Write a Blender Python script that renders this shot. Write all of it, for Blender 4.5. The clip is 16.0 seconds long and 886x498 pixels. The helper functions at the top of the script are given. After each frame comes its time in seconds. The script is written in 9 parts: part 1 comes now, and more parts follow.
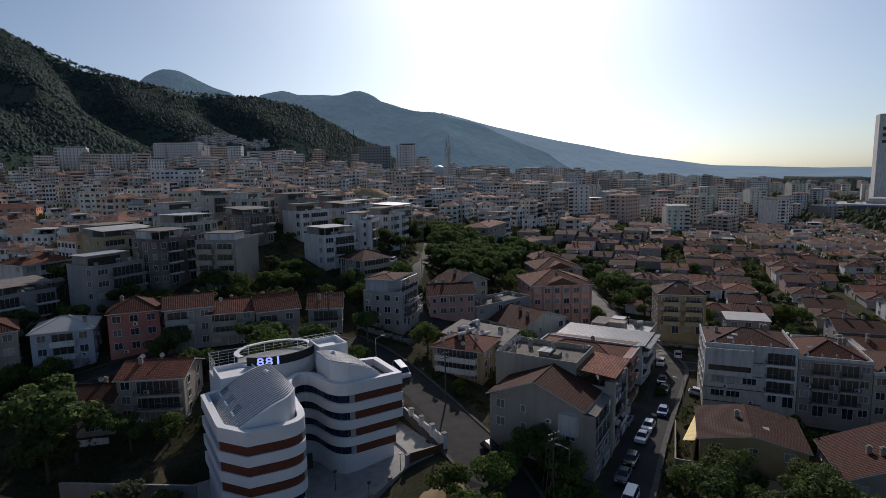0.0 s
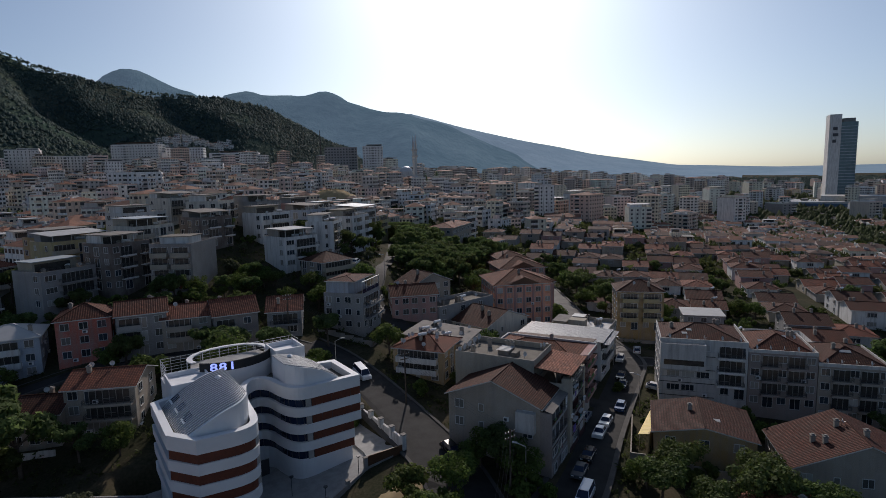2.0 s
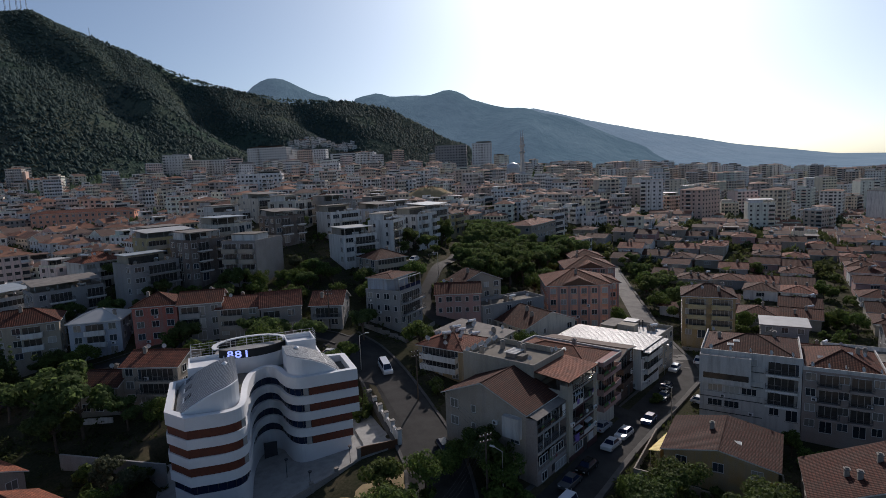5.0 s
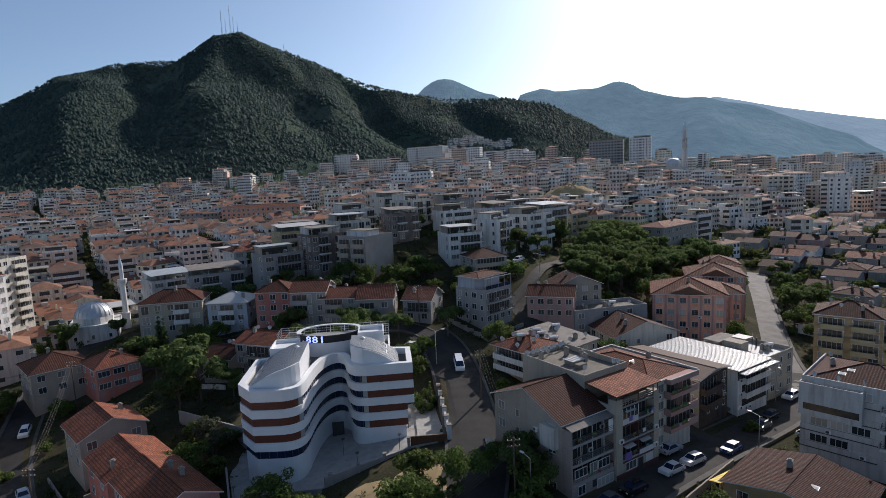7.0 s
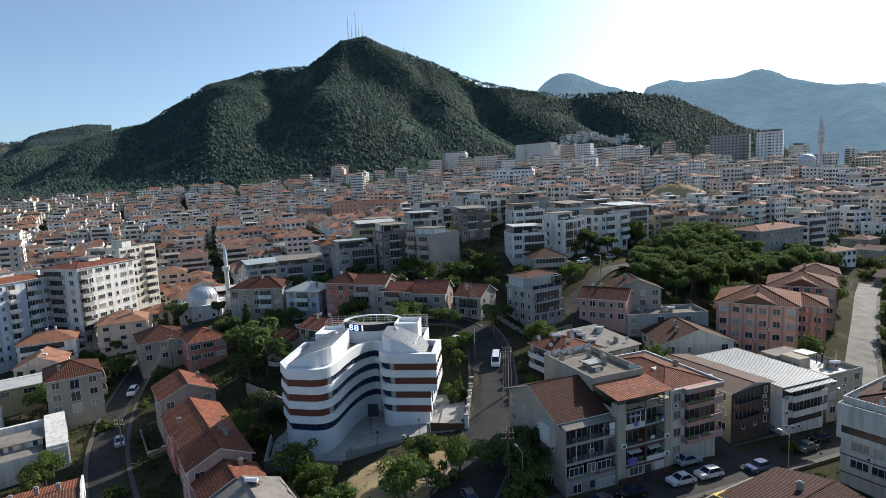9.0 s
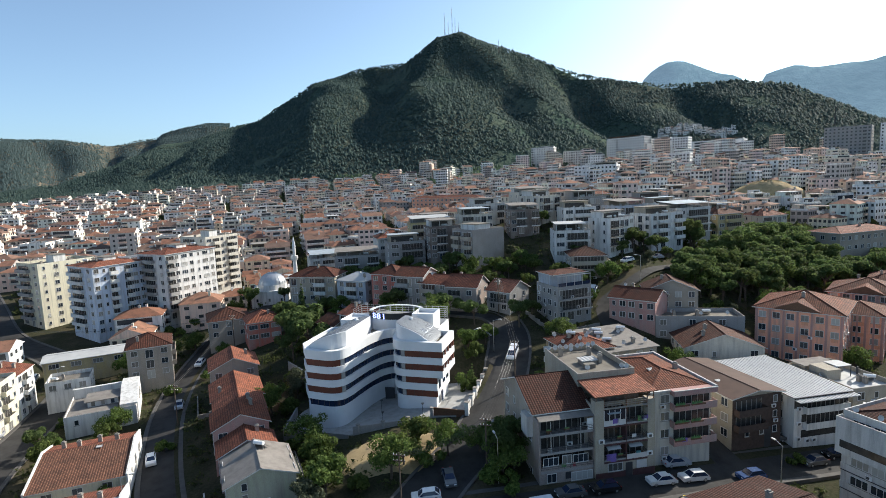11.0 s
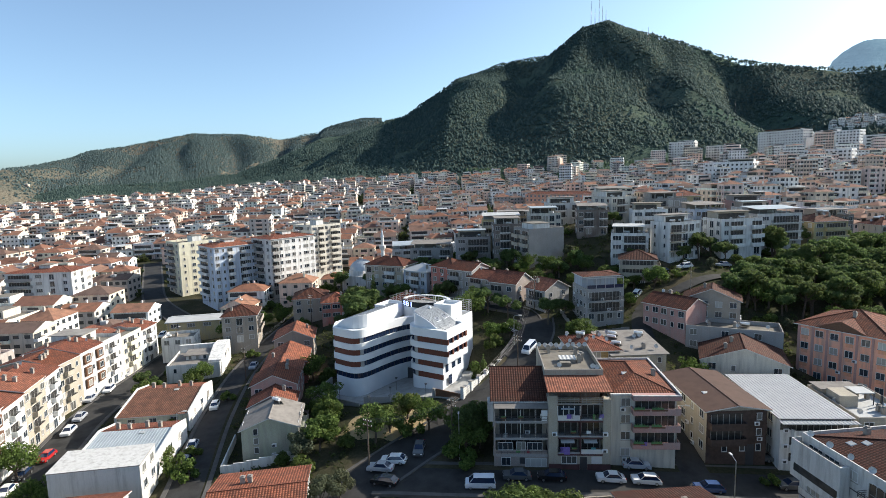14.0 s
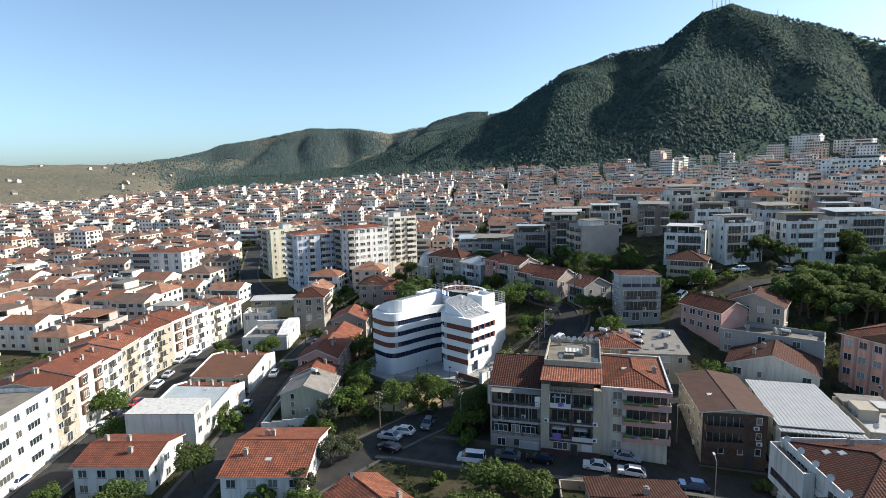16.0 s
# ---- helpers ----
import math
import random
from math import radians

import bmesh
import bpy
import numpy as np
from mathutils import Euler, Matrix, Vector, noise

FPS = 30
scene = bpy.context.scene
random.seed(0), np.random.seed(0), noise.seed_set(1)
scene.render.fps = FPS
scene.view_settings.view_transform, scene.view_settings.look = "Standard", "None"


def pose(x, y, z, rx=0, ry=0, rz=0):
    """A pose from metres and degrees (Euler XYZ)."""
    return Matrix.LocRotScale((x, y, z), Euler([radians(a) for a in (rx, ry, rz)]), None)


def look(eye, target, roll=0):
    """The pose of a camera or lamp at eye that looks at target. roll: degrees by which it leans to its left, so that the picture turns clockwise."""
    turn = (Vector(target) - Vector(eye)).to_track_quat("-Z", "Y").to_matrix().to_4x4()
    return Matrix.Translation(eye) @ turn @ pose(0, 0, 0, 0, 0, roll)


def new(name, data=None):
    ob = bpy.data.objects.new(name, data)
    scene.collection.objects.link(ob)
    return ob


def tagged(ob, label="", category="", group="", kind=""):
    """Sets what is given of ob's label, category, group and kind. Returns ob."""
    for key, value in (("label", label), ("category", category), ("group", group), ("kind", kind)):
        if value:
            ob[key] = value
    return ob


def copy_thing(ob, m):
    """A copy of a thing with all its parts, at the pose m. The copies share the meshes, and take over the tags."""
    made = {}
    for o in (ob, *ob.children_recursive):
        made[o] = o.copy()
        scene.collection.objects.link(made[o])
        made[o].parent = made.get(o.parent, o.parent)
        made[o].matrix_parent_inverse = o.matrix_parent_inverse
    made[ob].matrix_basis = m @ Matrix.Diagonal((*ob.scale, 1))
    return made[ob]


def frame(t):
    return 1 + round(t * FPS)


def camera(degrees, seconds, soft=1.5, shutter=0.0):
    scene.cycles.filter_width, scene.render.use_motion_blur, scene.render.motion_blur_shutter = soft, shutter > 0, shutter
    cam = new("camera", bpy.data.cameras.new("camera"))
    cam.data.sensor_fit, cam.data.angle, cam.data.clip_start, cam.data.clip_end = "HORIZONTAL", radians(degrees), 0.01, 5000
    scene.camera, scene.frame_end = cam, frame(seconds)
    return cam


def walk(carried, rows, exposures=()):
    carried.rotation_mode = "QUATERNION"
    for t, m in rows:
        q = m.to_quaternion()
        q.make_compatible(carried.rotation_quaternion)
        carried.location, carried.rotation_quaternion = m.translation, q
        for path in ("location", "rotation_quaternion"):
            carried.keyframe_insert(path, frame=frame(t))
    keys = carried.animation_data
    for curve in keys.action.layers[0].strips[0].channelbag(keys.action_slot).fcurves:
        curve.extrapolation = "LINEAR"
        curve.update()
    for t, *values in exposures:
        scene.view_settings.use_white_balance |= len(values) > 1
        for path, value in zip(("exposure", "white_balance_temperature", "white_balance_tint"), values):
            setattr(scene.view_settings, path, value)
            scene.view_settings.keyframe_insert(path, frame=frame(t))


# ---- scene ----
cam = camera(76.87, 16.0, soft=0.7)
PATH = [
    (0.0, look((-37.532, -71.116, 46.065), (-11.006, -29.242, 39.518), -1.02)),
    (0.5, look((-37.411, -71.201, 45.991), (-10.077, -29.849, 39.444), -1.06)),
    (1.0, look((-37.317, -71.309, 46.006), (-9.366, -30.370, 39.465), -1.03)),
    (1.5, look((-36.855, -71.572, 45.985), (-8.511, -30.904, 39.449), -1.05)),
    (2.0, look((-35.864, -72.213, 46.011), (-7.096, -31.844, 39.470), -1.35)),
    (2.5, look((-34.287, -73.317, 46.078), (-5.182, -33.201, 39.477), -1.68)),
    (3.0, look((-32.108, -74.895, 46.225), (-2.936, -34.843, 39.529), -2.10)),
    (3.5, look((-29.350, -76.789, 46.249), (-0.269, -36.683, 39.480), -2.37)),
    (4.0, look((-26.177, -78.693, 46.262), (2.748, -38.485, 39.431), -2.52)),
    (4.5, look((-22.792, -80.572, 46.237), (2.532, -37.986, 39.519), -2.51)),
    (5.0, look((-19.303, -82.497, 46.264), (-0.203, -36.756, 39.710), -2.37)),
    (7.5, look((0.527, -89.966, 46.787), (2.907, -40.408, 40.597), -2.68)),
    (8.0, look((4.327, -91.427, 46.918), (3.561, -41.810, 40.791), -2.60)),
    (8.5, look((8.248, -92.748, 47.028), (5.290, -43.213, 40.905), -2.56)),
    (9.0, look((12.070, -93.911, 47.116), (6.774, -44.567, 41.018), -2.52)),
    (11.5, look((33.382, -96.870, 47.576), (17.271, -49.950, 41.333), -2.33)),
    (12.0, look((37.971, -97.000, 47.739), (19.319, -51.025, 41.548), -2.25)),
    (12.5, look((42.741, -96.842, 47.989), (21.630, -51.947, 41.766), -2.04)),
    (13.0, look((47.497, -96.556, 48.273), (24.438, -52.641, 41.963), -1.83)),
    (13.5, look((52.291, -96.108, 48.587), (27.579, -53.113, 42.205), -1.70)),
    (14.0, look((56.904, -95.627, 48.802), (31.389, -53.119, 42.320), -1.57)),
    (14.5, look((61.400, -95.041, 48.896), (35.511, -52.778, 42.293), -1.49)),
    (15.0, look((65.814, -94.348, 49.016), (38.651, -52.907, 42.322), -1.37)),
    (15.5, look((70.307, -93.432, 49.139), (40.342, -53.980, 42.378), -1.23)),
    (16.0, look((74.889, -92.468, 49.326), (41.814, -55.598, 42.497), -1.07)),
]
EXPOSURES = [(0.0, -0.82, 6400, 19), (4.0, -0.82, 6400, 19), (5.0, -0.67, 6400, 19), (7.5, 0.06, 6400, 16), (9.0, 0.42, 6450, 11), (12.5, 0.74, 6500, 10), (16.0, 0.78, 6500, 10)]
walk(cam, PATH, EXPOSURES)

# ---- sky and sun: the sun stands behind the far hills to the north-east ----
SUN_AZ, SUN_EL = 39.0, 29.5
world = bpy.data.worlds.new("sky")
scene.world = world
world.use_nodes = True
wn = world.node_tree.nodes
sky = wn.new("ShaderNodeTexSky")
sky.sky_type = "NISHITA"
sky.sun_disc = False
sky.sun_elevation, sky.sun_rotation = radians(SUN_EL), radians(SUN_AZ)
sky.air_density, sky.dust_density, sky.ozone_density = 0.75, 1.45, 2.0
tint = wn.new("ShaderNodeMix")
tint.data_type, tint.blend_type = "RGBA", "MULTIPLY"
tint.inputs[0].default_value, tint.inputs[7].default_value = 1.0, (0.845, 1.02, 1.08, 1)
pale = wn.new("ShaderNodeHueSaturation")
pale.inputs["Saturation"].default_value = 0.84
world.node_tree.links.new(sky.outputs[0], pale.inputs["Color"])
world.node_tree.links.new(pale.outputs[0], tint.inputs[6])
world.node_tree.links.new(tint.outputs[2], wn["Background"].inputs[0])
wn["Background"].inputs[1].default_value = 0.125
lamp = bpy.data.lights.new("sun", "SUN")
lamp.energy, lamp.angle, lamp.color = 5.0, radians(0.6), (1.0, 0.93, 0.82)
sun = new("sun", lamp)
sa, se = radians(SUN_AZ), radians(SUN_EL)
sun.matrix_world = look((300 * math.sin(sa) * math.cos(se), 300 * math.cos(sa) * math.cos(se), 300 * math.sin(se)), (0, 0, 0))


# ---- materials ----
def nodes_of(name):
    m = bpy.data.materials.new(name)
    m.use_nodes = True
    nt = m.node_tree
    return m, nt, nt.nodes, nt.links, nt.nodes["Principled BSDF"]


def ramp(nt, fac, stops, mode="LINEAR"):
    r = nt.nodes.new("ShaderNodeValToRGB")
    r.color_ramp.interpolation = mode
    e = r.color_ramp.elements
    while len(e) < len(stops):
        e.new(0.5)
    for el, (p, c) in zip(e, stops):
        el.position, el.color = p, (*c, 1)
    nt.links.new(fac, r.inputs[0])
    return r.outputs[0]


def noise_of(nt, vec, scale, detail=4.0, rough=0.55):
    n = nt.nodes.new("ShaderNodeTexNoise")
    n.inputs["Scale"].default_value, n.inputs["Detail"].default_value, n.inputs["Roughness"].default_value = scale, detail, rough
    nt.links.new(vec, n.inputs["Vector"])
    return n.outputs["Fac"]


def mixed(nt, fac, a, b, mode="MIX"):
    x = nt.nodes.new("ShaderNodeMix")
    x.data_type, x.blend_type = "RGBA", mode
    for sock, v in ((x.inputs[0], fac), (x.inputs[6], a), (x.inputs[7], b)):
        if isinstance(v, bpy.types.NodeSocket):
            nt.links.new(v, sock)
        elif isinstance(v, float):
            sock.default_value = v
        else:
            sock.default_value = (*v, 1)
    return x.outputs[2]


def stretched(nt, vec, s):
    m = nt.nodes.new("ShaderNodeMapping")
    m.inputs["Scale"].default_value = s
    nt.links.new(vec, m.inputs["Vector"])
    return m.outputs[0]


def bumped(nt, height, bsdf, strength, distance):
    b = nt.nodes.new("ShaderNodeBump")
    b.inputs["Strength"].default_value, b.inputs["Distance"].default_value = strength, distance
    nt.links.new(height, b.inputs["Height"])
    nt.links.new(b.outputs[0], bsdf.inputs["Normal"])


def coords(nt):
    return nt.nodes.new("ShaderNodeTexCoord")


def plain(name, col, rough=0.6, metal=0.0, vary=0.25, scale=1.5, bump=0.0, grain=12.0):
    """Paint, stone, metal and the like: cloudy stains and a fine grain over one colour."""
    m, nt, nd, lk, b = nodes_of(name)
    vec = coords(nt).outputs["Object"]
    big, fine = noise_of(nt, vec, scale), noise_of(nt, vec, grain, 3)
    dark = tuple(c * (1 - vary) for c in col)
    light = tuple(min(1, c * (1 + vary * 0.5)) for c in col)
    c = ramp(nt, big, [(0.3, dark), (0.55, col), (0.75, light)])
    c = mixed(nt, 0.25, c, ramp(nt, fine, [(0.3, dark), (0.7, light)]))
    lk.new(c, b.inputs["Base Color"])
    b.inputs["Roughness"].default_value, b.inputs["Metallic"].default_value = rough, metal
    if bump:
        bumped(nt, fine, b, 0.5, bump)
    return m


def stucco(name, cols, per="object"):
    """Rendered and painted masonry with rain streaks; the colour differs from house to house."""
    m, nt, nd, lk, b = nodes_of(name)
    vec = coords(nt).outputs["Object"]
    if len(cols) > 1:
        src = nd.new("ShaderNodeObjectInfo").outputs["Random"] if per == "object" else nd.new("ShaderNodeNewGeometry").outputs["Random Per Island"]
        base = ramp(nt, src, [(i / len(cols), c) for i, c in enumerate(cols)], "CONSTANT")
    else:
        base = mixed(nt, 0.0, cols[0], cols[0])
    streak = noise_of(nt, stretched(nt, vec, (1.3, 1.3, 0.12)), 1.0, 5, 0.6)
    blot = noise_of(nt, vec, 0.35, 4)
    fine = noise_of(nt, vec, 9.0, 3)
    c = mixed(nt, ramp(nt, streak, [(0.46, (0, 0, 0)), (0.74, (0.7, 0.7, 0.7))]), base, (0.20, 0.18, 0.16))
    c = mixed(nt, ramp(nt, blot, [(0.45, (0, 0, 0)), (0.75, (0.3, 0.3, 0.3))]), c, (0.45, 0.42, 0.38))
    c = mixed(nt, 0.12, c, ramp(nt, fine, [(0.3, (0.15, 0.14, 0.13)), (0.7, (0.85, 0.83, 0.8))]))
    lk.new(c, b.inputs["Base Color"])
    b.inputs["Roughness"].default_value = 0.9
    b.inputs["Specular IOR Level"].default_value = 0.2
    bumped(nt, fine, b, 0.3, 0.02)
    return m


def tiles(name, cols, uv=True, per="object"):
    """Pantiles in courses: u runs along the eave and v up the slope, in metres."""
    m, nt, nd, lk, b = nodes_of(name)
    tc = coords(nt)
    vec = tc.outputs["UV"] if uv else tc.outputs["Object"]
    src = nd.new("ShaderNodeObjectInfo").outputs["Random"] if per == "object" else nd.new("ShaderNodeNewGeometry").outputs["Random Per Island"]
    base = ramp(nt, src, [(i / len(cols), c) for i, c in enumerate(cols)], "LINEAR" if len(cols) > 1 else "CONSTANT")
    blot = noise_of(nt, tc.outputs["Object"], 0.5, 5, 0.65)
    c = mixed(nt, ramp(nt, blot, [(0.42, (0, 0, 0)), (0.75, (0.75, 0.75, 0.75))]), base, (0.075, 0.05, 0.04))
    if uv:
        br = nd.new("ShaderNodeTexBrick")
        br.inputs["Scale"].default_value = 1.0
        br.inputs["Brick Width"].default_value, br.inputs["Row Height"].default_value = 0.40, 0.42
        br.inputs["Mortar Size"].default_value, br.inputs["Mortar Smooth"].default_value = 0.075, 0.2
        br.inputs["Color1"].default_value, br.inputs["Color2"].default_value = (0.62, 0.62, 0.62, 1), (1.35, 1.28, 1.2, 1)
        br.inputs["Mortar"].default_value = (0.2, 0.18, 0.17, 1)
        br.offset = 0.0
        lk.new(vec, br.inputs["Vector"])
        c = mixed(nt, 0.7, c, br.outputs["Color"], "MULTIPLY")
        wv = nd.new("ShaderNodeTexWave")
        wv.bands_direction = "X"
        wv.inputs["Scale"].default_value = 0.314 / 0.40
        lk.new(vec, wv.inputs["Vector"])
        bumped(nt, wv.outputs["Fac"], b, 0.7, 0.06)
    lk.new(c, b.inputs["Base Color"])
    b.inputs["Roughness"].default_value = 0.85
    b.inputs["Specular IOR Level"].default_value = 0.15
    return m


def glassy(name, col=(0.025, 0.032, 0.04), rough=0.08):
    """Window panes of dark rooms: each pane a little different."""
    m, nt, nd, lk, b = nodes_of(name)
    r = nd.new("ShaderNodeObjectInfo").outputs["Random"]
    c = ramp(nt, r, [(0, col), (0.3, tuple(x * 1.8 for x in col)), (0.5, (0.085, 0.083, 0.078)), (0.68, (0.17, 0.165, 0.15)), (0.82, (0.30, 0.28, 0.25)), (0.93, (0.42, 0.41, 0.38))], "CONSTANT")
    lk.new(c, b.inputs["Base Color"])
    b.inputs["Roughness"].default_value = rough
    b.inputs["IOR"].default_value = 1.5
    return m


def leafy(name, dark, light, scale=0.9, through_light=0.45):
    m, nt, nd, lk, b = nodes_of(name)
    vec = coords(nt).outputs["Object"]
    isl = nd.new("ShaderNodeNewGeometry").outputs["Random Per Island"]
    obr = nd.new("ShaderNodeObjectInfo").outputs["Random"]
    c = ramp(nt, isl, [(0.0, dark), (0.6, tuple((a + d) / 2 for a, d in zip(dark, light))), (1.0, light)])
    c = mixed(nt, ramp(nt, noise_of(nt, vec, scale, 3), [(0.4, (0, 0, 0)), (0.7, (0.5, 0.5, 0.5))]), c, dark)
    c = mixed(nt, ramp(nt, obr, [(0, (0, 0, 0)), (1, (0.35, 0.35, 0.35))]), c, (0.10, 0.085, 0.03))
    lk.new(c, b.inputs["Base Color"])
    b.inputs["Roughness"].default_value = 0.8
    b.inputs["Specular IOR Level"].default_value = 0.2
    tr = nd.new("ShaderNodeBsdfTranslucent")
    lk.new(c, tr.inputs["Color"])
    mx = nd.new("ShaderNodeMixShader")
    mx.inputs[0].default_value = through_light
    lk.new(b.outputs[0], mx.inputs[1])
    lk.new(tr.outputs[0], mx.inputs[2])
    lk.new(mx.outputs[0], nd["Material Output"].inputs["Surface"])
    return m


WHITE = plain("white_render", (0.68, 0.69, 0.70), 0.6, vary=0.10, scale=0.4)
SEAM = plain("white_seam_metal", (0.72, 0.73, 0.74), 0.35, 0.0, 0.06, 0.6)
SEAMRIB = plain("seam_ribs_grey", (0.30, 0.31, 0.32), 0.4, 0.0, 0.1)
RUST = plain("rust_panel", (0.125, 0.030, 0.013), 0.65, vary=0.3, scale=2.5)
BANDGLASS = plain("dark_band_glass", (0.013, 0.026, 0.062), 0.06, vary=0.3, scale=0.3)
CONC = plain("concrete", (0.27, 0.25, 0.225), 0.9, vary=0.35, scale=0.5, bump=0.02)
SCREED = plain("roof_screed", (0.19, 0.172, 0.145), 0.9, vary=0.4, scale=0.35, bump=0.02)
PAVING = plain("pale_paving", (0.33, 0.325, 0.31), 0.85, vary=0.3, scale=0.8)
ASPHALT = plain("asphalt", (0.044, 0.043, 0.042), 0.85, vary=0.5, scale=0.4, bump=0.01, grain=6)
PALELANE = plain("worn_pale_concrete", (0.20, 0.192, 0.18), 0.85, vary=0.4, scale=0.35, bump=0.02)
KERB = plain("kerb_stone", (0.105, 0.10, 0.095), 0.85, vary=0.3, scale=0.8)
STEEL = plain("galvanised_steel", (0.55, 0.56, 0.57), 0.35, 0.9, 0.15)
DARKSTEEL = plain("dark_painted_steel", (0.06, 0.06, 0.065), 0.45, 0.3, 0.2)
PVC = plain("white_window_frame", (0.58, 0.57, 0.55), 0.45, vary=0.1)
BROWNWOOD = plain("brown_wood", (0.13, 0.06, 0.03), 0.6, vary=0.35, scale=3)
PANE = glassy("window_pane")
BARK = plain("bark", (0.10, 0.075, 0.055), 0.95, vary=0.4, scale=3, bump=0.03)
RUBBER = plain("tyre_rubber", (0.02, 0.02, 0.02), 0.8, vary=0.2)
WATERTANK = plain("white_tank", (0.75, 0.75, 0.74), 0.4, vary=0.1)
COLLECTOR = plain("solar_collector", (0.015, 0.02, 0.04), 0.12, vary=0.2)
DISH = plain("dish_grey", (0.55, 0.54, 0.52), 0.5, vary=0.2)
AWNING = plain("faded_awning", (0.45, 0.30, 0.16), 0.8, vary=0.3, scale=2)
METALROOF = plain("pale_sheet_metal", (0.43, 0.43, 0.42), 0.6, 0.0, 0.15, 0.5)
GREYROOF = plain("grey_blue_sheet", (0.34, 0.38, 0.40), 0.55, 0.1, 0.2, 0.5)
FIBRE = plain("fibre_cement_sheet", (0.22, 0.20, 0.18), 0.85, vary=0.35, scale=0.7)
BROWNFELT = plain("brown_roof_felt", (0.085, 0.050, 0.038), 0.75, vary=0.25, scale=0.6)
for dull in (METALROOF, PALELANE, ASPHALT, KERB, CONC, SCREED, FIBRE, BROWNFELT):
    dull.node_tree.nodes["Principled BSDF"].inputs["Specular IOR Level"].default_value = 0.15
YELLOW = plain("yellow_paint", (0.72, 0.52, 0.06), 0.6, vary=0.15)
LEAD = plain("dome_lead", (0.50, 0.52, 0.54), 0.4, 0.35, 0.15, 0.8)

TILE_RED = tiles("terracotta_tiles", [(0.305, 0.108, 0.064), (0.355, 0.142, 0.090), (0.250, 0.090, 0.057)])
TILE_RUST = tiles("rust_brown_tiles", [(0.200, 0.068, 0.040), (0.235, 0.082, 0.046), (0.170, 0.060, 0.036)])
TILE_BROWN = tiles("weathered_brown_tiles", [(0.120, 0.042, 0.027), (0.155, 0.054, 0.033), (0.100, 0.040, 0.027)])
TILE_DARK = tiles("dark_brown_tiles", [(0.085, 0.030, 0.021), (0.105, 0.036, 0.024), (0.072, 0.028, 0.021)])
TILE_WORN = tiles("worn_pale_brown_tiles", [(0.210, 0.105, 0.070), (0.245, 0.125, 0.085), (0.175, 0.088, 0.060)])
TILE_FAR = tiles("far_roof_tiles", [(0.16, 0.078, 0.052), (0.27, 0.125, 0.078), (0.20, 0.10, 0.070), (0.30, 0.155, 0.100), (0.15, 0.10, 0.08)], uv=False, per="island")

PAINTS = {
    "white": [(0.78, 0.77, 0.74)], "cream": [(0.58, 0.50, 0.37)], "grey": [(0.42, 0.41, 0.40)], "beige": [(0.50, 0.42, 0.33)],
    "salmon": [(0.98, 0.42, 0.25)], "orange": [(0.85, 0.34, 0.17)], "pink": [(0.66, 0.33, 0.29)], "yellow": [(0.66, 0.52, 0.22)],
    "ochre": [(0.56, 0.36, 0.12)], "brown": [(0.17, 0.115, 0.085)], "blue": [(0.42, 0.50, 0.62)], "green": [(0.58, 0.60, 0.42)],
    "red": [(0.78, 0.17, 0.10)], "bare": [(0.38, 0.36, 0.34)], "taupe": [(0.41, 0.32, 0.28)], "ivory": [(0.96, 0.89, 0.75)], "chalk": [(0.88, 0.86, 0.82)], "paleblue": [(0.60, 0.68, 0.80)],
    "any": [(0.72, 0.71, 0.68), (0.60, 0.55, 0.46), (0.48, 0.46, 0.44), (0.68, 0.66, 0.62), (0.60, 0.46, 0.36), (0.74, 0.72, 0.66), (0.52, 0.50, 0.50), (0.62, 0.58, 0.42)],
}
PAINTS = {k: [tuple((0.88 if k in ("white", "salmon", "orange") else 0.6) * x for x in c) for c in v] for k, v in PAINTS.items()}
PAINT = {k: stucco("stucco_" + k, v) for k, v in PAINTS.items()}
PAINT["butter"] = stucco("stucco_butter", [(0.63, 0.585, 0.43)])
PAINT["skyblue"] = stucco("stucco_skyblue", [(0.46, 0.53, 0.64)])
PAINT["brightgrey"] = stucco("stucco_bright_grey", [(0.67, 0.66, 0.64)])
# dark glazing, also used for painted shade in balcony recesses
GLAZESHADE = plain("dark_glazing_and_shade", (0.050, 0.048, 0.046), 0.25, vary=0.6, scale=1.2)
BALFRAME = plain("dull_balcony_frame", (0.30, 0.285, 0.265), 0.5, vary=0.3, scale=0.8)
WALL_FAR = stucco("stucco_far", [(0.84, 0.81, 0.75), (0.74, 0.65, 0.50), (0.52, 0.48, 0.44), (0.85, 0.82, 0.76), (0.62, 0.48, 0.37), (0.78, 0.73, 0.56), (0.36, 0.31, 0.28), (0.82, 0.80, 0.78), (0.76, 0.52, 0.40), (0.66, 0.69, 0.70), (0.85, 0.83, 0.79), (0.58, 0.50, 0.41), (0.80, 0.62, 0.56), (0.72, 0.76, 0.66)], "island")
PANE_SHADE_FAR = plain("far_panes_and_shade", (0.045, 0.05, 0.055), 0.2, vary=0.3)
PINE = leafy("pine_needles", (0.062, 0.106, 0.036), (0.160, 0.225, 0.075), 0.9, 0.6)
# the scrub's pale blue is distance haze put into the leaf colour
FOREST_WEST = leafy("haze_tinted_scrub", (0.088, 0.142, 0.150), (0.145, 0.200, 0.190), 0.02, 0.5)
BROADLEAF = leafy("broad_leaves", (0.046, 0.086, 0.018), (0.175, 0.25, 0.062))
STONELEAF = leafy("umbrella_pine_needles", (0.034, 0.066, 0.016), (0.135, 0.195, 0.052), 0.9, 0.35)
TOWNLEAF = leafy("town_leaves", (0.034, 0.058, 0.020), (0.105, 0.140, 0.050))
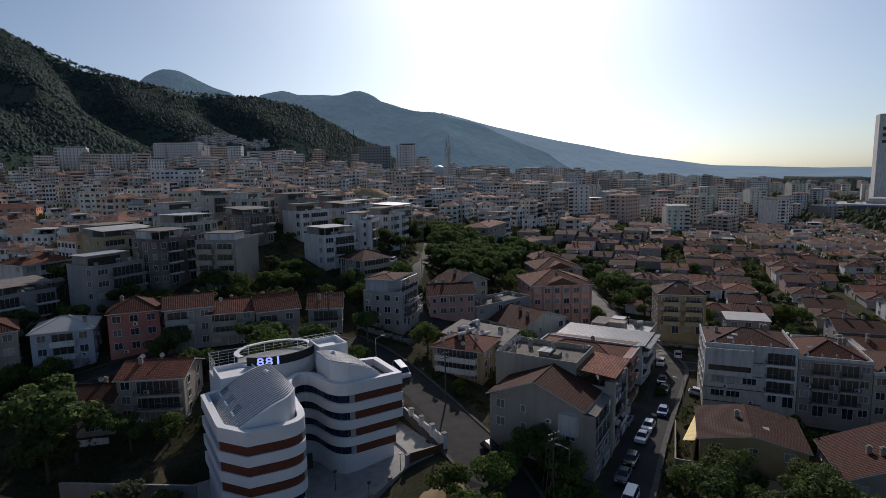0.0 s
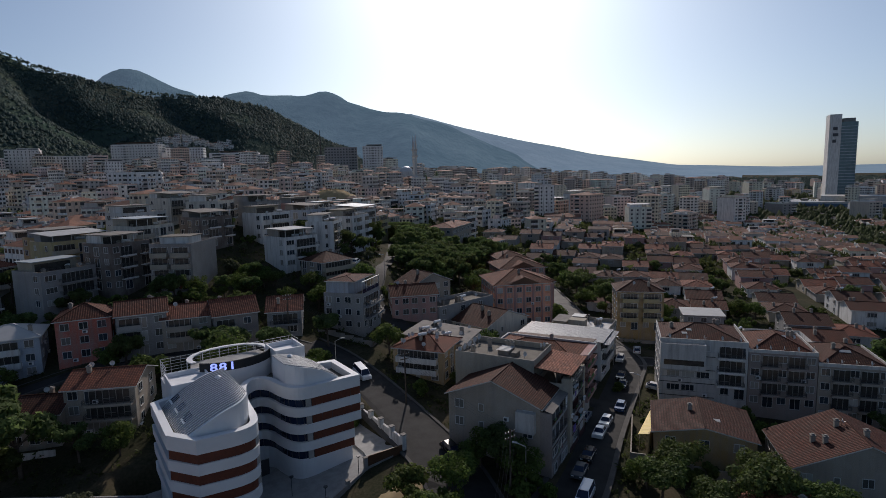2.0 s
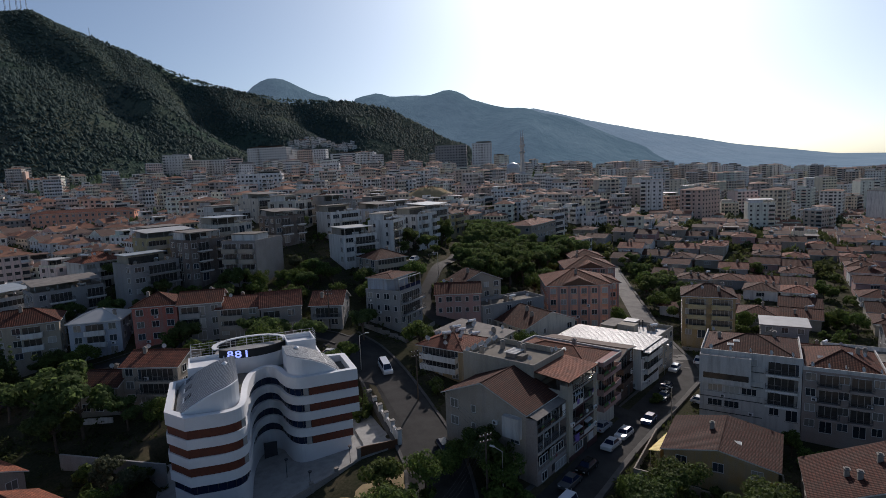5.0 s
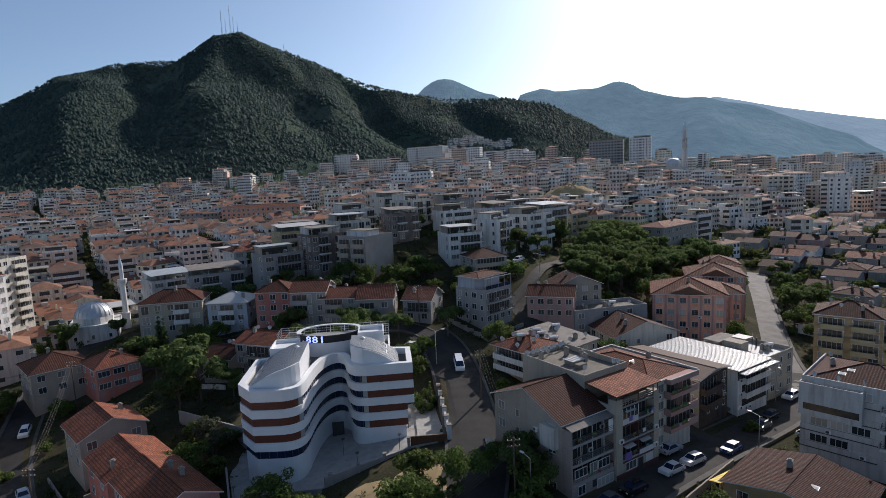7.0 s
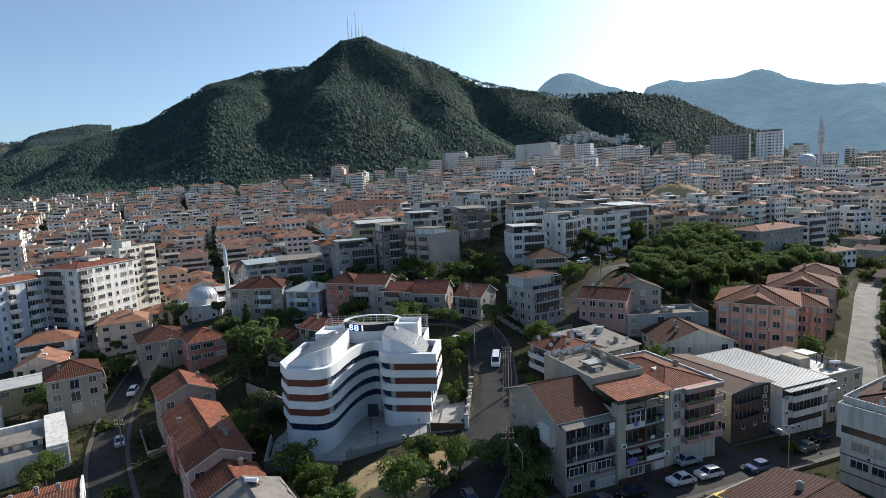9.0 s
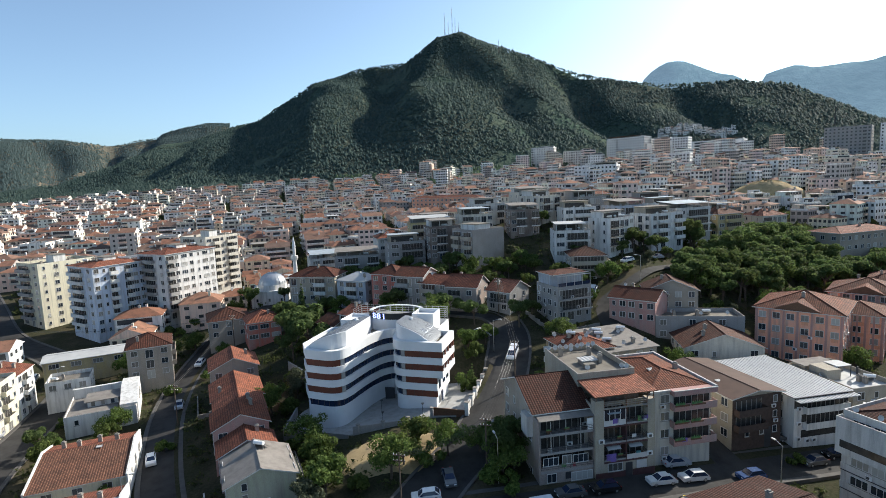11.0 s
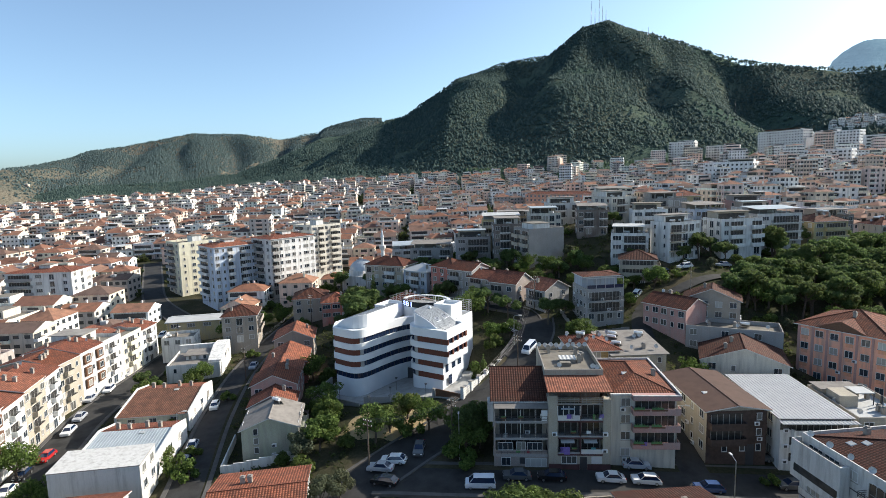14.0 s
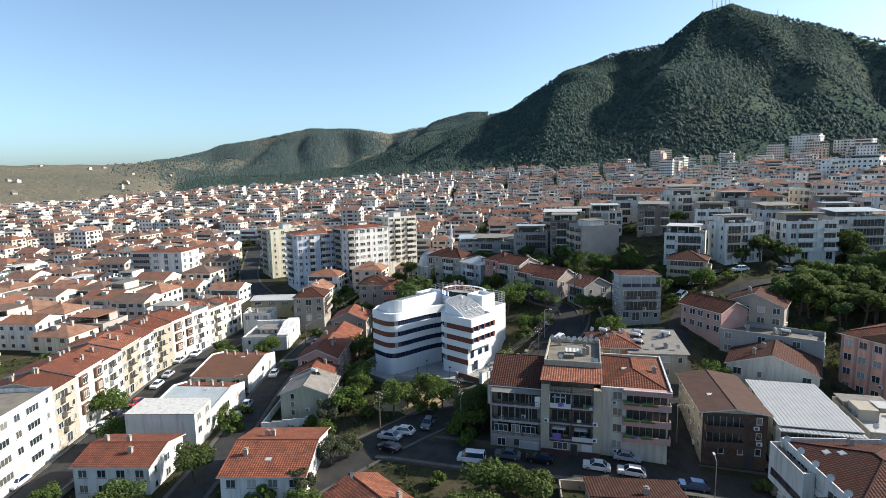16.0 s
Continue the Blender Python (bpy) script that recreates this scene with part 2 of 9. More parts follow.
SCRUB = leafy("yard_scrub", (0.030, 0.052, 0.016), (0.095, 0.125, 0.045))
OLIVE = leafy("olive_leaves", (0.06, 0.075, 0.045), (0.14, 0.16, 0.10))
# blue haze over the near hill is mixed into these leaf colours
FOREST = leafy("haze_tinted_forest", (0.042, 0.084, 0.080), (0.145, 0.200, 0.165), 0.02, 0.5)
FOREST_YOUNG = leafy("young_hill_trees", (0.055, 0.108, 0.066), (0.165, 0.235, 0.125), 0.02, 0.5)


def earth():
    """Dry earth, grass and yards."""
    m, nt, nd, lk, b = nodes_of("earth_and_grass")
    vec = coords(nt).outputs["Object"]
    c = ramp(nt, noise_of(nt, vec, 0.12, 6, 0.6), [(0.3, (0.018, 0.028, 0.011)), (0.5, (0.034, 0.034, 0.020)), (0.64, (0.085, 0.068, 0.045)), (0.78, (0.075, 0.07, 0.058))])
    f = noise_of(nt, vec, 2.5, 4)
    c = mixed(nt, 0.35, c, ramp(nt, f, [(0.3, (0.02, 0.03, 0.012)), (0.7, (0.11, 0.092, 0.06))]))
    lk.new(c, b.inputs["Base Color"])
    b.inputs["Roughness"].default_value = 1.0
    b.inputs["Specular IOR Level"].default_value = 0.05
    bumped(nt, f, b, 0.4, 0.1)
    return m


def hillside(name, stops, bump=6.0, size=0.05):
    m, nt, nd, lk, b = nodes_of(name)
    vec = coords(nt).outputs["Object"]
    f = noise_of(nt, vec if size > 0.03 else stretched(nt, vec, (1.0, 0.3, 1.0)), size, 6, 0.7)
    big = noise_of(nt, vec, 0.004, 5, 0.6)
    c = mixed(nt, 0.5, ramp(nt, f, [(0.35, stops[0]), (0.65, stops[1])]), ramp(nt, big, [(0.4, stops[0]), (0.7, stops[2])]))
    lk.new(c, b.inputs["Base Color"])
    b.inputs["Roughness"].default_value = 1.0
    b.inputs["Specular IOR Level"].default_value = 0.0
    bumped(nt, f, b, 0.8, bump)
    return m


EARTH = earth()
DRY = plain("dry_grass_bank", (0.36, 0.27, 0.14), 0.95, vary=0.35, scale=0.4, bump=0.05)
HILL = hillside("forest_floor", [(0.050, 0.080, 0.062), (0.085, 0.112, 0.082), (0.165, 0.145, 0.105)])
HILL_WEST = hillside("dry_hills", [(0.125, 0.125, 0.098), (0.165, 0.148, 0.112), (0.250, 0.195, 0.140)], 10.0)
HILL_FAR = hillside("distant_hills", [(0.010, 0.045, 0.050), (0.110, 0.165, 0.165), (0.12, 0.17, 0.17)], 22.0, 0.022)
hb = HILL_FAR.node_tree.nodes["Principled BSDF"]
hb.inputs["Emission Color"].default_value, hb.inputs["Emission Strength"].default_value = (0.125, 0.193, 0.262, 1), 0.82  # haze painted on: the hills themselves emit its blue
HILL_FAINT = hillside("farthest_hills_haze_glow", [(0.045, 0.09, 0.12), (0.13, 0.18, 0.21), (0.15, 0.19, 0.21)], 26.0, 0.016)
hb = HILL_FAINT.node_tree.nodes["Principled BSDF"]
hb.inputs["Emission Color"].default_value, hb.inputs["Emission Strength"].default_value = (0.24, 0.33, 0.42, 1), 0.8  # a paler, stronger glow painted on for thicker haze


# ---- building helpers ----
class Shape:
    """Collects faces with material slots and metric uv, and makes one mesh of them."""

    def __init__(self):
        self.v, self.f, self.m, self.uv = [], [], [], []

    def face(self, pts, mi=0, uv=None):
        n = len(self.v)
        self.v += [tuple(p) for p in pts]
        self.f.append(tuple(range(n, n + len(pts))))
        self.m.append(mi)
        self.uv.append(uv or [(0.0, 0.0)] * len(pts))

    def box(self, x0, y0, z0, x1, y1, z1, mi=0, top=None, bottom=True):
        a = [(x0, y0, z0), (x1, y0, z0), (x1, y1, z0), (x0, y1, z0), (x0, y0, z1), (x1, y0, z1), (x1, y1, z1), (x0, y1, z1)]
        for k, q in enumerate([(0, 1, 5, 4), (1, 2, 6, 5), (2, 3, 7, 6), (3, 0, 4, 7), (4, 5, 6, 7), (3, 2, 1, 0)]):
            if k == 5 and not bottom:
                continue
            self.face([a[i] for i in q], top if (k == 4 and top is not None) else mi)

    def prism(self, poly, z0, z1, mi=0, top=None):
        n = len(poly)
        for i in range(n):
            (ax, ay), (bx, by) = poly[i], poly[(i + 1) % n]
            self.face([(ax, ay, z0), (bx, by, z0), (bx, by, z1), (ax, ay, z1)], mi)
        self.face([(x, y, z1) for x, y in poly], mi if top is None else top)

    def tube(self, a, b, r0, r1=None, n=6, mi=0, caps=True):
        a, b = Vector(a), Vector(b)
        r1 = r0 if r1 is None else r1
        d = (b - a).normalized()
        u = d.orthogonal().normalized()
        w = d.cross(u)
        ring = [(math.cos(2 * math.pi * i / n), math.sin(2 * math.pi * i / n)) for i in range(n)]
        lo = [a + (u * c + w * s) * r0 for c, s in ring]
        hi = [b + (u * c + w * s) * r1 for c, s in ring]
        for i in range(n):
            j = (i + 1) % n
            self.face([lo[i], lo[j], hi[j], hi[i]], mi)
        if caps:
            self.face(hi, mi)
            self.face(lo[::-1], mi)

    def slope(self, pts, mi=0):
        """A roof plane: its first edge is the eave."""
        p = [Vector(q) for q in pts]
        u = (p[1] - p[0]).normalized()
        n = u.cross(p[-1] - p[0]).normalized()
        w = n.cross(u)
        self.face(pts, mi, [((q - p[0]) @ u, (q - p[0]) @ w) for q in p])

    def mesh(self, name, mats, smooth=False, weld=False):
        me = bpy.data.meshes.new(name)
        me.from_pydata(self.v, [], self.f)
        for m in mats:
            me.materials.append(m)
        me.polygons.foreach_set("material_index", self.m)
        if smooth:
            me.polygons.foreach_set("use_smooth", [True] * len(self.f))
        layer = me.uv_layers.new(name="UVMap")
        layer.data.foreach_set("uv", [c for f in self.uv for q in f for c in q])
        if smooth or weld:
            b = bmesh.new()
            b.from_mesh(me)
            bmesh.ops.remove_doubles(b, verts=b.verts, dist=0.001)
            b.to_mesh(me)
            b.free()
        me.update()
        return me

    def put(self, name, mats, parent=None, m=None, smooth=False, label="", weld=False):
        return place(name, self.mesh(name, mats, smooth, weld), parent, m, label)


def place(name, me, parent=None, m=None, label=""):
    ob = new(name, me)
    if parent is not None:
        ob.parent = parent
    if m is not None:
        ob.matrix_basis = m
    if label:
        tagged(ob, label)
    return ob


def thing(name, m, label, category, group="", kind=""):
    ob = new(name)
    ob.empty_display_size = 0.3
    ob.matrix_basis = m
    return tagged(ob, label, category, group, kind)


# ---- the ground: a slope that climbs to the north under the town ----
BROAD = [2.5, -0.1, 5.5, -1.5, 0.3, -6.1, 4.1, -10.7, -1.1, -13.3, 10.2, 7.7, 4.6, 1.3, 14.1, 11.9, -12.3, -4.8, 15.1, 11.0, -11.8, 33.7, -14.5, 12.9, 4.0, 2.1, -10.6, 11.1, 0.3, 15.8, 33.5, 29.7, 36.9, 27.0, 27.3, 7.9]
LOCAL = [2.2, -2.92, 2.9, 4.02, -8.49, 2.43, -3.06, -0.69, -5.19, 11.02, -11.97, -2.13, 11.23, -7.49, -4.42, 12.21, -0.93, -5.11, 3.3, -0.68, -25.39, 12.59, 10.73, 5.28, -7.93]


def gz(x, y):
    """Height of the ground; x and y may be arrays."""
    x, y = np.asarray(x, float), np.asarray(y, float)
    z = np.full(np.broadcast(x, y).shape, -8.0)
    k = 0
    for cy in np.linspace(-300, 780, 6):
        for cx in np.linspace(-650, 650, 6):
            z = z + BROAD[k] * np.exp(-((x - cx) ** 2 + (y - cy) ** 2) / (2 * 220.0**2))
            k += 1
    k = 0
    for cy in np.linspace(-70, 120, 5):
        for cx in np.linspace(-100, 120, 5):
            z = z + LOCAL[k] * np.exp(-((x - cx) ** 2 + (y - cy) ** 2) / (2 * 48.0**2))
            k += 1
    z = z + 3.4 * np.exp(-((x - 40.0) ** 2 + (y - 65.0) ** 2) / (2 * 12.0**2))
    # the plot of the striped building is cut level into the slope
    f = np.clip((1.0 - np.maximum(np.abs(x + 12.9) / 18.6, np.abs(y - 2.0) / 14.5)) / 0.12, 0, 1)
    court = 1.3 + 2.9 * np.clip((x + 27) / 27, 0, 1.1)
    z = z + (court - z) * f * f * (3 - 2 * f)
    return z


def g(x, y):
    return float(gz(x, y))


def ripple(a, r, f, seed):
    """Smooth made-up relief over bearing and distance."""
    out = 0.0
    rng = np.random.RandomState(seed)
    for o in range(5):
        p1, p2 = rng.uniform(0, 6.28, 2)
        k = f * 1.9**o
        out = out + np.sin(k * a + p1 + 0.004 * r * (1 + 0.3 * o)) * np.cos(0.0035 * r * 1.7**o + p2 + k * 0.3 * a) / 2.3**o
    return out


# crests of the hills: bearing from north, elevation angle, distance of the crest, distance of the foot
NEAR_CREST = [(-70, 0.1, 1500, 1000), (-56, 0.3, 1600, 1000), (-50, 1.0, 1650, 980), (-46, 2.4, 1700, 920), (-42, 4.2, 1700, 840), (-33.5, 6.1, 1650, 740), (-28, 9.4, 1600, 700),
              (-23.5, 10.7, 1560, 690), (-18.8, 11.1, 1500, 690), (-15.4, 13.2, 1480, 690), (-13, 13.5, 1480, 700), (-7.8, 11.7, 1440, 720), (-1.7, 9.3, 1400, 760),
              (2.2, 8.3, 1380, 790), (6.5, 7.5, 1360, 820), (11.8, 7.4, 1340, 850), (16.3, 6.5, 1320, 880), (22, 3.3, 1300, 900), (30, 0.8, 1300, 950)]
WEST_CREST = [(-100, 0.6, 1700, 950), (-88, 1.3, 1700, 950), (-80, 1.35, 1700, 950), (-70, 1.35, 1900, 1050), (-66, 1.9, 2200, 1250), (-61.6, 3.1, 2500, 1400), (-54, 4.5, 2450, 1450), (-50, 4.4, 2400, 1450), (-46, 4.0, 2400, 1500), (-38, 5.9, 2300, 1500), (-30, 5.5, 2300, 1500)]
DOME_CREST = [(-2, 5.5, 4500, 3000), (2, 7.0, 4500, 3000), (4, 8.8, 4500, 3000), (5.0, 9.6, 4500, 3000), (6.2, 10.05, 4500, 3000), (7.4, 9.85, 4500, 3000), (8.7, 9.25, 4500, 3000), (10.3, 8.5, 4500, 3000), (12.3, 7.6, 4400, 2900), (15, 5.0, 4400, 2900), (18, 3.0, 4400, 2900)]
HUMP_CREST = [(8, 4.0, 3500, 2100), (12.3, 7.2, 3500, 2100), (14.5, 7.9, 3500, 2100), (16.3, 8.2, 3500, 2100), (18, 8.0, 3450, 2100), (20, 7.85, 3400, 2100), (21.8, 8.05, 3350, 2000), (23.2, 8.25, 3300, 2000), (24.6, 7.9, 3300, 2000), (26.9, 6.85, 3200, 1900), (28.4, 6.45, 3000, 1800), (29.6, 6.4, 2900, 1700), (31.2, 6.1, 2850, 1650), (33.4, 5.5, 2800, 1600), (36, 4.6, 2750, 1600), (39, 3.2, 2700, 1600), (43, 1.6, 2700, 1700), (48, 0.4, 2700, 1800)]
EAST_CREST = [(22, 5.0, 4500, 3200), (28.4, 6.2, 4500, 3200), (31.8, 6.3, 4500, 3200), (39, 4.3, 4500, 3200), (45, 2.9, 4500, 3200), (50, 1.75, 4500, 3200), (57.5, 0.5, 4500, 3400), (66, 0.1, 4500, 3600), (80, 0.1, 4500, 3700)]


def ridge(a, r, crest, seed, rough, fold=0.13):
    az, el, rc, rf = (np.array(c, float) for c in zip(*crest))
    inside = np.clip(np.minimum(a - az[0], az[-1] - a) / 6.0, 0, 1)
    e = np.interp(a, az, el)
    e = e + rough * ripple(np.radians(a), 0 * r, 40.0, seed) * np.clip(e / 5, 0.1, 1)
    top = 45 + np.tan(np.radians(e)) * (np.interp(a, az, rc) + 60)
    s = (r - np.interp(a, az, rf)) / (np.interp(a, az, rc) - np.interp(a, az, rf))
    up = np.clip(s, 0, 1)
    shape = np.where(s <= 1, up**1.25 * (1.35 - 0.35 * up), np.clip(1 - (s - 1) * 0.9, 0, 1))
    spur = 1 + fold * ripple(np.radians(a), r * (1 if fold < 0.2 else 0.0005), 9.0 if fold < 0.2 else 26.0, seed + 7) * np.clip(4 * up * (1 - up) if fold < 0.2 else 6.75 * up * (1 - up) ** 2, 0, 1)
    return inside * top * shape * spur * (s > 0)


# valleys (and, where the depth is negative, spurs) that run down the near hill: bearing at the crest and at the foot, depth, width in degrees
FOLDS = [(-4.0, 6.0, 0.30, 2.3), (-13.0, 1.0, -0.11, 2.2), (-20.0, -23.5, 0.22, 2.2), (-16.0, -18.5, -0.08, 1.8), (-31.0, -35.0, 0.14, 3.0), (-25.5, -29.0, -0.10, 2.0), (7.5, 12.5, 0.20, 1.8), (-9.0, -5.5, 0.10, 1.6), (-40.0, -44.0, 0.22, 2.4)]


def folded(a, r):
    """How far the folds raise or lower the near hill at a bearing and distance; nothing at its crest and foot."""
    az, _, rc, rf = (np.array(c, float) for c in zip(*NEAR_CREST))
    up = np.clip((r - np.interp(a, az, rf)) / (np.interp(a, az, rc) - np.interp(a, az, rf)), 0, 1)
    bell = np.sin(np.pi * up) ** 0.8
    k = 1.0
    for top, foot, depth, width in FOLDS:
        wob = 0.7 * np.sin(up * 9.0 + top)
        k = k - depth * bell * np.exp(-(((a - (foot + (top - foot) * up) + wob) / width) ** 2))
    return k


def gullies(a, r):
    """Valleys that run down the western hills."""
    up = np.clip((r - 1450) / 950, 0, 1)
    k = 1.0
    for top, foot, depth, width in ((-58.5, -62.0, 0.20, 1.3), (-54.5, -56.0, 0.16, 1.0), (-51.0, -50.0, 0.26, 1.4), (-46.5, -46.0, 0.22, 1.2), (-42.5, -44.5, 0.18, 1.0), (-62.5, -66.0, 0.15, 1.2)):
        k = k - depth * np.sin(np.pi * up) ** 0.7 * np.exp(-(((a - (foot + (top - foot) * up) + 0.5 * np.sin(up * 8 + top)) / width) ** 2))
    return k


def hills(x, y):
    x, y = np.asarray(x, float), np.asarray(y, float)
    dx, dy = x - 15, y + 90
    a, r = np.degrees(np.arctan2(dx, dy)), np.hypot(dx, dy)
    near = ridge(a, r, NEAR_CREST, 3, 0.10) * folded(a, r)
    far = np.maximum(np.maximum(ridge(a, r, DOME_CREST, 5, 0.05, 0.21), ridge(a, r, EAST_CREST, 9, 0.05)), np.maximum(ridge(a, r, WEST_CREST, 11, 0.10) * gullies(a, r), ridge(a, r, HUMP_CREST, 13, 0.05, 0.21)))
    return near, far


def land(x, y):
    base = gz(x, y)
    near, far = hills(x, y)
    return np.maximum(base, np.maximum(np.where(near > 1, base * 0.6 + near, -50), np.where(far > 1, far, -50)))


def ground_sheet():
    na = 520
    rs = [0.0]
    while rs[-1] < 4800:
        rs.append(rs[-1] + max(2.5, rs[-1] * 0.03))
    ang = np.linspace(0, 2 * np.pi, na, endpoint=False)
    R, A = np.meshgrid(np.array(rs[1:]), ang, indexing="ij")
    X, Y = 5 + R * np.sin(A), R * np.cos(A)
    Z = land(X, Y)
    nr = len(rs) - 1
    verts = np.concatenate([[[5, 0, g(5, 0)]], np.stack([X, Y, Z], -1).reshape(-1, 3)])
    i, j = np.meshgrid(np.arange(nr - 1), np.arange(na), indexing="ij")
    j2 = (j + 1) % na
    quads = np.stack([1 + i * na + j, 1 + i * na + j2, 1 + (i + 1) * na + j2, 1 + (i + 1) * na + j], -1).reshape(-1, 4)[:, ::-1]
    near, far = hills(X, Y)
    west = X[:-1] < -0.25 * Y[:-1]
    dx, dy = X[:-1] - 15, Y[:-1] + 90
    back = ridge(np.degrees(np.arctan2(dx, dy)), np.hypot(dx, dy), EAST_CREST, 9, 0.05) >= far[:-1]
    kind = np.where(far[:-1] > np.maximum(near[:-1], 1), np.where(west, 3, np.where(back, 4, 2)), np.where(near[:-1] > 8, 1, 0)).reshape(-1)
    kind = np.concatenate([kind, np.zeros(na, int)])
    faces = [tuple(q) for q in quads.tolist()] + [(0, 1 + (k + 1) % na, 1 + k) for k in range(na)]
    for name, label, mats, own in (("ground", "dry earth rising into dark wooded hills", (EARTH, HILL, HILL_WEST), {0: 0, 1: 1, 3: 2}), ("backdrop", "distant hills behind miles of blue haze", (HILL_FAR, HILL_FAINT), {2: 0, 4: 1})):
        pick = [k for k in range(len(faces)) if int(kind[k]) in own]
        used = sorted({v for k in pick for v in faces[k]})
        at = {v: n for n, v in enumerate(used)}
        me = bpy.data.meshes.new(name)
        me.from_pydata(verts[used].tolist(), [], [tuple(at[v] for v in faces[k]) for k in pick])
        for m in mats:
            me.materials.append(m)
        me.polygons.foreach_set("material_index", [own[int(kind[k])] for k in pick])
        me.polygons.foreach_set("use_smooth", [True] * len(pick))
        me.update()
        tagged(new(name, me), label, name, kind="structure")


ground_sheet()


def smooth_line(pts, step=2.0):
    """A rounded line through the points, sampled every step metres."""
    p = [Vector(q) for q in pts]
    p = [2 * p[0] - p[1]] + p + [2 * p[-1] - p[-2]]
    out = []
    for k in range(1, len(p) - 2):
        n = max(2, int((p[k + 1] - p[k]).length / step))
        for i in range(n):
            t = i / n
            out.append(0.5 * (2 * p[k] + (p[k + 1] - p[k - 1]) * t + (2 * p[k - 1] - 5 * p[k] + 4 * p[k + 1] - p[k + 2]) * t * t + (3 * p[k] - p[k - 1] - 3 * p[k + 1] + p[k + 2]) * t**3))
    return out + [p[-2]]


def ribbon(pts, offs, lift, rise=0.0):
    """Rows of points beside a line at the given offsets, laid on the ground."""
    rows = []
    for i, q in enumerate(pts):
        d = (pts[min(i + 1, len(pts) - 1)] - pts[max(i - 1, 0)]).normalized()
        n = Vector((-d.y, d.x))
        zc = g(q.x, q.y)
        rows.append([(q.x + n.x * o, q.y + n.y * o, 0.5 * g(q.x + n.x * o, q.y + n.y * o) + 0.5 * zc + lift) for o in offs])
    return rows


ROADPTS = []


def road(name, pts, width, label, walks=0.8, mat=None):
    line = smooth_line(pts)
    ROADPTS.extend((q.x, q.y, width / 2 + walks) for q in line)
    h = width / 2
    s = Shape()
    rows = ribbon(line, np.linspace(-h, h, 5), 0.14)
    for a, b in zip(rows, rows[1:]):
        for k in range(4):
            s.face([b[k], b[k + 1], a[k + 1], a[k]][::-1])
    tagged(s.put(name, [mat or ASPHALT]), label, "road", kind="structure")
    if not walks:
        return
    for side in (-1, 1):
        s = Shape()
        rows = ribbon(line, [side * h, side * (h + walks)], 0.0)
        for a, b in zip(rows, rows[1:]):
            q = [(a[0], b[0]), (a[1], b[1])]
            top = 0.28
            (a0, b0), (a1, b1) = q
            up = lambda p: (p[0], p[1], p[2] + top)
            dn = lambda p: (p[0], p[1], p[2] - 0.5)
            f = [[up(a0), up(a1), up(b1), up(b0)], [dn(a0), up(a0), up(b0), dn(b0)], [dn(a1), up(a1), up(b1), dn(b1)]]
            for k, w in enumerate(f):
                s.face(w, 0)
        tagged(s.put("pavement", [KERB]), "worn grey concrete pavement with kerb", "pavement", kind="structure")


road("road", [(0, -75), (2, -40), (4.5, -24), (8.4, -10), (9.3, 2), (9.2, 17), (7.8, 28), (5.0, 35)], 8.8, "grey asphalt street climbing beside the striped building", 0.5)
road("road", [(5, 34), (1, 38.2), (-8, 40.5), (-16, 44), (-26, 48), (-40, 49), (-56, 48), (-80, 40)], 4.2, "narrow asphalt lane behind the striped building", 0.4)
road("road", [(4.5, -30), (20, -23.5), (37, -13.5), (51, -5.5), (67, 3.5), (77, 10), (83, 22)], 7.6, "grey asphalt street in front of the flats with parked cars")
road("road", [(-2, -70), (-22, -47), (-47, -21), (-67, 4), (-80, 30), (-88, 62), (-80, 100), (-60, 150)], 6.0, "narrow asphalt street between low houses")
road("road", [(-17, -93), (-35.6, -74.2), (-56.7, -52.7), (-74.5, -34.8), (-86.4, -18.4), (-96.6, -2.3), (-108, 14), (-128, 26), (-160, 36), (-200, 60), (-240, 85)], 7.5, "asphalt street lined with white flats and parked cars")
road("road", [(48.5, -7), (41.5, 8), (38.5, 18), (33.5, 32), (29.6, 43), (30.2, 51.5), (36, 60), (42, 69), (48.5, 77.5), (57, 90), (66, 104), (77, 122)], 4.5, "narrow steep lane climbing between houses", 0)
road("road", [(79, 13), (86.5, 29), (97.5, 48), (111, 70), (124, 91), (135, 107)], 7.6, "wide pale concrete lane beside the school", 0.8, PALELANE)
road("road", [(96, -95), (90, -48), (88, -20), (83, 3), (77, 8)], 5.0, "asphalt street behind the flats")
road("road", [(200, -60), (420, 60), (700, 210), (1100, 420)], 22.0, "wide dual carriageway far out on the plain", 0)


# ---- houses ----
def window_mesh(w, h, bars=1):
    """A frame proud of the wall, a pane set back in it, and a sill. It faces -y; the wall is at y = 0."""
    s = Shape()
    t = 0.07
    for x0, x1, z0, z1 in ((-w / 2, w / 2, 0, t), (-w / 2, w / 2, h - t, h), (-w / 2, -w / 2 + t, t, h - t), (w / 2 - t, w / 2, t, h - t)):
        s.box(x0, -0.08, z0, x1, 0.0, z1, 0)
    for k in range(bars):
        x = -w / 2 + w * (k + 1) / (bars + 1)
        s.box(x - 0.03, -0.07, t, x + 0.03, -0.02, h - t, 0)
    s.face([(-w / 2 + t, -0.02, t), (w / 2 - t, -0.02, t), (w / 2 - t, -0.02, h - t), (-w / 2 + t, -0.02, h - t)], 1)
    s.box(-w / 2 - 0.08, -0.16, -0.07, w / 2 + 0.08, 0.0, 0.0, 2)
    return s.mesh("window", [PVC, PANE, CONC])


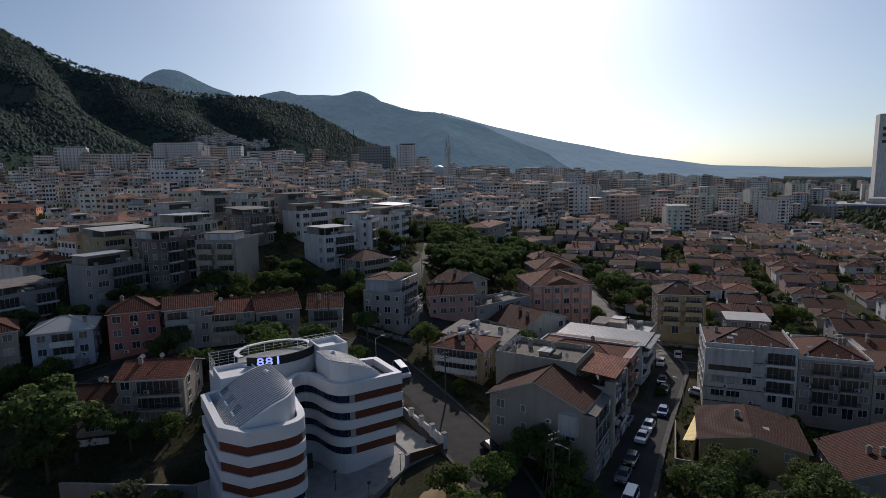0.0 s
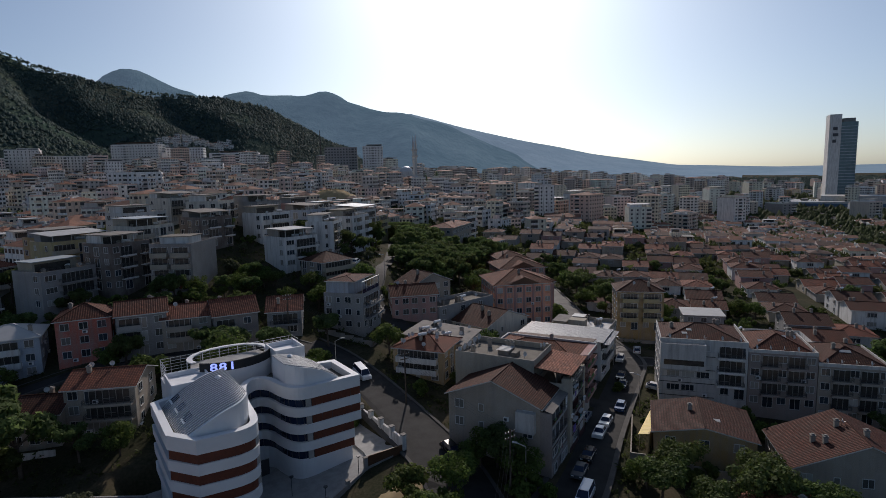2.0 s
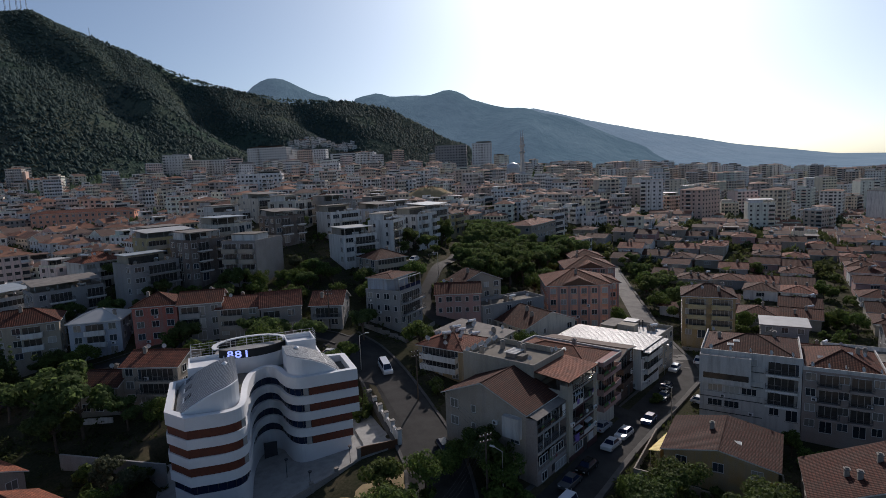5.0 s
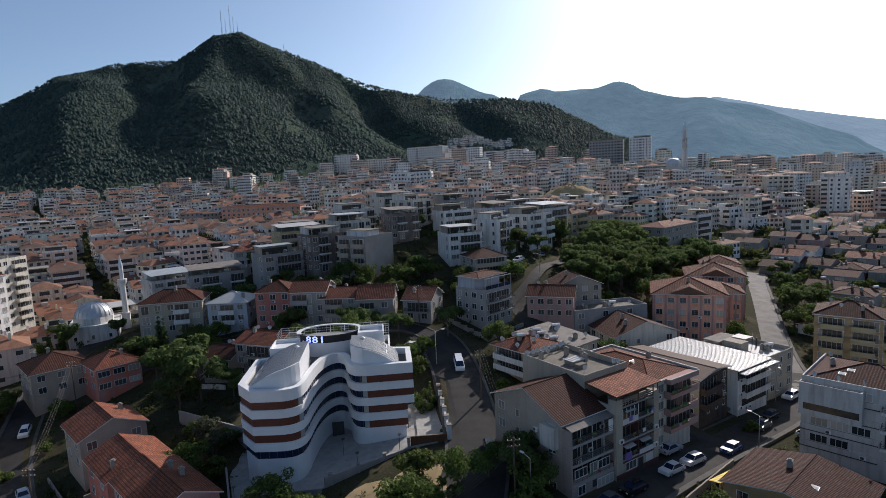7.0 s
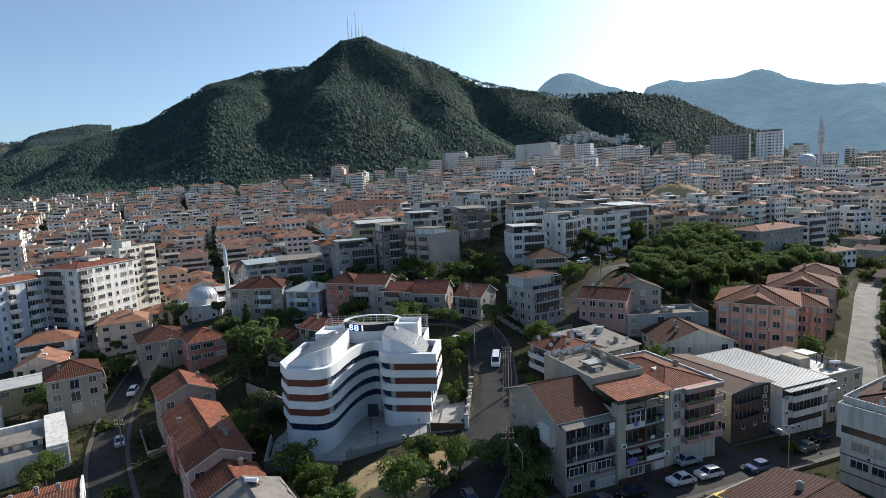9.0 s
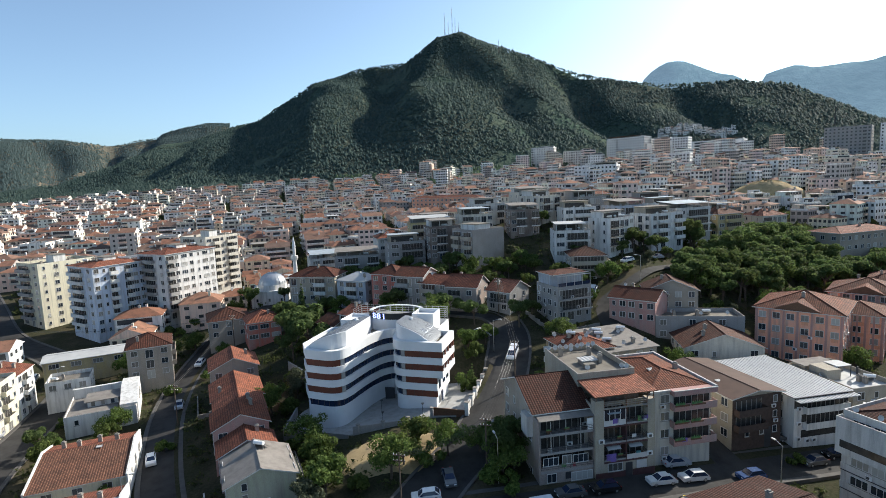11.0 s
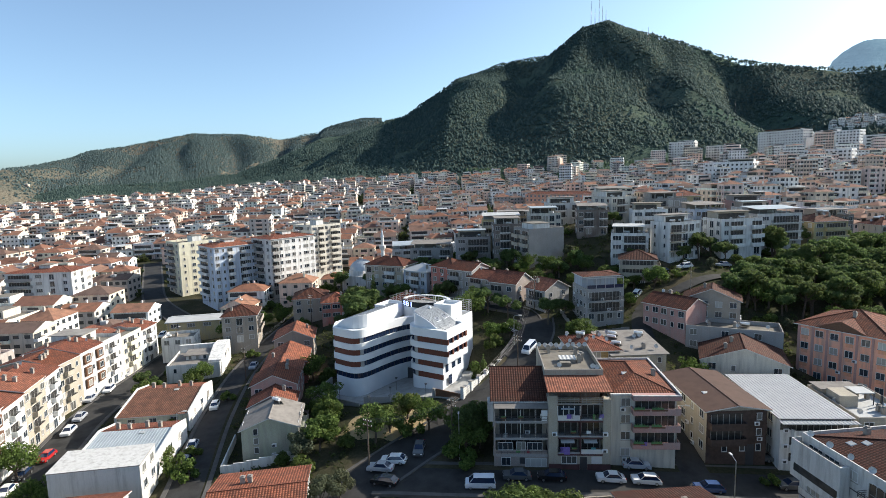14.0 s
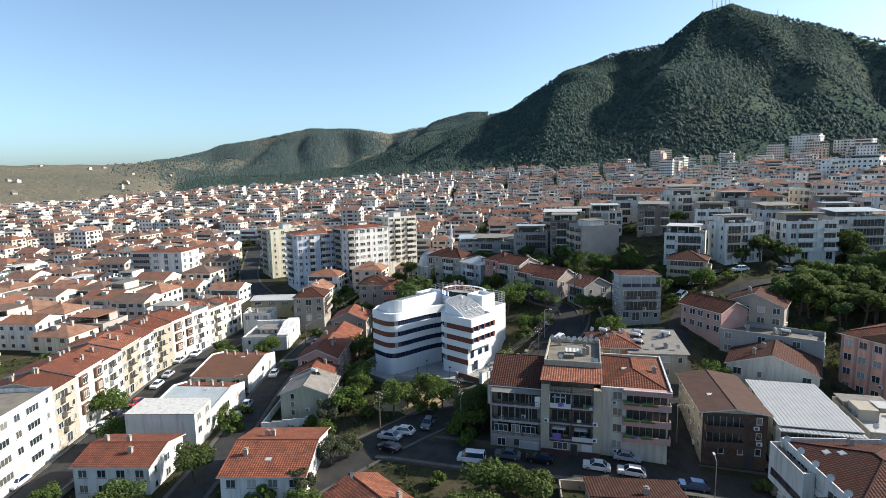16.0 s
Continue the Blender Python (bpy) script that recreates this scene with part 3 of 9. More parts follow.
WIN = {"w": window_mesh(1.5, 1.4), "n": window_mesh(0.85, 1.2, 0), "d": window_mesh(1.8, 2.1, 1), "b": window_mesh(2.4, 1.3, 2), "s": window_mesh(3.4, 1.35, 3)}


def balcony_mesh(w, d, style):
    """Slab with a parapet or railing on three sides, from y = 0 out to -d."""
    s = Shape()
    s.box(-w / 2, -d, -0.16, w / 2, 0.02, 0.0, 0)
    if style == "solid":
        s.box(-w / 2, -d, 0, w / 2, -d + 0.1, 0.95, 0)
        s.box(-w / 2, -d + 0.1, 0, -w / 2 + 0.1, 0, 0.95, 0)
        s.box(w / 2 - 0.1, -d + 0.1, 0, w / 2, 0, 0.95, 0)
    else:
        s.box(-w / 2, -d, 0, w / 2, -d + 0.08, 0.25, 0)
        for z in (0.5, 0.75, 1.0):
            s.box(-w / 2, -d, z - 0.025, w / 2, -d + 0.05, z + 0.025, 1)
            for x in (-w / 2, w / 2 - 0.05):
                s.box(x, -d, z - 0.025, x + 0.05, 0, z + 0.025, 1)
        n = max(2, int(w / 0.9))
        for k in range(n + 1):
            x = -w / 2 + (w - 0.05) * k / n
            s.box(x, -d, 0.25, x + 0.05, -d + 0.05, 1.0, 1)
    return s


SIDES = {"S": 0, "E": 90, "N": 180, "W": 270}


def side_pose(side, w, d, along, z):
    """The pose of something on a facade: along runs from the middle to the right as seen from outside."""
    half = d / 2 if side in "SN" else w / 2
    return pose(0, 0, 0, 0, 0, SIDES[side]) @ pose(along, -half, z)


def roof_shape(w, d, z, kind, over=0.45, pitch=0.46, ridge_along="w"):
    """Tiled roof with thickness, over a plan of w by d, its eaves at z."""
    s = Shape()
    W, D, t = w / 2 + over, d / 2 + over, 0.16
    if kind in ("hip", "gable"):
        if ridge_along == "w":
            rise = D * pitch
            k = max(0.0, W - D) if kind == "hip" else W
            if kind == "hip" and W < D:
                rise = W * pitch
            a, b, c, e = (-W, -D, z), (W, -D, z), (W, D, z), (-W, D, z)
            if kind == "hip" and W < D:
                m = D - W
                r1, r2 = (0, -m, z + rise), (0, m, z + rise)
                pl = [[a, b, r1], [b, c, r2, r1], [c, e, r2], [e, a, r1, r2]]
            else:
                r1, r2 = (-k, 0, z + rise), (k, 0, z + rise)
                pl = [[a, b, r2, r1], [c, e, r1, r2]] + ([[b, c, r2], [e, a, r1]] if kind == "hip" else [])
        else:
            rise = W * pitch
            a, b, c, e = (-W, -D, z), (W, -D, z), (W, D, z), (-W, D, z)
            r1, r2 = (0, -D, z + rise), (0, D, z + rise)
            pl = [[b, c, r2, r1], [e, a, r1, r2]]
        for p in pl:
            s.slope([(x, y, q + t) for x, y, q in p], 0)
        for p in pl:
            s.face([(x, y, q) for x, y, q in p][::-1], 1)
        ring = [a, b, c, e]
        for i in range(4):
            p, q = ring[i], ring[(i + 1) % 4]
            ends = [p, q] if not (kind == "gable" and ((ridge_along == "w" and i in (1, 3)) or (ridge_along == "d" and i in (0, 2)))) else None
            if ends:
                s.face([p, q, (q[0], q[1], q[2] + t), (p[0], p[1], p[2] + t)], 1)
            else:
                mid = (r2 if i == 1 else r1) if ridge_along == "w" else (r1 if i == 0 else r2)
                for u, v in ((p, mid), (mid, q)):
                    s.face([u, v, (v[0], v[1], v[2] + t), (u[0], u[1], u[2] + t)], 1)
        # lines of the ridge and hip caps
        caps = [(r1, r2)] + ([(a, r1), (e, r1), (b, r2), (c, r2)] if kind == "hip" else [])
        if kind == "hip" and w < d and ridge_along == "w":
            caps = [(r1, r2), (a, r1), (b, r1), (c, r2), (e, r2)]
        s.caps = [((p[0], p[1], p[2] + t), (q[0], q[1], q[2] + t)) for p, q in caps if (Vector(p) - Vector(q)).length > 0.1]
        return s, rise
    return s, 0.0


def put_roof(q, mats, root, m=None):
    ob = q.put("roof", mats, root, m, weld=True)
    for a, b in q.caps:
        s = Shape()
        s.tube(a, b, 0.1, n=5)
        s.put("ridge_cap", [mats[0]], ob)
    return ob


RECTS = []


def free(x, y, margin):
    for cx, cy, rot, w, d in RECTS:
        dx, dy = x - cx, y - cy
        if abs(dx) + abs(dy) > 60:
            continue
        c, s = math.cos(radians(rot)), math.sin(radians(rot))
        if abs(dx * c + dy * s) < w / 2 + margin and abs(-dx * s + dy * c) < d / 2 + margin:
            return False
    return True


CHIM, TANK, DISHM, ACM = None, None, None, None


def small_meshes():
    s = Shape()
    s.box(-0.3, -0.3, 0, 0.3, 0.3, 1.3, 0)
    s.box(-0.38, -0.38, 1.3, 0.38, 0.38, 1.42, 1)
    s.box(-0.2, -0.2, 1.42, 0.2, 0.2, 1.6, 1)
    chim = s.mesh("chimney", [PAINT["beige"], CONC])
    s = Shape()
    s.tube((-0.9, 0.5, 1.15), (0.9, 0.5, 1.15), 0.3, n=10, mi=0)
    for x in (-0.75, 0.75):
        s.box(x - 0.03, 0.45, 0, x + 0.03, 0.55, 0.9, 1)
        s.box(x - 0.03, -0.85, 0, x + 0.03, -0.8, 0.15, 1)
    s.face([(-0.95, -0.9, 0.12), (0.95, -0.9, 0.12), (0.95, 0.35, 0.95), (-0.95, 0.35, 0.95)], 2)
    s.face([(-0.95, -0.9, 0.05), (-0.95, 0.35, 0.88), (0.95, 0.35, 0.88), (0.95, -0.9, 0.05)], 1)
    tank = s.mesh("solar_heater", [WATERTANK, STEEL, COLLECTOR])
    s = Shape()
    s.tube((0, 0, 0), (0, 0, 0.8), 0.03, n=5, mi=1)
    n = 10
    c0 = [(0.42 * math.cos(2 * math.pi * k / n), -0.16 + 0.12 * math.sin(2 * math.pi * k / n), 0.95 + 0.40 * math.sin(2 * math.pi * k / n)) for k in range(n)]
    for k in range(n):
        s.face([c0[k], c0[(k + 1) % n], (0, 0.02, 0.9)], 0)
        s.face([(0, 0.05, 0.88), c0[(k + 1) % n], c0[k]], 0)
    s.tube((0, 0.02, 0.7), (0, -0.5, 0.95), 0.015, n=4, mi=1)
    dish = s.mesh("satellite_dish", [DISH, STEEL])
    s = Shape()
    s.box(-0.4, -0.32, 0, 0.4, 0, 0.55, 0)
    s.box(-0.3, -0.34, 0.08, 0.15, -0.32, 0.47, 1)
    ac = s.mesh("air_conditioner", [WATERTANK, DARKSTEEL])
    s = Shape()
    s.box(-0.5, -0.4, 0, 0.5, 0.4, 0.06, 0)
    s.box(-0.42, -0.32, 0.06, 0.42, 0.32, 0.1, 1)
    sky_l = s.mesh("skylight", [STEEL, METALROOF])
    return chim, tank, dish, ac, sky_l


CHIM, TANK, DISHM, ACM, SKYL = small_meshes()


def facade(root, w, d, z0, floors, fh, side, cols, kinds="w", skip=(), lift=0.85, first=0):
    length = w if side in "SN" else d
    for f in range(first, floors):
        for c in range(cols):
            k = kinds[c % len(kinds)]
            if k == "." or (f, c) in skip:
                continue
            x = (c + 0.5) * length / cols - length / 2
            low = 0.08 if k == "d" else lift
            place("window", WIN[k], root, side_pose(side, w, d, x, z0 + f * fh + low))


def balconies(root, w, d, z0, floors, fh, side, spans, style, mats, depth=1.3, first=1):
    length = w if side in "SN" else d
    for f in range(first, floors):
        for a, b in spans:
            bw = (b - a) * length
            key = ("balcony", round(bw, 2), depth, style, mats[0].name)
            me = SHARED.get(key)
            if me is None:
                me = SHARED[key] = balcony_mesh(bw, depth, style).mesh("balcony", mats)
            m = side_pose(side, w, d, (a + b) / 2 * length - length / 2, z0 + f * fh)
            bal = place("balcony", me, root, m)
            # framed dark panel on the wall: door glazing plus painted recess shade
            dk = ("doors", round(bw, 2))
            if dk not in SHARED:
                q = Shape()
                cnt = max(2, int(bw / 1.05))
                prof = []
                for k in range(cnt + 1):
                    x = -bw * 0.42 + bw * 0.84 * k / cnt
                    prof += [(x - 0.04, -0.09, 1), (x - 0.04, -0.13, 1), (x + 0.04, -0.13, 1), (x + 0.04, -0.09, 0)]
                for (xa, ya, mi), (xb, yb, _) in zip(prof, prof[1:]):
                    q.face([(xa, ya, 0.05), (xb, yb, 0.05), (xb, yb, 2.1), (xa, ya, 2.1)], mi)
                SHARED[dk] = q.mesh("balcony_door", [GLAZESHADE, BALFRAME], weld=True)
            place("balcony_door", SHARED[dk], bal)


SHARED = {}


def house(cx, cy, rot, w, d, eave, paint, roof="hip", tile=None, label="", floors=None, fh=2.65, group="", ridge_along="w", pitch=0.44, base=None,
          wins=None, balc=(), chimneys=1, tanks=0, dishes=0, name="house", extra=None, over=0.45, category="house", lights=0, exact=False):
    """A rendered house: wall, roof, windows, balconies and what stands on the roof as parts. eave is a height above the world's zero."""
    ca, sa_ = math.cos(radians(rot)), math.sin(radians(rot))
    zs = [g(cx + ca * x - sa_ * y, cy + sa_ * x + ca * y) for x in (-w / 2, w / 2) for y in (-d / 2, d / 2)]
    low = min(zs) - 0.6 if base is None else base
    ref = g(cx + sa_ * d / 2, cy - ca * d / 2)
    root = thing(name, pose(cx, cy, low, 0, 0, rot), label, category, group)
    RECTS.append((cx, cy, rot, w, d))
    top = eave - low
    if floors is None:
        floors = max(1, round((eave - ref) / fh))
    fh = min(fh, (eave - ref) / floors) if eave - ref > 2 and not exact else fh
    z0 = top - floors * fh
    wall_mat = PAINT[paint] if isinstance(paint, str) else paint
    s = Shape()
    if roof == "flat":
        s.box(-w / 2, -d / 2, 0, w / 2, d / 2, top - 0.55, 0, 1)
        t = 0.2
        for x0, y0, x1, y1 in ((-w / 2, -d / 2, w / 2, -d / 2 + t), (-w / 2, d / 2 - t, w / 2, d / 2), (-w / 2, -d / 2 + t, -w / 2 + t, d / 2 - t), (w / 2 - t, -d / 2 + t, w / 2, d / 2 - t)):
            s.box(x0, y0, top - 0.55, x1, y1, top + 0.35, 0, 2)
        s.put("wall", [wall_mat, SCREED, CONC], root)
        rise, deck = 0, top - 0.55
    else:
        s.box(-w / 2, -d / 2, 0, w / 2, d / 2, top, 0)
        if roof == "gable":
            rr = (d / 2 + over) * pitch if ridge_along == "w" else (w / 2 + over) * pitch
            if ridge_along == "w":
                for x in (-w / 2, w / 2):
                    s.face([(x, -d / 2, top), (x, d / 2, top), (x, 0, top + rr - 0.05)], 0)
            else:
                for y in (-d / 2, d / 2):
                    s.face([(-w / 2, y, top), (w / 2, y, top), (0, y, top + rr - 0.05)], 0)
        s.put("wall", [wall_mat], root)
        if roof == "mono":
            q = Shape()
            W, D = w / 2 + over, d / 2 + over
            r = d * pitch
            q.slope([(-W, -D, top + 0.15), (W, -D, top + 0.15), (W, D, top + r + 0.15), (-W, D, top + r + 0.15)], 0)
            q.face([(-W, -D, top), (-W, D, top + r), (W, D, top + r), (W, -D, top)], 1)
            q.face([(-W, -D, top), (W, -D, top), (W, -D, top + 0.15), (-W, -D, top + 0.15)], 1)
            q.face([(W, -D, top), (W, D, top + r), (W, D, top + r + 0.15), (W, -D, top + 0.15)], 1)
            q.face([(-W, D, top + r), (-W, -D, top), (-W, -D, top + 0.15), (-W, D, top + r + 0.15)], 1)
            q.face([(W, D, top + r), (-W, D, top + r), (-W, D, top + r + 0.15), (W, D, top + r + 0.15)], 1)
            if pitch > 0.01:
                s2 = Shape()
                s2.face([(w / 2, -d / 2, top), (w / 2, d / 2, top), (w / 2, d / 2, top + r)], 0)
                s2.face([(-w / 2, d / 2, top), (-w / 2, -d / 2, top), (-w / 2, d / 2, top + r)], 0)
                s2.face([(w / 2, d / 2, top), (-w / 2, d / 2, top), (-w / 2, d / 2, top + r), (w / 2, d / 2, top + r)], 0)
                s2.put("upper_wall", [wall_mat], root)
            q.put("roof", [tile or TILE_RED, CONC], root, weld=True)
            rise = r
        else:
            q, rise = roof_shape(w, d, top, roof, over, pitch, ridge_along)
            put_roof(q, [tile or TILE_RED, BROWNWOOD if paint == "brown" else PVC], root)
        deck = top
    wins = wins if wins is not None else {"S": (max(2, int(w / 2.8)), "w"), "W": (max(2, int(d / 3.4)), "wn"), "E": (max(2, int(d / 3.4)), "nw"), "N": (max(1, int(w / 4)), "w")}
    for side, spec in wins.items():
        if -math.cos(radians(rot + SIDES[side])) > 0.8:
            continue
        facade(root, w, d, z0, floors, fh, side, spec[0], spec[1], spec[2] if len(spec) > 2 else ())
    for side, spans, style, mat, depth in balc:
        balconies(root, w, d, z0, floors, fh, side, spans, style, [mat, DARKSTEEL], depth, 1 if floors > 1 else 0)
    rnd = random.Random(int(cx * 13 + cy * 7))

    def on_roof(x, y):
        if roof == "flat":
            return deck
        if roof == "mono":
            return top + (y + d / 2) * pitch
        if ridge_along == "d" and roof == "gable":
            return top + max(0, rise - abs(x) * pitch)
        if roof == "hip":
            return top + max(0, min(rise, (min(w / 2 - abs(x), d / 2 - abs(y)) + over) * pitch))
        return top + max(0, rise - abs(y) * pitch)

    for k in range(chimneys):
        x, y = rnd.uniform(-0.35, 0.35) * w, rnd.uniform(-0.3, 0.3) * d
        place("chimney", CHIM, root, pose(x, y, on_roof(x, y) - 0.25))
    for k in range(tanks):
        x, y = rnd.uniform(-0.36, 0.36) * w, rnd.uniform(-0.3, 0.3) * d
        place("solar_heater", TANK, root, pose(x, y, on_roof(x, y) - 0.02, 0, 0, 180 + rnd.uniform(-8, 8) - rot))
    for k in range(dishes):
        x, y = rnd.uniform(-0.45, 0.45) * w, rnd.uniform(-0.42, 0.42) * d
        place("satellite_dish", DISHM, root, pose(x, y, on_roof(x, y) - 0.05, 0, 0, -rot + rnd.uniform(-25, 25)))
    if floors >= 3 and abs(cx) < 80 and cy < 70:
        for side in "SWE":
            if -math.cos(radians(rot + SIDES[side])) < 0.4:
                for k in range(2):
                    ln = w if side in "SN" else d
                    f = rnd.randrange(floors)
                    place("air_conditioner", ACM, root, side_pose(side, w, d, rnd.uniform(-0.42, 0.42) * ln, z0 + f * fh + 0.15))
    for k in range(lights):
        x, y = rnd.uniform(-0.3, 0.3) * w, -rnd.uniform(0.1, 0.3) * d
        place("skylight", SKYL, root, pose(x, y, on_roof(x, y) + 0.12, math.degrees(math.atan(pitch)) if abs(y) < d / 2 else 0))
    if extra:
        extra(root, w, d, top, z0, fh)
    return root


def front(p0, rot, s, w, d, push=0.0):
    """Centre of a unit in a terrace that begins s metres along a front line."""
    u, n = Vector((math.cos(radians(rot)), math.sin(radians(rot)))), Vector((-math.sin(radians(rot)), math.cos(radians(rot))))
    c = Vector(p0) + u * (s + w / 2) + n * (d / 2 - push)
    return c.x, c.y


def house_box(root, x, y, w, d, z, h):
    s = Shape()
    s.box(x - w / 2, y - d / 2, z, x + w / 2, y + d / 2, z + h, 0)
    s.box(x - w / 2 - 0.3, y - d / 2 - 0.3, z + h, x + w / 2 + 0.3, y + d / 2 + 0.3, z + h + 0.15, 1)
    s.put("roof_room", [PAINT["white"], SCREED], root)


# ---- the block of flats east of the striped building ----
P0, RA = (19.0, -18.1), 27.0


MAROON = plain("maroon_plinth", (0.085, 0.035, 0.035), 0.75, vary=0.4, scale=1.2)


def beam(root, name, x0, y0, z0, x1, y1, z1, mat, label=""):
    s = Shape()
    s.box(x0, y0, z0, x1, y1, z1, 0)
    return s.put(name, [mat], root, label=label)


def gable_extra(root, w, d, top, z0, fh):
    """Loggias between two side walls over a closed ground floor, with a sheet canopy under the eave."""
    f0, f1 = -d / 2, -d / 2 - 1.75
    s = Shape()
    s.slope([(-w / 2 + 0.1, f1 - 0.1, top - 0.42), (w / 2, f1 - 0.1, top - 0.42), (w / 2, f0 - 0.2, top - 0.02), (-w / 2 + 0.1, f0 - 0.2, top - 0.02)], 0)
    s.face([(-w / 2 + 0.1, f0 - 0.2, top - 0.06), (w / 2, f0 - 0.2, top - 0.06), (w / 2, f1 - 0.1, top - 0.46), (-w / 2 + 0.1, f1 - 0.1, top - 0.46)], 0)
    s.put("canopy", [FIBRE], root)
    beam(root, "bay", -w / 2 - 0.9, -d / 2 + 0.6, top - 3.7, -w / 2, -d / 2 + 3.4, top - 0.6, PAINT["chalk"], "plain white enclosed bay on brackets")
    beam(root, "ground_storey", -w / 2, f1, 0, w / 2, f0, z0 + fh - 0.16, PAINT["taupe"])
    for x0, x1 in ((-w / 2, -w / 2 + 0.25), (w / 2 - 0.12, w / 2)):
        beam(root, "side_wall", x0, f1, z0 + fh - 0.16, x1, f0, top - 0.45, PAINT["taupe"])
    beam(root, "screen", w / 2 - 1.1, f1 + 0.02, z0 + 3 * fh + 0.05, w / 2 - 0.14, f1 + 0.08, z0 + 3 * fh + 2.0, WATERTANK, "plain white balcony screen")
    for f in (2, 3):
        for k in range(3):
            x = -w * 0.28 + k * w * 0.27
            beam(root, "post", x - 0.04, f1 + 0.02, z0 + f * fh, x + 0.04, f1 + 0.1, z0 + f * fh + (fh - 0.16 if f < 3 else 2.1), PVC)
    for x in (-w * 0.29, 0.0, w * 0.25):
        place("window", WIN["b" if x else "w"], root, side_pose("S", w, d + 3.42, x, z0 + fh + 0.95))
    beam(root, "window_sill_wall", -w / 2 + 0.25, f1 + 0.02, z0 + fh, w / 2 - 0.12, f1 + 0.12, z0 + fh + 0.95, PAINT["taupe"])
    place("window", WIN["w"], root, side_pose("S", w, d + 3.5, -w * 0.28, z0 + 1.15))
    beam(root, "door", -0.25, f1 - 0.04, 0.9, 0.65, f1, z0 + 2.5, DARKSTEEL, "dark steel entrance door")
    place("window", WIN["s"], root, side_pose("S", w, d + 3.5, w * 0.27, z0 + 1.0))


x, y = front(P0, RA, 0, 8.6, 14.6)
house(x, y, RA, 8.6, 14.6, 12.6, "beige", "gable", TILE_BROWN, "beige and taupe flats with brown tiled gable roof and railed balconies", ridge_along="w", pitch=0.40, over=0.5, fh=2.78, exact=True,
      wins={"W": (4, "wn.w", ((0, 0), (1, 0), (1, 3))), "N": (2, "w")}, balc=[("S", [(0.03, 0.985)], "rail", PAINT["grey"], 1.75)], chimneys=0, extra=gable_extra, category="apartment house", name="apartment_house", floors=4)


def conc_extra(root, w, d, top, z0, fh):
    s = Shape()
    s.box(-1.3, -1.2, top - 0.55, 1.3, 0.6, top + 0.15, 0)
    s.put("hatch", [CONC], root)
    prof = [(-1.5 + 0.17 * k, top + 0.2 + 0.07 * (k % 4 < 2)) for k in range(18)]
    s = Shape()
    for (xa, za), (xb, zb) in zip(prof, prof[1:]):
        s.face([(xa, -1.42, za), (xb, -1.42, zb), (xb, 0.82, zb), (xa, 0.82, za)], 0)
        s.face([(xa, 0.82, top + 0.15), (xb, 0.82, top + 0.15), (xb, -1.42, top + 0.15), (xa, -1.42, top + 0.15)], 0)
        s.face([(xa, -1.42, top + 0.15), (xb, -1.42, top + 0.15), (xb, -1.42, zb), (xa, -1.42, za)], 0)
    s.put("lid", [METALROOF], root, label="pale ribbed sheet lid", weld=True)
    beam(root, "roof_box", -1.6, -2.9, top - 0.55, 0.2, -1.9, top + 0.1, SCREED)
    for px, py in ((2.5, 0.2), (1.9, -0.9), (-2.8, 4.5), (2.0, 3.4)):
        place("chimney", CHIM, root, pose(px, py, top - 0.55))
    for k in range(9):
        place("satellite_dish", DISHM, root, pose(-4.2 + k * 1.05, d / 2 - 0.5 - 0.3 * (k % 2), top - 0.4, 0, 0, -RA + 12 * (k % 3)))
    for px, py in ((4.0, -5.8), (3.4, -5.4)):
        place("satellite_dish", DISHM, root, pose(px, py, top - 0.5, 0, 0, -RA + 20))


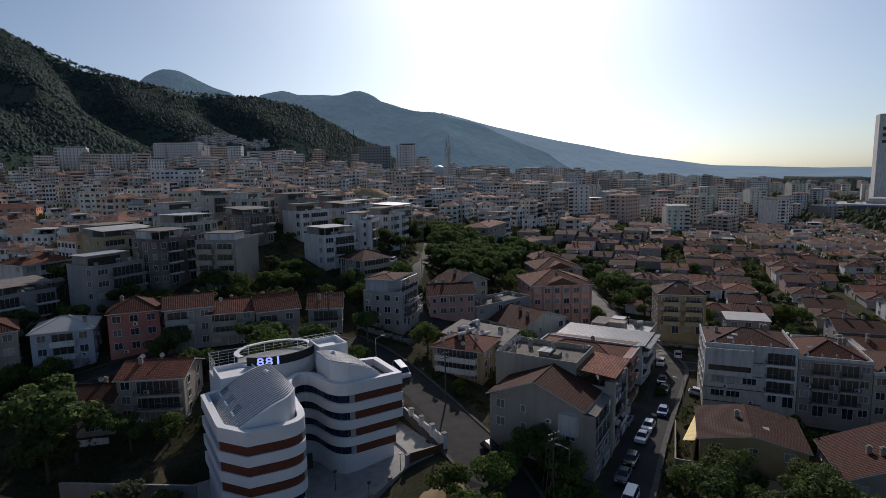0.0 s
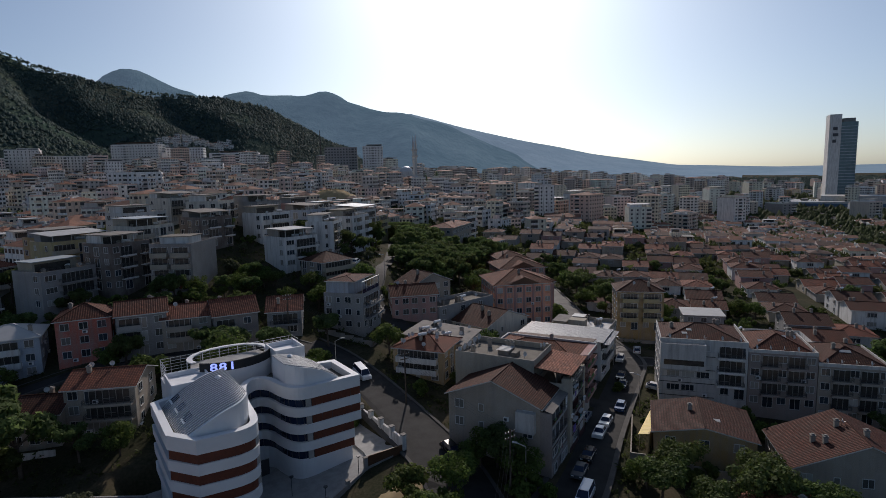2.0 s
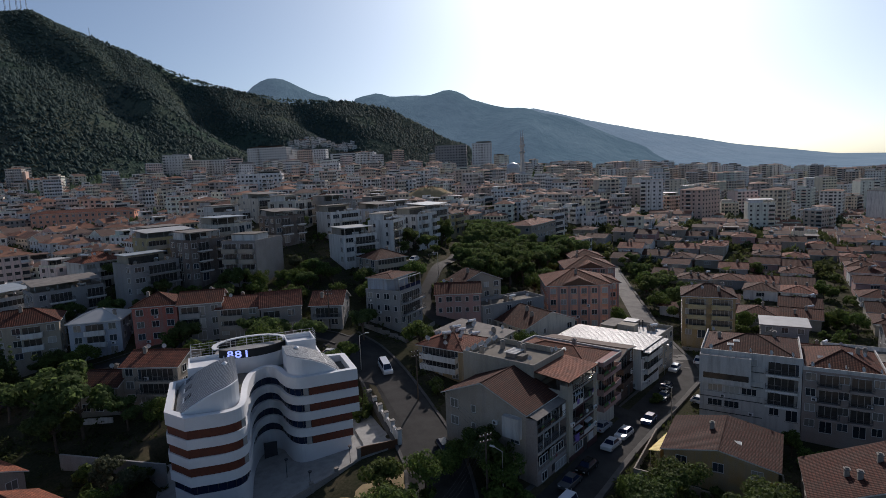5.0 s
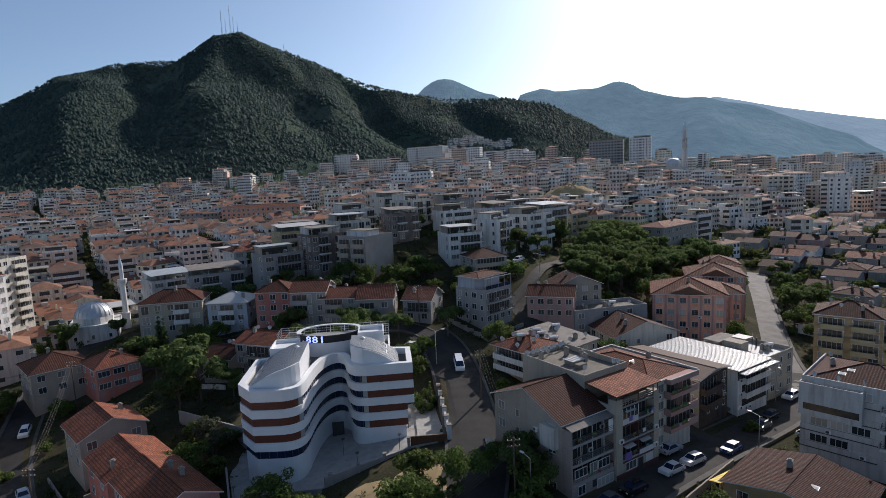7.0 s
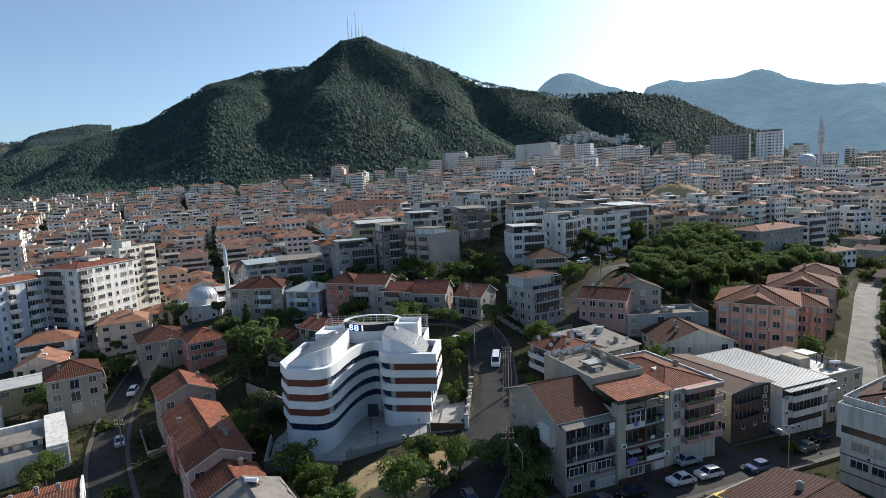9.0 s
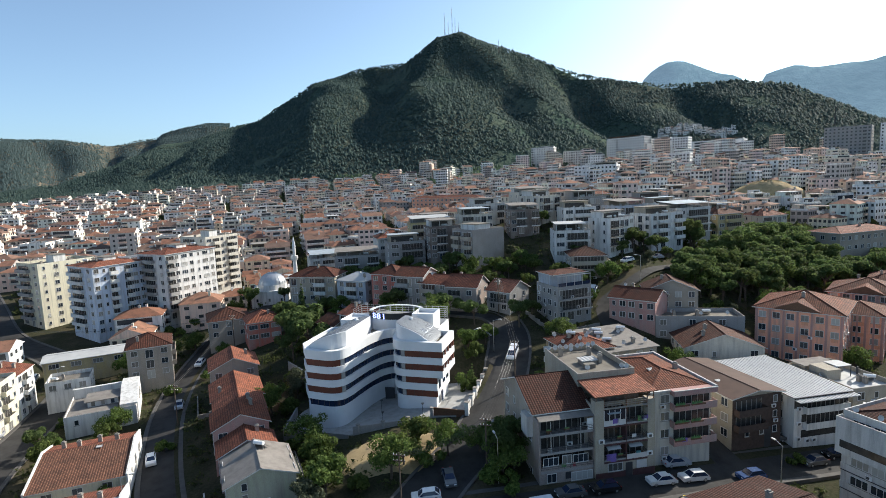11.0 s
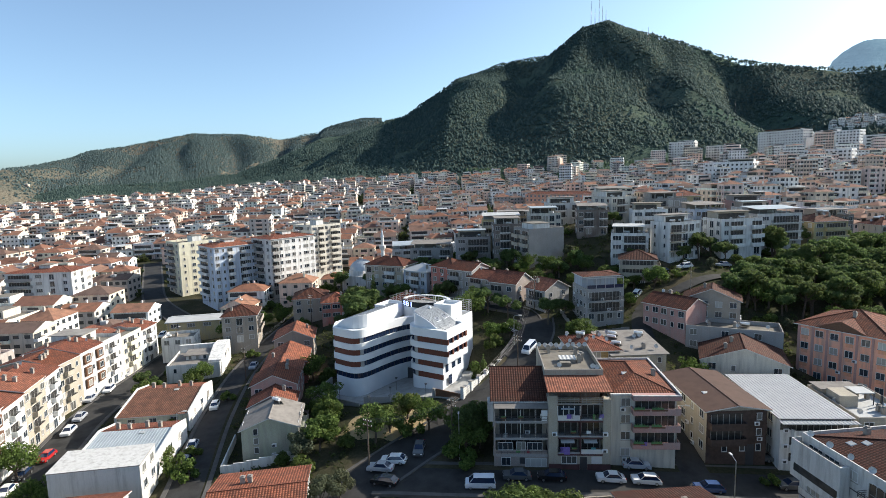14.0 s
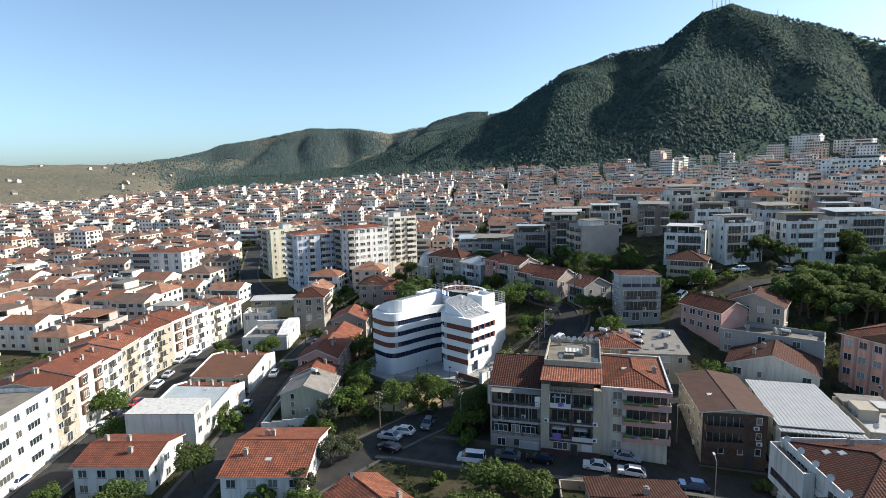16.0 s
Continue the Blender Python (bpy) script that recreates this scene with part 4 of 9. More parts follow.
def wing_extra(root, w, d, top, z0, fh):
    """Two columns of balconies between plain strips of wall, an open terrace on top and a tiled roof on posts over it."""
    f0, f1 = -d / 2, -d / 2 - 1.4
    a, b, c = -w / 2 + 1.4, -w / 2 + 4.95, w / 2 - 1.2
    q = Shape()
    lo, hi = top + 2.0, top + 2.5
    q.slope([(-w / 2 - 0.2, f1 - 0.25, lo), (w / 2 + 0.25, f1 - 0.25, lo), (w / 2 + 0.25, d / 2, hi), (-w / 2 - 0.2, d / 2, hi)], 0)
    q.face([(-w / 2 - 0.2, d / 2, hi - 0.14), (w / 2 + 0.25, d / 2, hi - 0.14), (w / 2 + 0.25, f1 - 0.25, lo - 0.14), (-w / 2 - 0.2, f1 - 0.25, lo - 0.14)], 1)
    q.face([(-w / 2 - 0.2, f1 - 0.25, lo - 0.14), (w / 2 + 0.25, f1 - 0.25, lo - 0.14), (w / 2 + 0.25, f1 - 0.25, lo), (-w / 2 - 0.2, f1 - 0.25, lo)], 1)
    q.face([(w / 2 + 0.25, f1 - 0.25, lo - 0.14), (w / 2 + 0.25, d / 2, hi - 0.14), (w / 2 + 0.25, d / 2, hi), (w / 2 + 0.25, f1 - 0.25, lo)], 1)
    q.put("roof", [TILE_RED, BROWNWOOD], root, weld=True)
    for px in (-w / 2 + 0.2, a + 0.05, b, c - 0.05, w / 2 - 0.2):
        beam(root, "post", px - 0.06, f1 + 0.02, top - 0.55, px + 0.06, f1 + 0.14, lo - 0.1, BROWNWOOD)
    beam(root, "terrace_wall", a, f0 + 1.2, top - 0.55, c, f0 + 1.3, top + 1.9, PAINT["brown"])
    beam(root, "terrace_parapet", a, f1, top - 0.2, c, f1 + 0.1, top + 0.05, CONC)
    s = Shape()
    for z in (0.35, 0.65, 0.95):
        s.box(a, f1 + 0.02, top + z, c, f1 + 0.07, top + z + 0.05, 0)
    for k in range(12):
        x = a + (c - a) * k / 11
        s.box(x - 0.02, f1 + 0.02, top + 0.05, x + 0.02, f1 + 0.07, top + 1.0, 0)
    s.put("terrace_rail", [STEEL], root)
    for x0, x1, h in ((-w / 2, a - 0.02, 1.25), (c + 0.02, w / 2, 0.7)):
        beam(root, "wall_strip", x0, f1, 0, x1, f0, top + h, PAINT["cream"])
    beam(root, "divider", b - 0.1, f1 + 0.02, z0 + fh, b + 0.1, f0, top - 0.2, MAROON)
    for f in (1, 2, 3):
        beam(root, "balcony_beam", a, f1 - 0.03, z0 + f * fh - 0.3, c, f1 + 0.12, z0 + f * fh - 0.02, MAROON, "maroon painted beam")
    beam(root, "ground_storey", a - 0.02, f1 + 0.05, 0, c + 0.02, f0, z0 + fh - 0.3, PAINT["cream"])
    s = Shape()
    for x0, x1 in ((-w / 2, b - 0.15), (b + 1.05, w / 2)):
        s.box(x0, f1 - 0.06, 0, x1, f1 - 0.005, z0 + 1.05, 0)
    s.put("plinth", [MAROON], root, label="maroon painted plinth")
    beam(root, "door", b - 0.1, f1 - 0.02, 0.3, b + 1.0, f1 + 0.06, z0 + 2.2, DARKSTEEL, "dark entrance door")
    place("window", WIN["b"], root, side_pose("S", w, d + 2.72, (a + b) / 2, z0 + 1.1))
    beam(root, "shutter", b + 1.7, f1 - 0.01, z0 + 1.1, c - 0.1, f1 + 0.06, z0 + 2.3, PVC, "closed white roller shutter")
    s = Shape()
    s.box(a, f1 - 0.02, z0 + 3 * fh, b - 0.1, f0, z0 + 3 * fh + 0.85, 0)
    s.box(a + 0.02, f1, z0 + 3 * fh + 0.85, b - 0.12, f0, z0 + 4 * fh - 0.35, 1)
    for k in range(5):
        x = a + (b - a - 0.1) * k / 4
        s.box(x - 0.06, f1 - 0.03, z0 + 3 * fh + 0.85, x + 0.06, f1, z0 + 4 * fh - 0.35, 0)
    s.put("bay", [PVC, PANE], root, label="white glazed balcony enclosure")
    beam(root, "balcony_panel", b + 0.12, f1 - 0.06, z0 + fh + 0.0, c, f1 - 0.01, z0 + fh + 0.75, PVC, "white balcony front panel")
    s = Shape()
    for k, (x0, x1, h) in enumerate(((a + 0.35, a + 1.0, 1.0), (a + 1.0, a + 1.9, 1.25))):
        s.box(x0, f1 - 0.05 - 0.02 * k, z0 + fh + 1.15 - h, x1, f1 - 0.03, z0 + fh + 1.15, 0)
    s.put("laundry", [CLOTHS[2]], root, label="violet laundry hung over the balcony rail")
    for px, f in ((a - 0.5, 2), (c + 0.35, 2), (c + 0.3, 1)):
        place("air_conditioner", ACM, root, side_pose("S", w, d + 2.8, px, z0 + f * fh + 0.3))


CLOTHS = [plain("cloth_" + n, c, 0.85, vary=0.3, scale=4) for n, c in (("white", (0.6, 0.6, 0.58)), ("teal", (0.08, 0.25, 0.27)), ("purple", (0.20, 0.13, 0.40)), ("maroon", (0.26, 0.05, 0.06)), ("green", (0.10, 0.22, 0.08)))]
x, y = front(P0, RA, 8.6, 9.6, 13.9, -3.7)
house(x, y, RA, 9.6, 13.9, 16.2, "cream", "flat", None, "cream rendered flats with bare concrete roof and parapet", fh=2.7, floors=5,
      wins={"W": (3, "."), "E": (3, "wnw")}, chimneys=0, dishes=2, extra=conc_extra, category="apartment house", name="apartment_house")
x, y = front(P0, RA, 8.6, 9.6, 4.4, 0.75)
house(x, y, RA, 9.6, 4.4, 13.1, "cream", "flat", None, "cream front wing with balconies under a red tiled roof on posts", fh=2.75, floors=4, exact=True, wins={},
      balc=[("S", [(0.148, 0.51), (0.522, 0.872)], "rail", PAINT["grey"], 1.4)], chimneys=0, extra=wing_extra, category="apartment house", name="apartment_house")


def cornice(root, w, d, top, z0, fh):
    """A pinkish band over the balconies and a white-edged gutter round the roof."""
    beam(root, "cornice", -w / 2 + w * 0.33, -d / 2 - 1.25, top - 0.55, w / 2 + 0.35, -d / 2 + 0.3, top + 0.22, PAINT["pink"])
    beam(root, "cornice", -w / 2, -d / 2 - 0.3, top - 0.1, -w / 2 + w * 0.33, -d / 2 + 0.3, top + 0.2, PAINT["chalk"])
    beam(root, "coping", -w / 2 + w * 0.33, -d / 2 - 1.3, top + 0.22, w / 2 + 0.4, -d / 2 - 1.1, top + 0.34, PAINT["chalk"])
    beam(root, "coping", w / 2 + 0.12, -d / 2 - 1.1, top - 0.2, w / 2 + 0.4, d / 2 + 0.4, top + 0.5, PAINT["chalk"])
    beam(root, "coping", -w / 2, d / 2 + 0.12, top - 0.2, w / 2 + 0.12, d / 2 + 0.4, top + 0.5, PAINT["chalk"])
    for f in (1, 2, 3):
        for side in ("W", "E"):
            q = Shape()
            x0 = -w * 0.16 if side == "W" else w * 0.1
            q.box(x0, -d / 2 - 1.42, z0 + f * fh + 0.62, x0 + 1.5 + 0.3 * f, -d / 2 - 1.22, z0 + f * fh + 0.85, 0)
            for j in range(14):
                q.tube((x0 + 0.1 + j * 0.11, -d / 2 - 1.3, z0 + f * fh + 0.8), (x0 + 0.04 + j * 0.12, -d / 2 - 1.38 + 0.1 * (j % 2), z0 + f * fh + 1.12 + 0.12 * (j % 3)), 0.11, 0.03, 5, 1)
            q.put("planter", [BROWNWOOD, CLOTHS[4]], root)


x, y = front(P0, RA, 18.2, 10.4, 16.0, 0.6)
house(x, y, RA, 10.4, 16.0, 13.95, PAINT["ivory"], "hip", TILE_RUST, "pale rendered flats with red-brown hipped roof and wide balconies", fh=2.77, floors=4, pitch=0.29, over=0.05, exact=True,
      wins={"S": (6, ".w...."), "E": (3, "wnw"), "N": (2, "w")}, balc=[("S", [(0.33, 1.03)], "solid", PAINT["pink"], 1.25)], extra=cornice,
      chimneys=1, lights=1, category="apartment house", name="apartment_house")

# things on the balconies of the three flats
BR = random.Random(17)
for bal in [o for o in bpy.data.objects if o.name.split(".")[0] == "balcony"]:
    xs = [v.co.x for v in bal.data.vertices]
    ys = [v.co.y for v in bal.data.vertices]
    half, out = max(xs) - 0.3, min(ys)
    for k in range(BR.choice([1, 2, 3])):
        x = BR.uniform(-half, half - 0.6)
        q = Shape()
        kind = BR.random()
        if kind < 0.45:
            w_, h_ = BR.uniform(0.4, 1.2), BR.uniform(0.4, 0.85)
            q.box(x, out - 0.05, 1.02 - h_, x + w_, out - 0.02, 1.02, 0)
            q.box(x, out - 0.02, 0.99, x + w_, out + 0.12, 1.03, 0)
            q.put("laundry", [BR.choice(CLOTHS)], bal)
        elif kind < 0.75:
            q.box(x, out + 0.15, 0.0, x + 0.6, out + 0.6, BR.uniform(0.5, 0.9), 0)
            q.put("cupboard", [BR.choice([PVC, BROWNWOOD, METALROOF])], bal)
        else:
            q.box(x, out - 0.18, 0.7, x + 0.8, out - 0.02, 0.92, 0)
            for j in range(6):
                q.tube((x + 0.1 + j * 0.12, out - 0.1, 0.9), (x + 0.06 + j * 0.13, out - 0.14, 1.15), 0.09, 0.02, 5, 1)
            q.put("planter", [BROWNWOOD, CLOTHS[4]], bal)
    if BR.random() < 0.15 and half < 1.6:
        q = Shape()
        q.slope([(-half * 0.9, out - 0.35, 1.95), (half * 0.6, out - 0.35, 1.95), (half * 0.6, -0.02, 2.4), (-half * 0.9, -0.02, 2.4)], 0)
        q.face([(-half * 0.9, -0.02, 2.37), (half * 0.6, -0.02, 2.37), (half * 0.6, out - 0.35, 1.92), (-half * 0.9, out - 0.35, 1.92)], 0)
        q.put("awning", [BR.choice([AWNING, METALROOF, GREYROOF])], bal)

# ---- along the lane and up the slope ----
def brown_front(root, w, d, top, z0, fh):
    """Dark cladding on the street front, with its own windows and a recessed entrance."""
    f = -d / 2 - 0.08
    beam(root, "cladding", -w / 2 - 0.02, f, 0, w / 2 + 0.02, -d / 2, top, BROWNBRICK, "dark brown brick front")
    for k in range(3):
        for x in (-w * 0.2, w * 0.1, w * 0.37):
            if k == 0 or x > w * 0.3:
                place("window", WIN["n" if x > w * 0.3 or k == 0 else "w"], root, side_pose("S", w, d + 0.16, x, z0 + k * fh + 1.0))
    beam(root, "door", w * 0.16, f - 0.03, 0.2, w * 0.3, f, z0 + 2.1, DARKSTEEL)
    # dark sheets on the front paint in the shade behind the balconies
    for f_ in (1, 2):
        beam(root, "balcony_shade", -w * 0.44, f - 0.03, z0 + f_ * fh + 0.05, w * 0.1, f, z0 + f_ * fh + 2.2, GLAZESHADE)


BROWNBRICK = plain("dark_brown_brick", (0.075, 0.047, 0.036), 0.9, vary=0.45, scale=2.5, bump=0.02, grain=16)
house(48.5, 8.2, 31, 9.6, 17, 10.4, "cream", "gable", BROWNFELT, "flats with dark brown brick front, cream side and flat-pitched brown roof", fh=2.6, floors=3, pitch=0.16, over=0.6, ridge_along="d",
      wins={"W": (5, "wnwnw"), "E": (3, "w"), "N": (2, "w")}, balc=[("S", [(0.02, 0.62)], "solid", BROWNBRICK, 1.3)], chimneys=0, lights=1, extra=brown_front, name="apartment_house", category="apartment house")


def metal_extra(root, w, d, top, z0, fh):
    s = Shape()
    n = 19
    for k in range(n):
        x = -w / 2 - 0.5 + (w + 1.0) * (k + 0.5) / n
        s.box(x - 0.075, -d / 2 - 0.5, top + 0.14, x + 0.075, d / 2 + 0.5, top + 0.20, 0)
    s.put("seams", [SEAMRIB], root)
    # flat dark sheet painted in for the shaded recess under the roof
    s = Shape()
    s.box(-w / 2 - 0.03, -d / 2 - 0.05, top - 1.95, w / 2 + 0.03, -d / 2, top - 0.05, 0)
    s.put("window_band", [GLAZESHADE], root)
    s = Shape()
    s.box(-w / 2 - 0.6, -d / 2 - 1.9, top - 0.3, w / 2 + 0.6, -d / 2 - 0.55, top - 0.18, 0)
    for k in range(n):
        x = -w / 2 - 0.5 + (w + 1.0) * (k + 0.5) / n
        s.box(x - 0.075, -d / 2 - 1.9, top - 0.18, x + 0.075, -d / 2 - 0.55, top - 0.12, 1)
    s.put("canopy", [METALROOF, SEAMRIB], root)
    for k in range(3):
        place("air_conditioner", ACM, root, side_pose("S", w, d, -w * 0.42, top - 2.3 - 2.6 * k))
    # flat dark sheets stand for the shaded insides of the balconies
    for k in (1, 2):
        s = Shape()
        s.box(-w * 0.36, -d / 2 - 0.04, top - 1.75 - 2.7 * k, w * 0.46, -d / 2, top - 0.45 - 2.7 * k, 0)
        s.put("balcony_glazing", [GLAZESHADE], root)


house(59.3, 13.6, 27, 10.3, 18.5, 9.6, "white", "mono", METALROOF, "white rendered block with ribbed pale metal roof", fh=2.7, floors=3, pitch=0.0, over=0.6,
      wins={"W": (3, "w"), "E": (3, "w")}, balc=[("S", [(0.16, 0.98)], "solid", PAINT["white"], 0.9)], chimneys=0, extra=metal_extra, name="apartment_house", category="apartment house")
def white_terrace(root, w, d, top, z0, fh):
    """Pale terrace floor, roof rooms at the back under sheet covers, and a lean-to frame."""
    deck = top - 0.55
    beam(root, "terrace_floor", -w / 2 + 0.22, -d / 2 + 0.22, deck + 0.004, w / 2 - 0.22, d / 2 - 0.22, deck + 0.03, METALROOF, "white coated terrace floor")
    beam(root, "roof_room", -w * 0.42, -d * 0.08, deck + 0.03, -w * 0.12, d * 0.2, deck + 2.0, PAINT["cream"])
    beam(root, "roof_room", -w * 0.46, d * 0.24, deck + 0.03, w * 0.2, d * 0.46, deck + 1.5, PAINT["cream"])
    beam(root, "cover", -w * 0.5, d * 0.22, deck + 1.5, w * 0.24, d * 0.48, deck + 1.6, FIBRE)
    beam(root, "cover", -w * 0.1, -d * 0.02, deck + 2.1, w * 0.22, d * 0.2, deck + 2.18, METALROOF)
    for px in (-w * 0.09, w * 0.2):
        beam(root, "post", px, -d * 0.02, deck + 0.03, px + 0.1, -d * 0.02 + 0.1, deck + 2.1, DARKSTEEL)
    beam(root, "closed_parasol", w * 0.3, -d * 0.05, deck + 0.03, w * 0.3 + 0.25, -d * 0.05 + 0.25, deck + 1.9, DARKSTEEL)


house(70.5, 17.6, 27, 9.5, 14, 9.0, "cream", "flat", None, "cream rendered house with flat white terrace roof and chimneys", floors=3, chimneys=3, tanks=1, dishes=3, extra=white_terrace, wins={"S": (3, "wnw"), "W": (3, "w"), "E": (4, "wn")})
house(52, 31.5, 8, 15.5, 11, 10.4, "ivory", "gable", TILE_BROWN, "cream house with brown tiled gabled roof", ridge_along="d", pitch=0.36, chimneys=2, wins={"S": (4, "wn.w"), "W": (3, "w"), "E": (3, "w")})
house(49.5, 42, 6, 19, 8, 13.8, "grey", "flat", None, "grey unpainted house with flat concrete terraces", chimneys=4, tanks=1, dishes=3, wins={"S": (6, "w.wdw."), "W": (2, "w"), "E": (2, "w")})
house(37.0, 43.8, -24, 11, 8.5, 17.2, "pink", "gable", TILE_BROWN, "dusty red house with brown tiled roof", pitch=0.44, chimneys=1, dishes=1, wins={"S": (5, "nwwnw"), "W": (3, "w")})
house(44.5, 50, 4, 12, 8, 18.2, "beige", "gable", TILE_BROWN, "beige house with brown tiled roof", pitch=0.42, chimneys=1, ridge_along="d", wins={"S": (4, "w")})
house(31, 22.5, 33, 11, 13, 12.2, "cream", "mono", FIBRE, "cream flats with grey sheet roof crowded with tanks", pitch=0.09, chimneys=2, tanks=4, dishes=6, floors=2, wins={"S": (4, "wn"), "W": (4, "wd"), "E": (3, "w")},
      balc=[("W", [(0.1, 0.5)], "solid", PAINT["cream"], 1.1)])
house(24, 18, 33, 9.5, 10.5, 12.8, "ochre", "hip", TILE_RED, "ochre and white flats with a red roof full of dishes", pitch=0.34, chimneys=2, tanks=1, dishes=10, floors=3, wins={"S": (3, "wdw"), "W": (3, "wnw")}, balc=[("W", [(0.1, 0.9)], "solid", PAINT["white"], 1.2)])


def canopy_house():
    """Four storeys with a roofed terrace on top."""
    w, d = 9.4, 9.4
    root = house(19.4, 41.2, 38, w, d, 20.6, "grey", "flat", None, "grey four-storey house with a canopied glass roof terrace", floors=3, chimneys=0, dishes=1,
                 wins={"S": (4, "wdwn"), "W": (4, "wn"), "E": (3, "w")}, balc=[("S", [(0.05, 0.95)], "rail", PAINT["grey"], 1.3)], name="apartment_house", category="apartment house")
    top = 20.6 - root.location.z
    q, rise = roof_shape(w, d - 3, top + 2.9, "hip", 0.5, 0.16)
    put_roof(q, [TILE_BROWN, PVC], root, pose(0, 0.5, 0))
    s = Shape()
    s.box(-w / 2 + 0.2, -1.2, top - 0.5, w / 2 - 0.2, d / 2 - 0.6, top + 2.9, 0)
    s.put("penthouse", [PAINT["paleblue"]], root)
    for k in range(5):
        s = Shape()
        xx = -w / 2 + 0.15 + (w - 0.3) * k / 4
        s.box(xx - 0.06, -d / 2 + 0.05, top - 0.2, xx + 0.06, -d / 2 + 0.17, top + 2.76, 0)
        s.put("post", [STEEL], root)
    s = Shape()
    s.box(-w / 2, -d / 2 + 0.05, top + 2.76, w / 2, -d / 2 + 0.2, top + 2.95, 0)
    s.put("beam", [STEEL], root)
    s = Shape()
    s.box(-w / 2 + 0.05, -d / 2 + 0.07, top + 0.35, w / 2 - 0.05, -d / 2 + 0.11, top + 1.2, 0)
    s.put("terrace_glass", [BANDGLASS], root)


canopy_house()
house(24.0, 65.0, 13, 9.6, 9.6, 24.6, "beige", "hip", TILE_BROWN, "beige villa with brown hipped roof and wide balconies", floors=3, pitch=0.42, chimneys=1, wins={"S": (3, "wdw"), "W": (3, "dw"), "E": (3, "w")},
      balc=[("S", [(0.0, 1.0)], "solid", PAINT["cream"], 1.2), ("E", [(0.0, 0.6)], "solid", PAINT["cream"], 1.1)])

house(113, 131, 35, 28, 12, 23.6, "beige", "hip", TILE_RED, "long cream building with faded red roof behind the pines", floors=2, fh=3.2, pitch=0.26, chimneys=1, name="institution", category="institution", wins={"S": (9, "w"), "E": (3, "w"), "W": (3, "w")})

# ---- the salmon school ----
def pilasters(root, w, d, top, z0, fh):
    """Orange panels between the paired windows, thin pink piers, and a raised gable in the front roof."""
    pier = Shape()
    pier.box(-0.2, -0.12, 0, 0.2, 0.0, top - 0.05, 0)
    pier = pier.mesh("pilaster", [PAINT["pink"]])
    for side in "SEW":
        ln = w if side in "SN" else d
        for k in range(7):
            place("pilaster", pier, root, side_pose(side, w, d, -ln / 2 + 0.25 + (ln - 0.5) * k / 6, 0))
        for k in (0, 3, 5) if side == "S" else ():
            for f in range(4):
                q = Shape()
                q.box(-0.62, -0.05, 0, 0.62, 0.0, 0.8, 0)
                q.put("panel", [PAINT["orange"]], root, side_pose(side, w, d, (k + 0.5) * ln / 6 - ln / 2, z0 + f * fh + 0.02))
    if w > 12:
        q = Shape()
        y0, y1, h = -d / 2 - 0.75, -d / 2 + 4.6, 1.9
        a, b, c = (-w * 0.27, y0, top + 0.3), (w * 0.27, y0, top + 0.3), (0, y0, top + 0.3 + h)
        e = (0, y1, top + 0.3 + h)
        q.slope([b, (w * 0.27, y0 + 0.6, top + 0.55), e, c], 0)
        q.slope([(-w * 0.27, y0 + 0.6, top + 0.55), a, c, e], 0)
        # gable face coloured dark to stand for the shadow on it
        q.face([a, b, c], 1)
        q.put("front_gable", [TILE_RUST, BROWNWOOD], root)


for cx, cy, rot, w, d, ev in [(72.7, 44.6, -26, 16.2, 16, 15.9), (86.0, 51.0, -26, 9.5, 11, 13.4), (93.5, 66.5, -26, 15, 15, 15.2), (107.5, 86.0, -26, 11, 13, 14.6)]:
    house(cx, cy, rot, w, d, ev, "salmon", "hip", TILE_RUST, "salmon and orange school block with brown hipped roof", fh=3.0, floors=4, pitch=0.36, over=0.7, chimneys=1, group="school blocks",
          wins={"S": (6, "w") if w > 12 else (3, "w"), "E": (5, "wn"), "W": (6, "w"), "N": (4, "w")}, name="school", category="school", extra=pilasters)

# ---- the long block south-east of the lane ----
PR, RR = (61.2, -9.6), -53.0


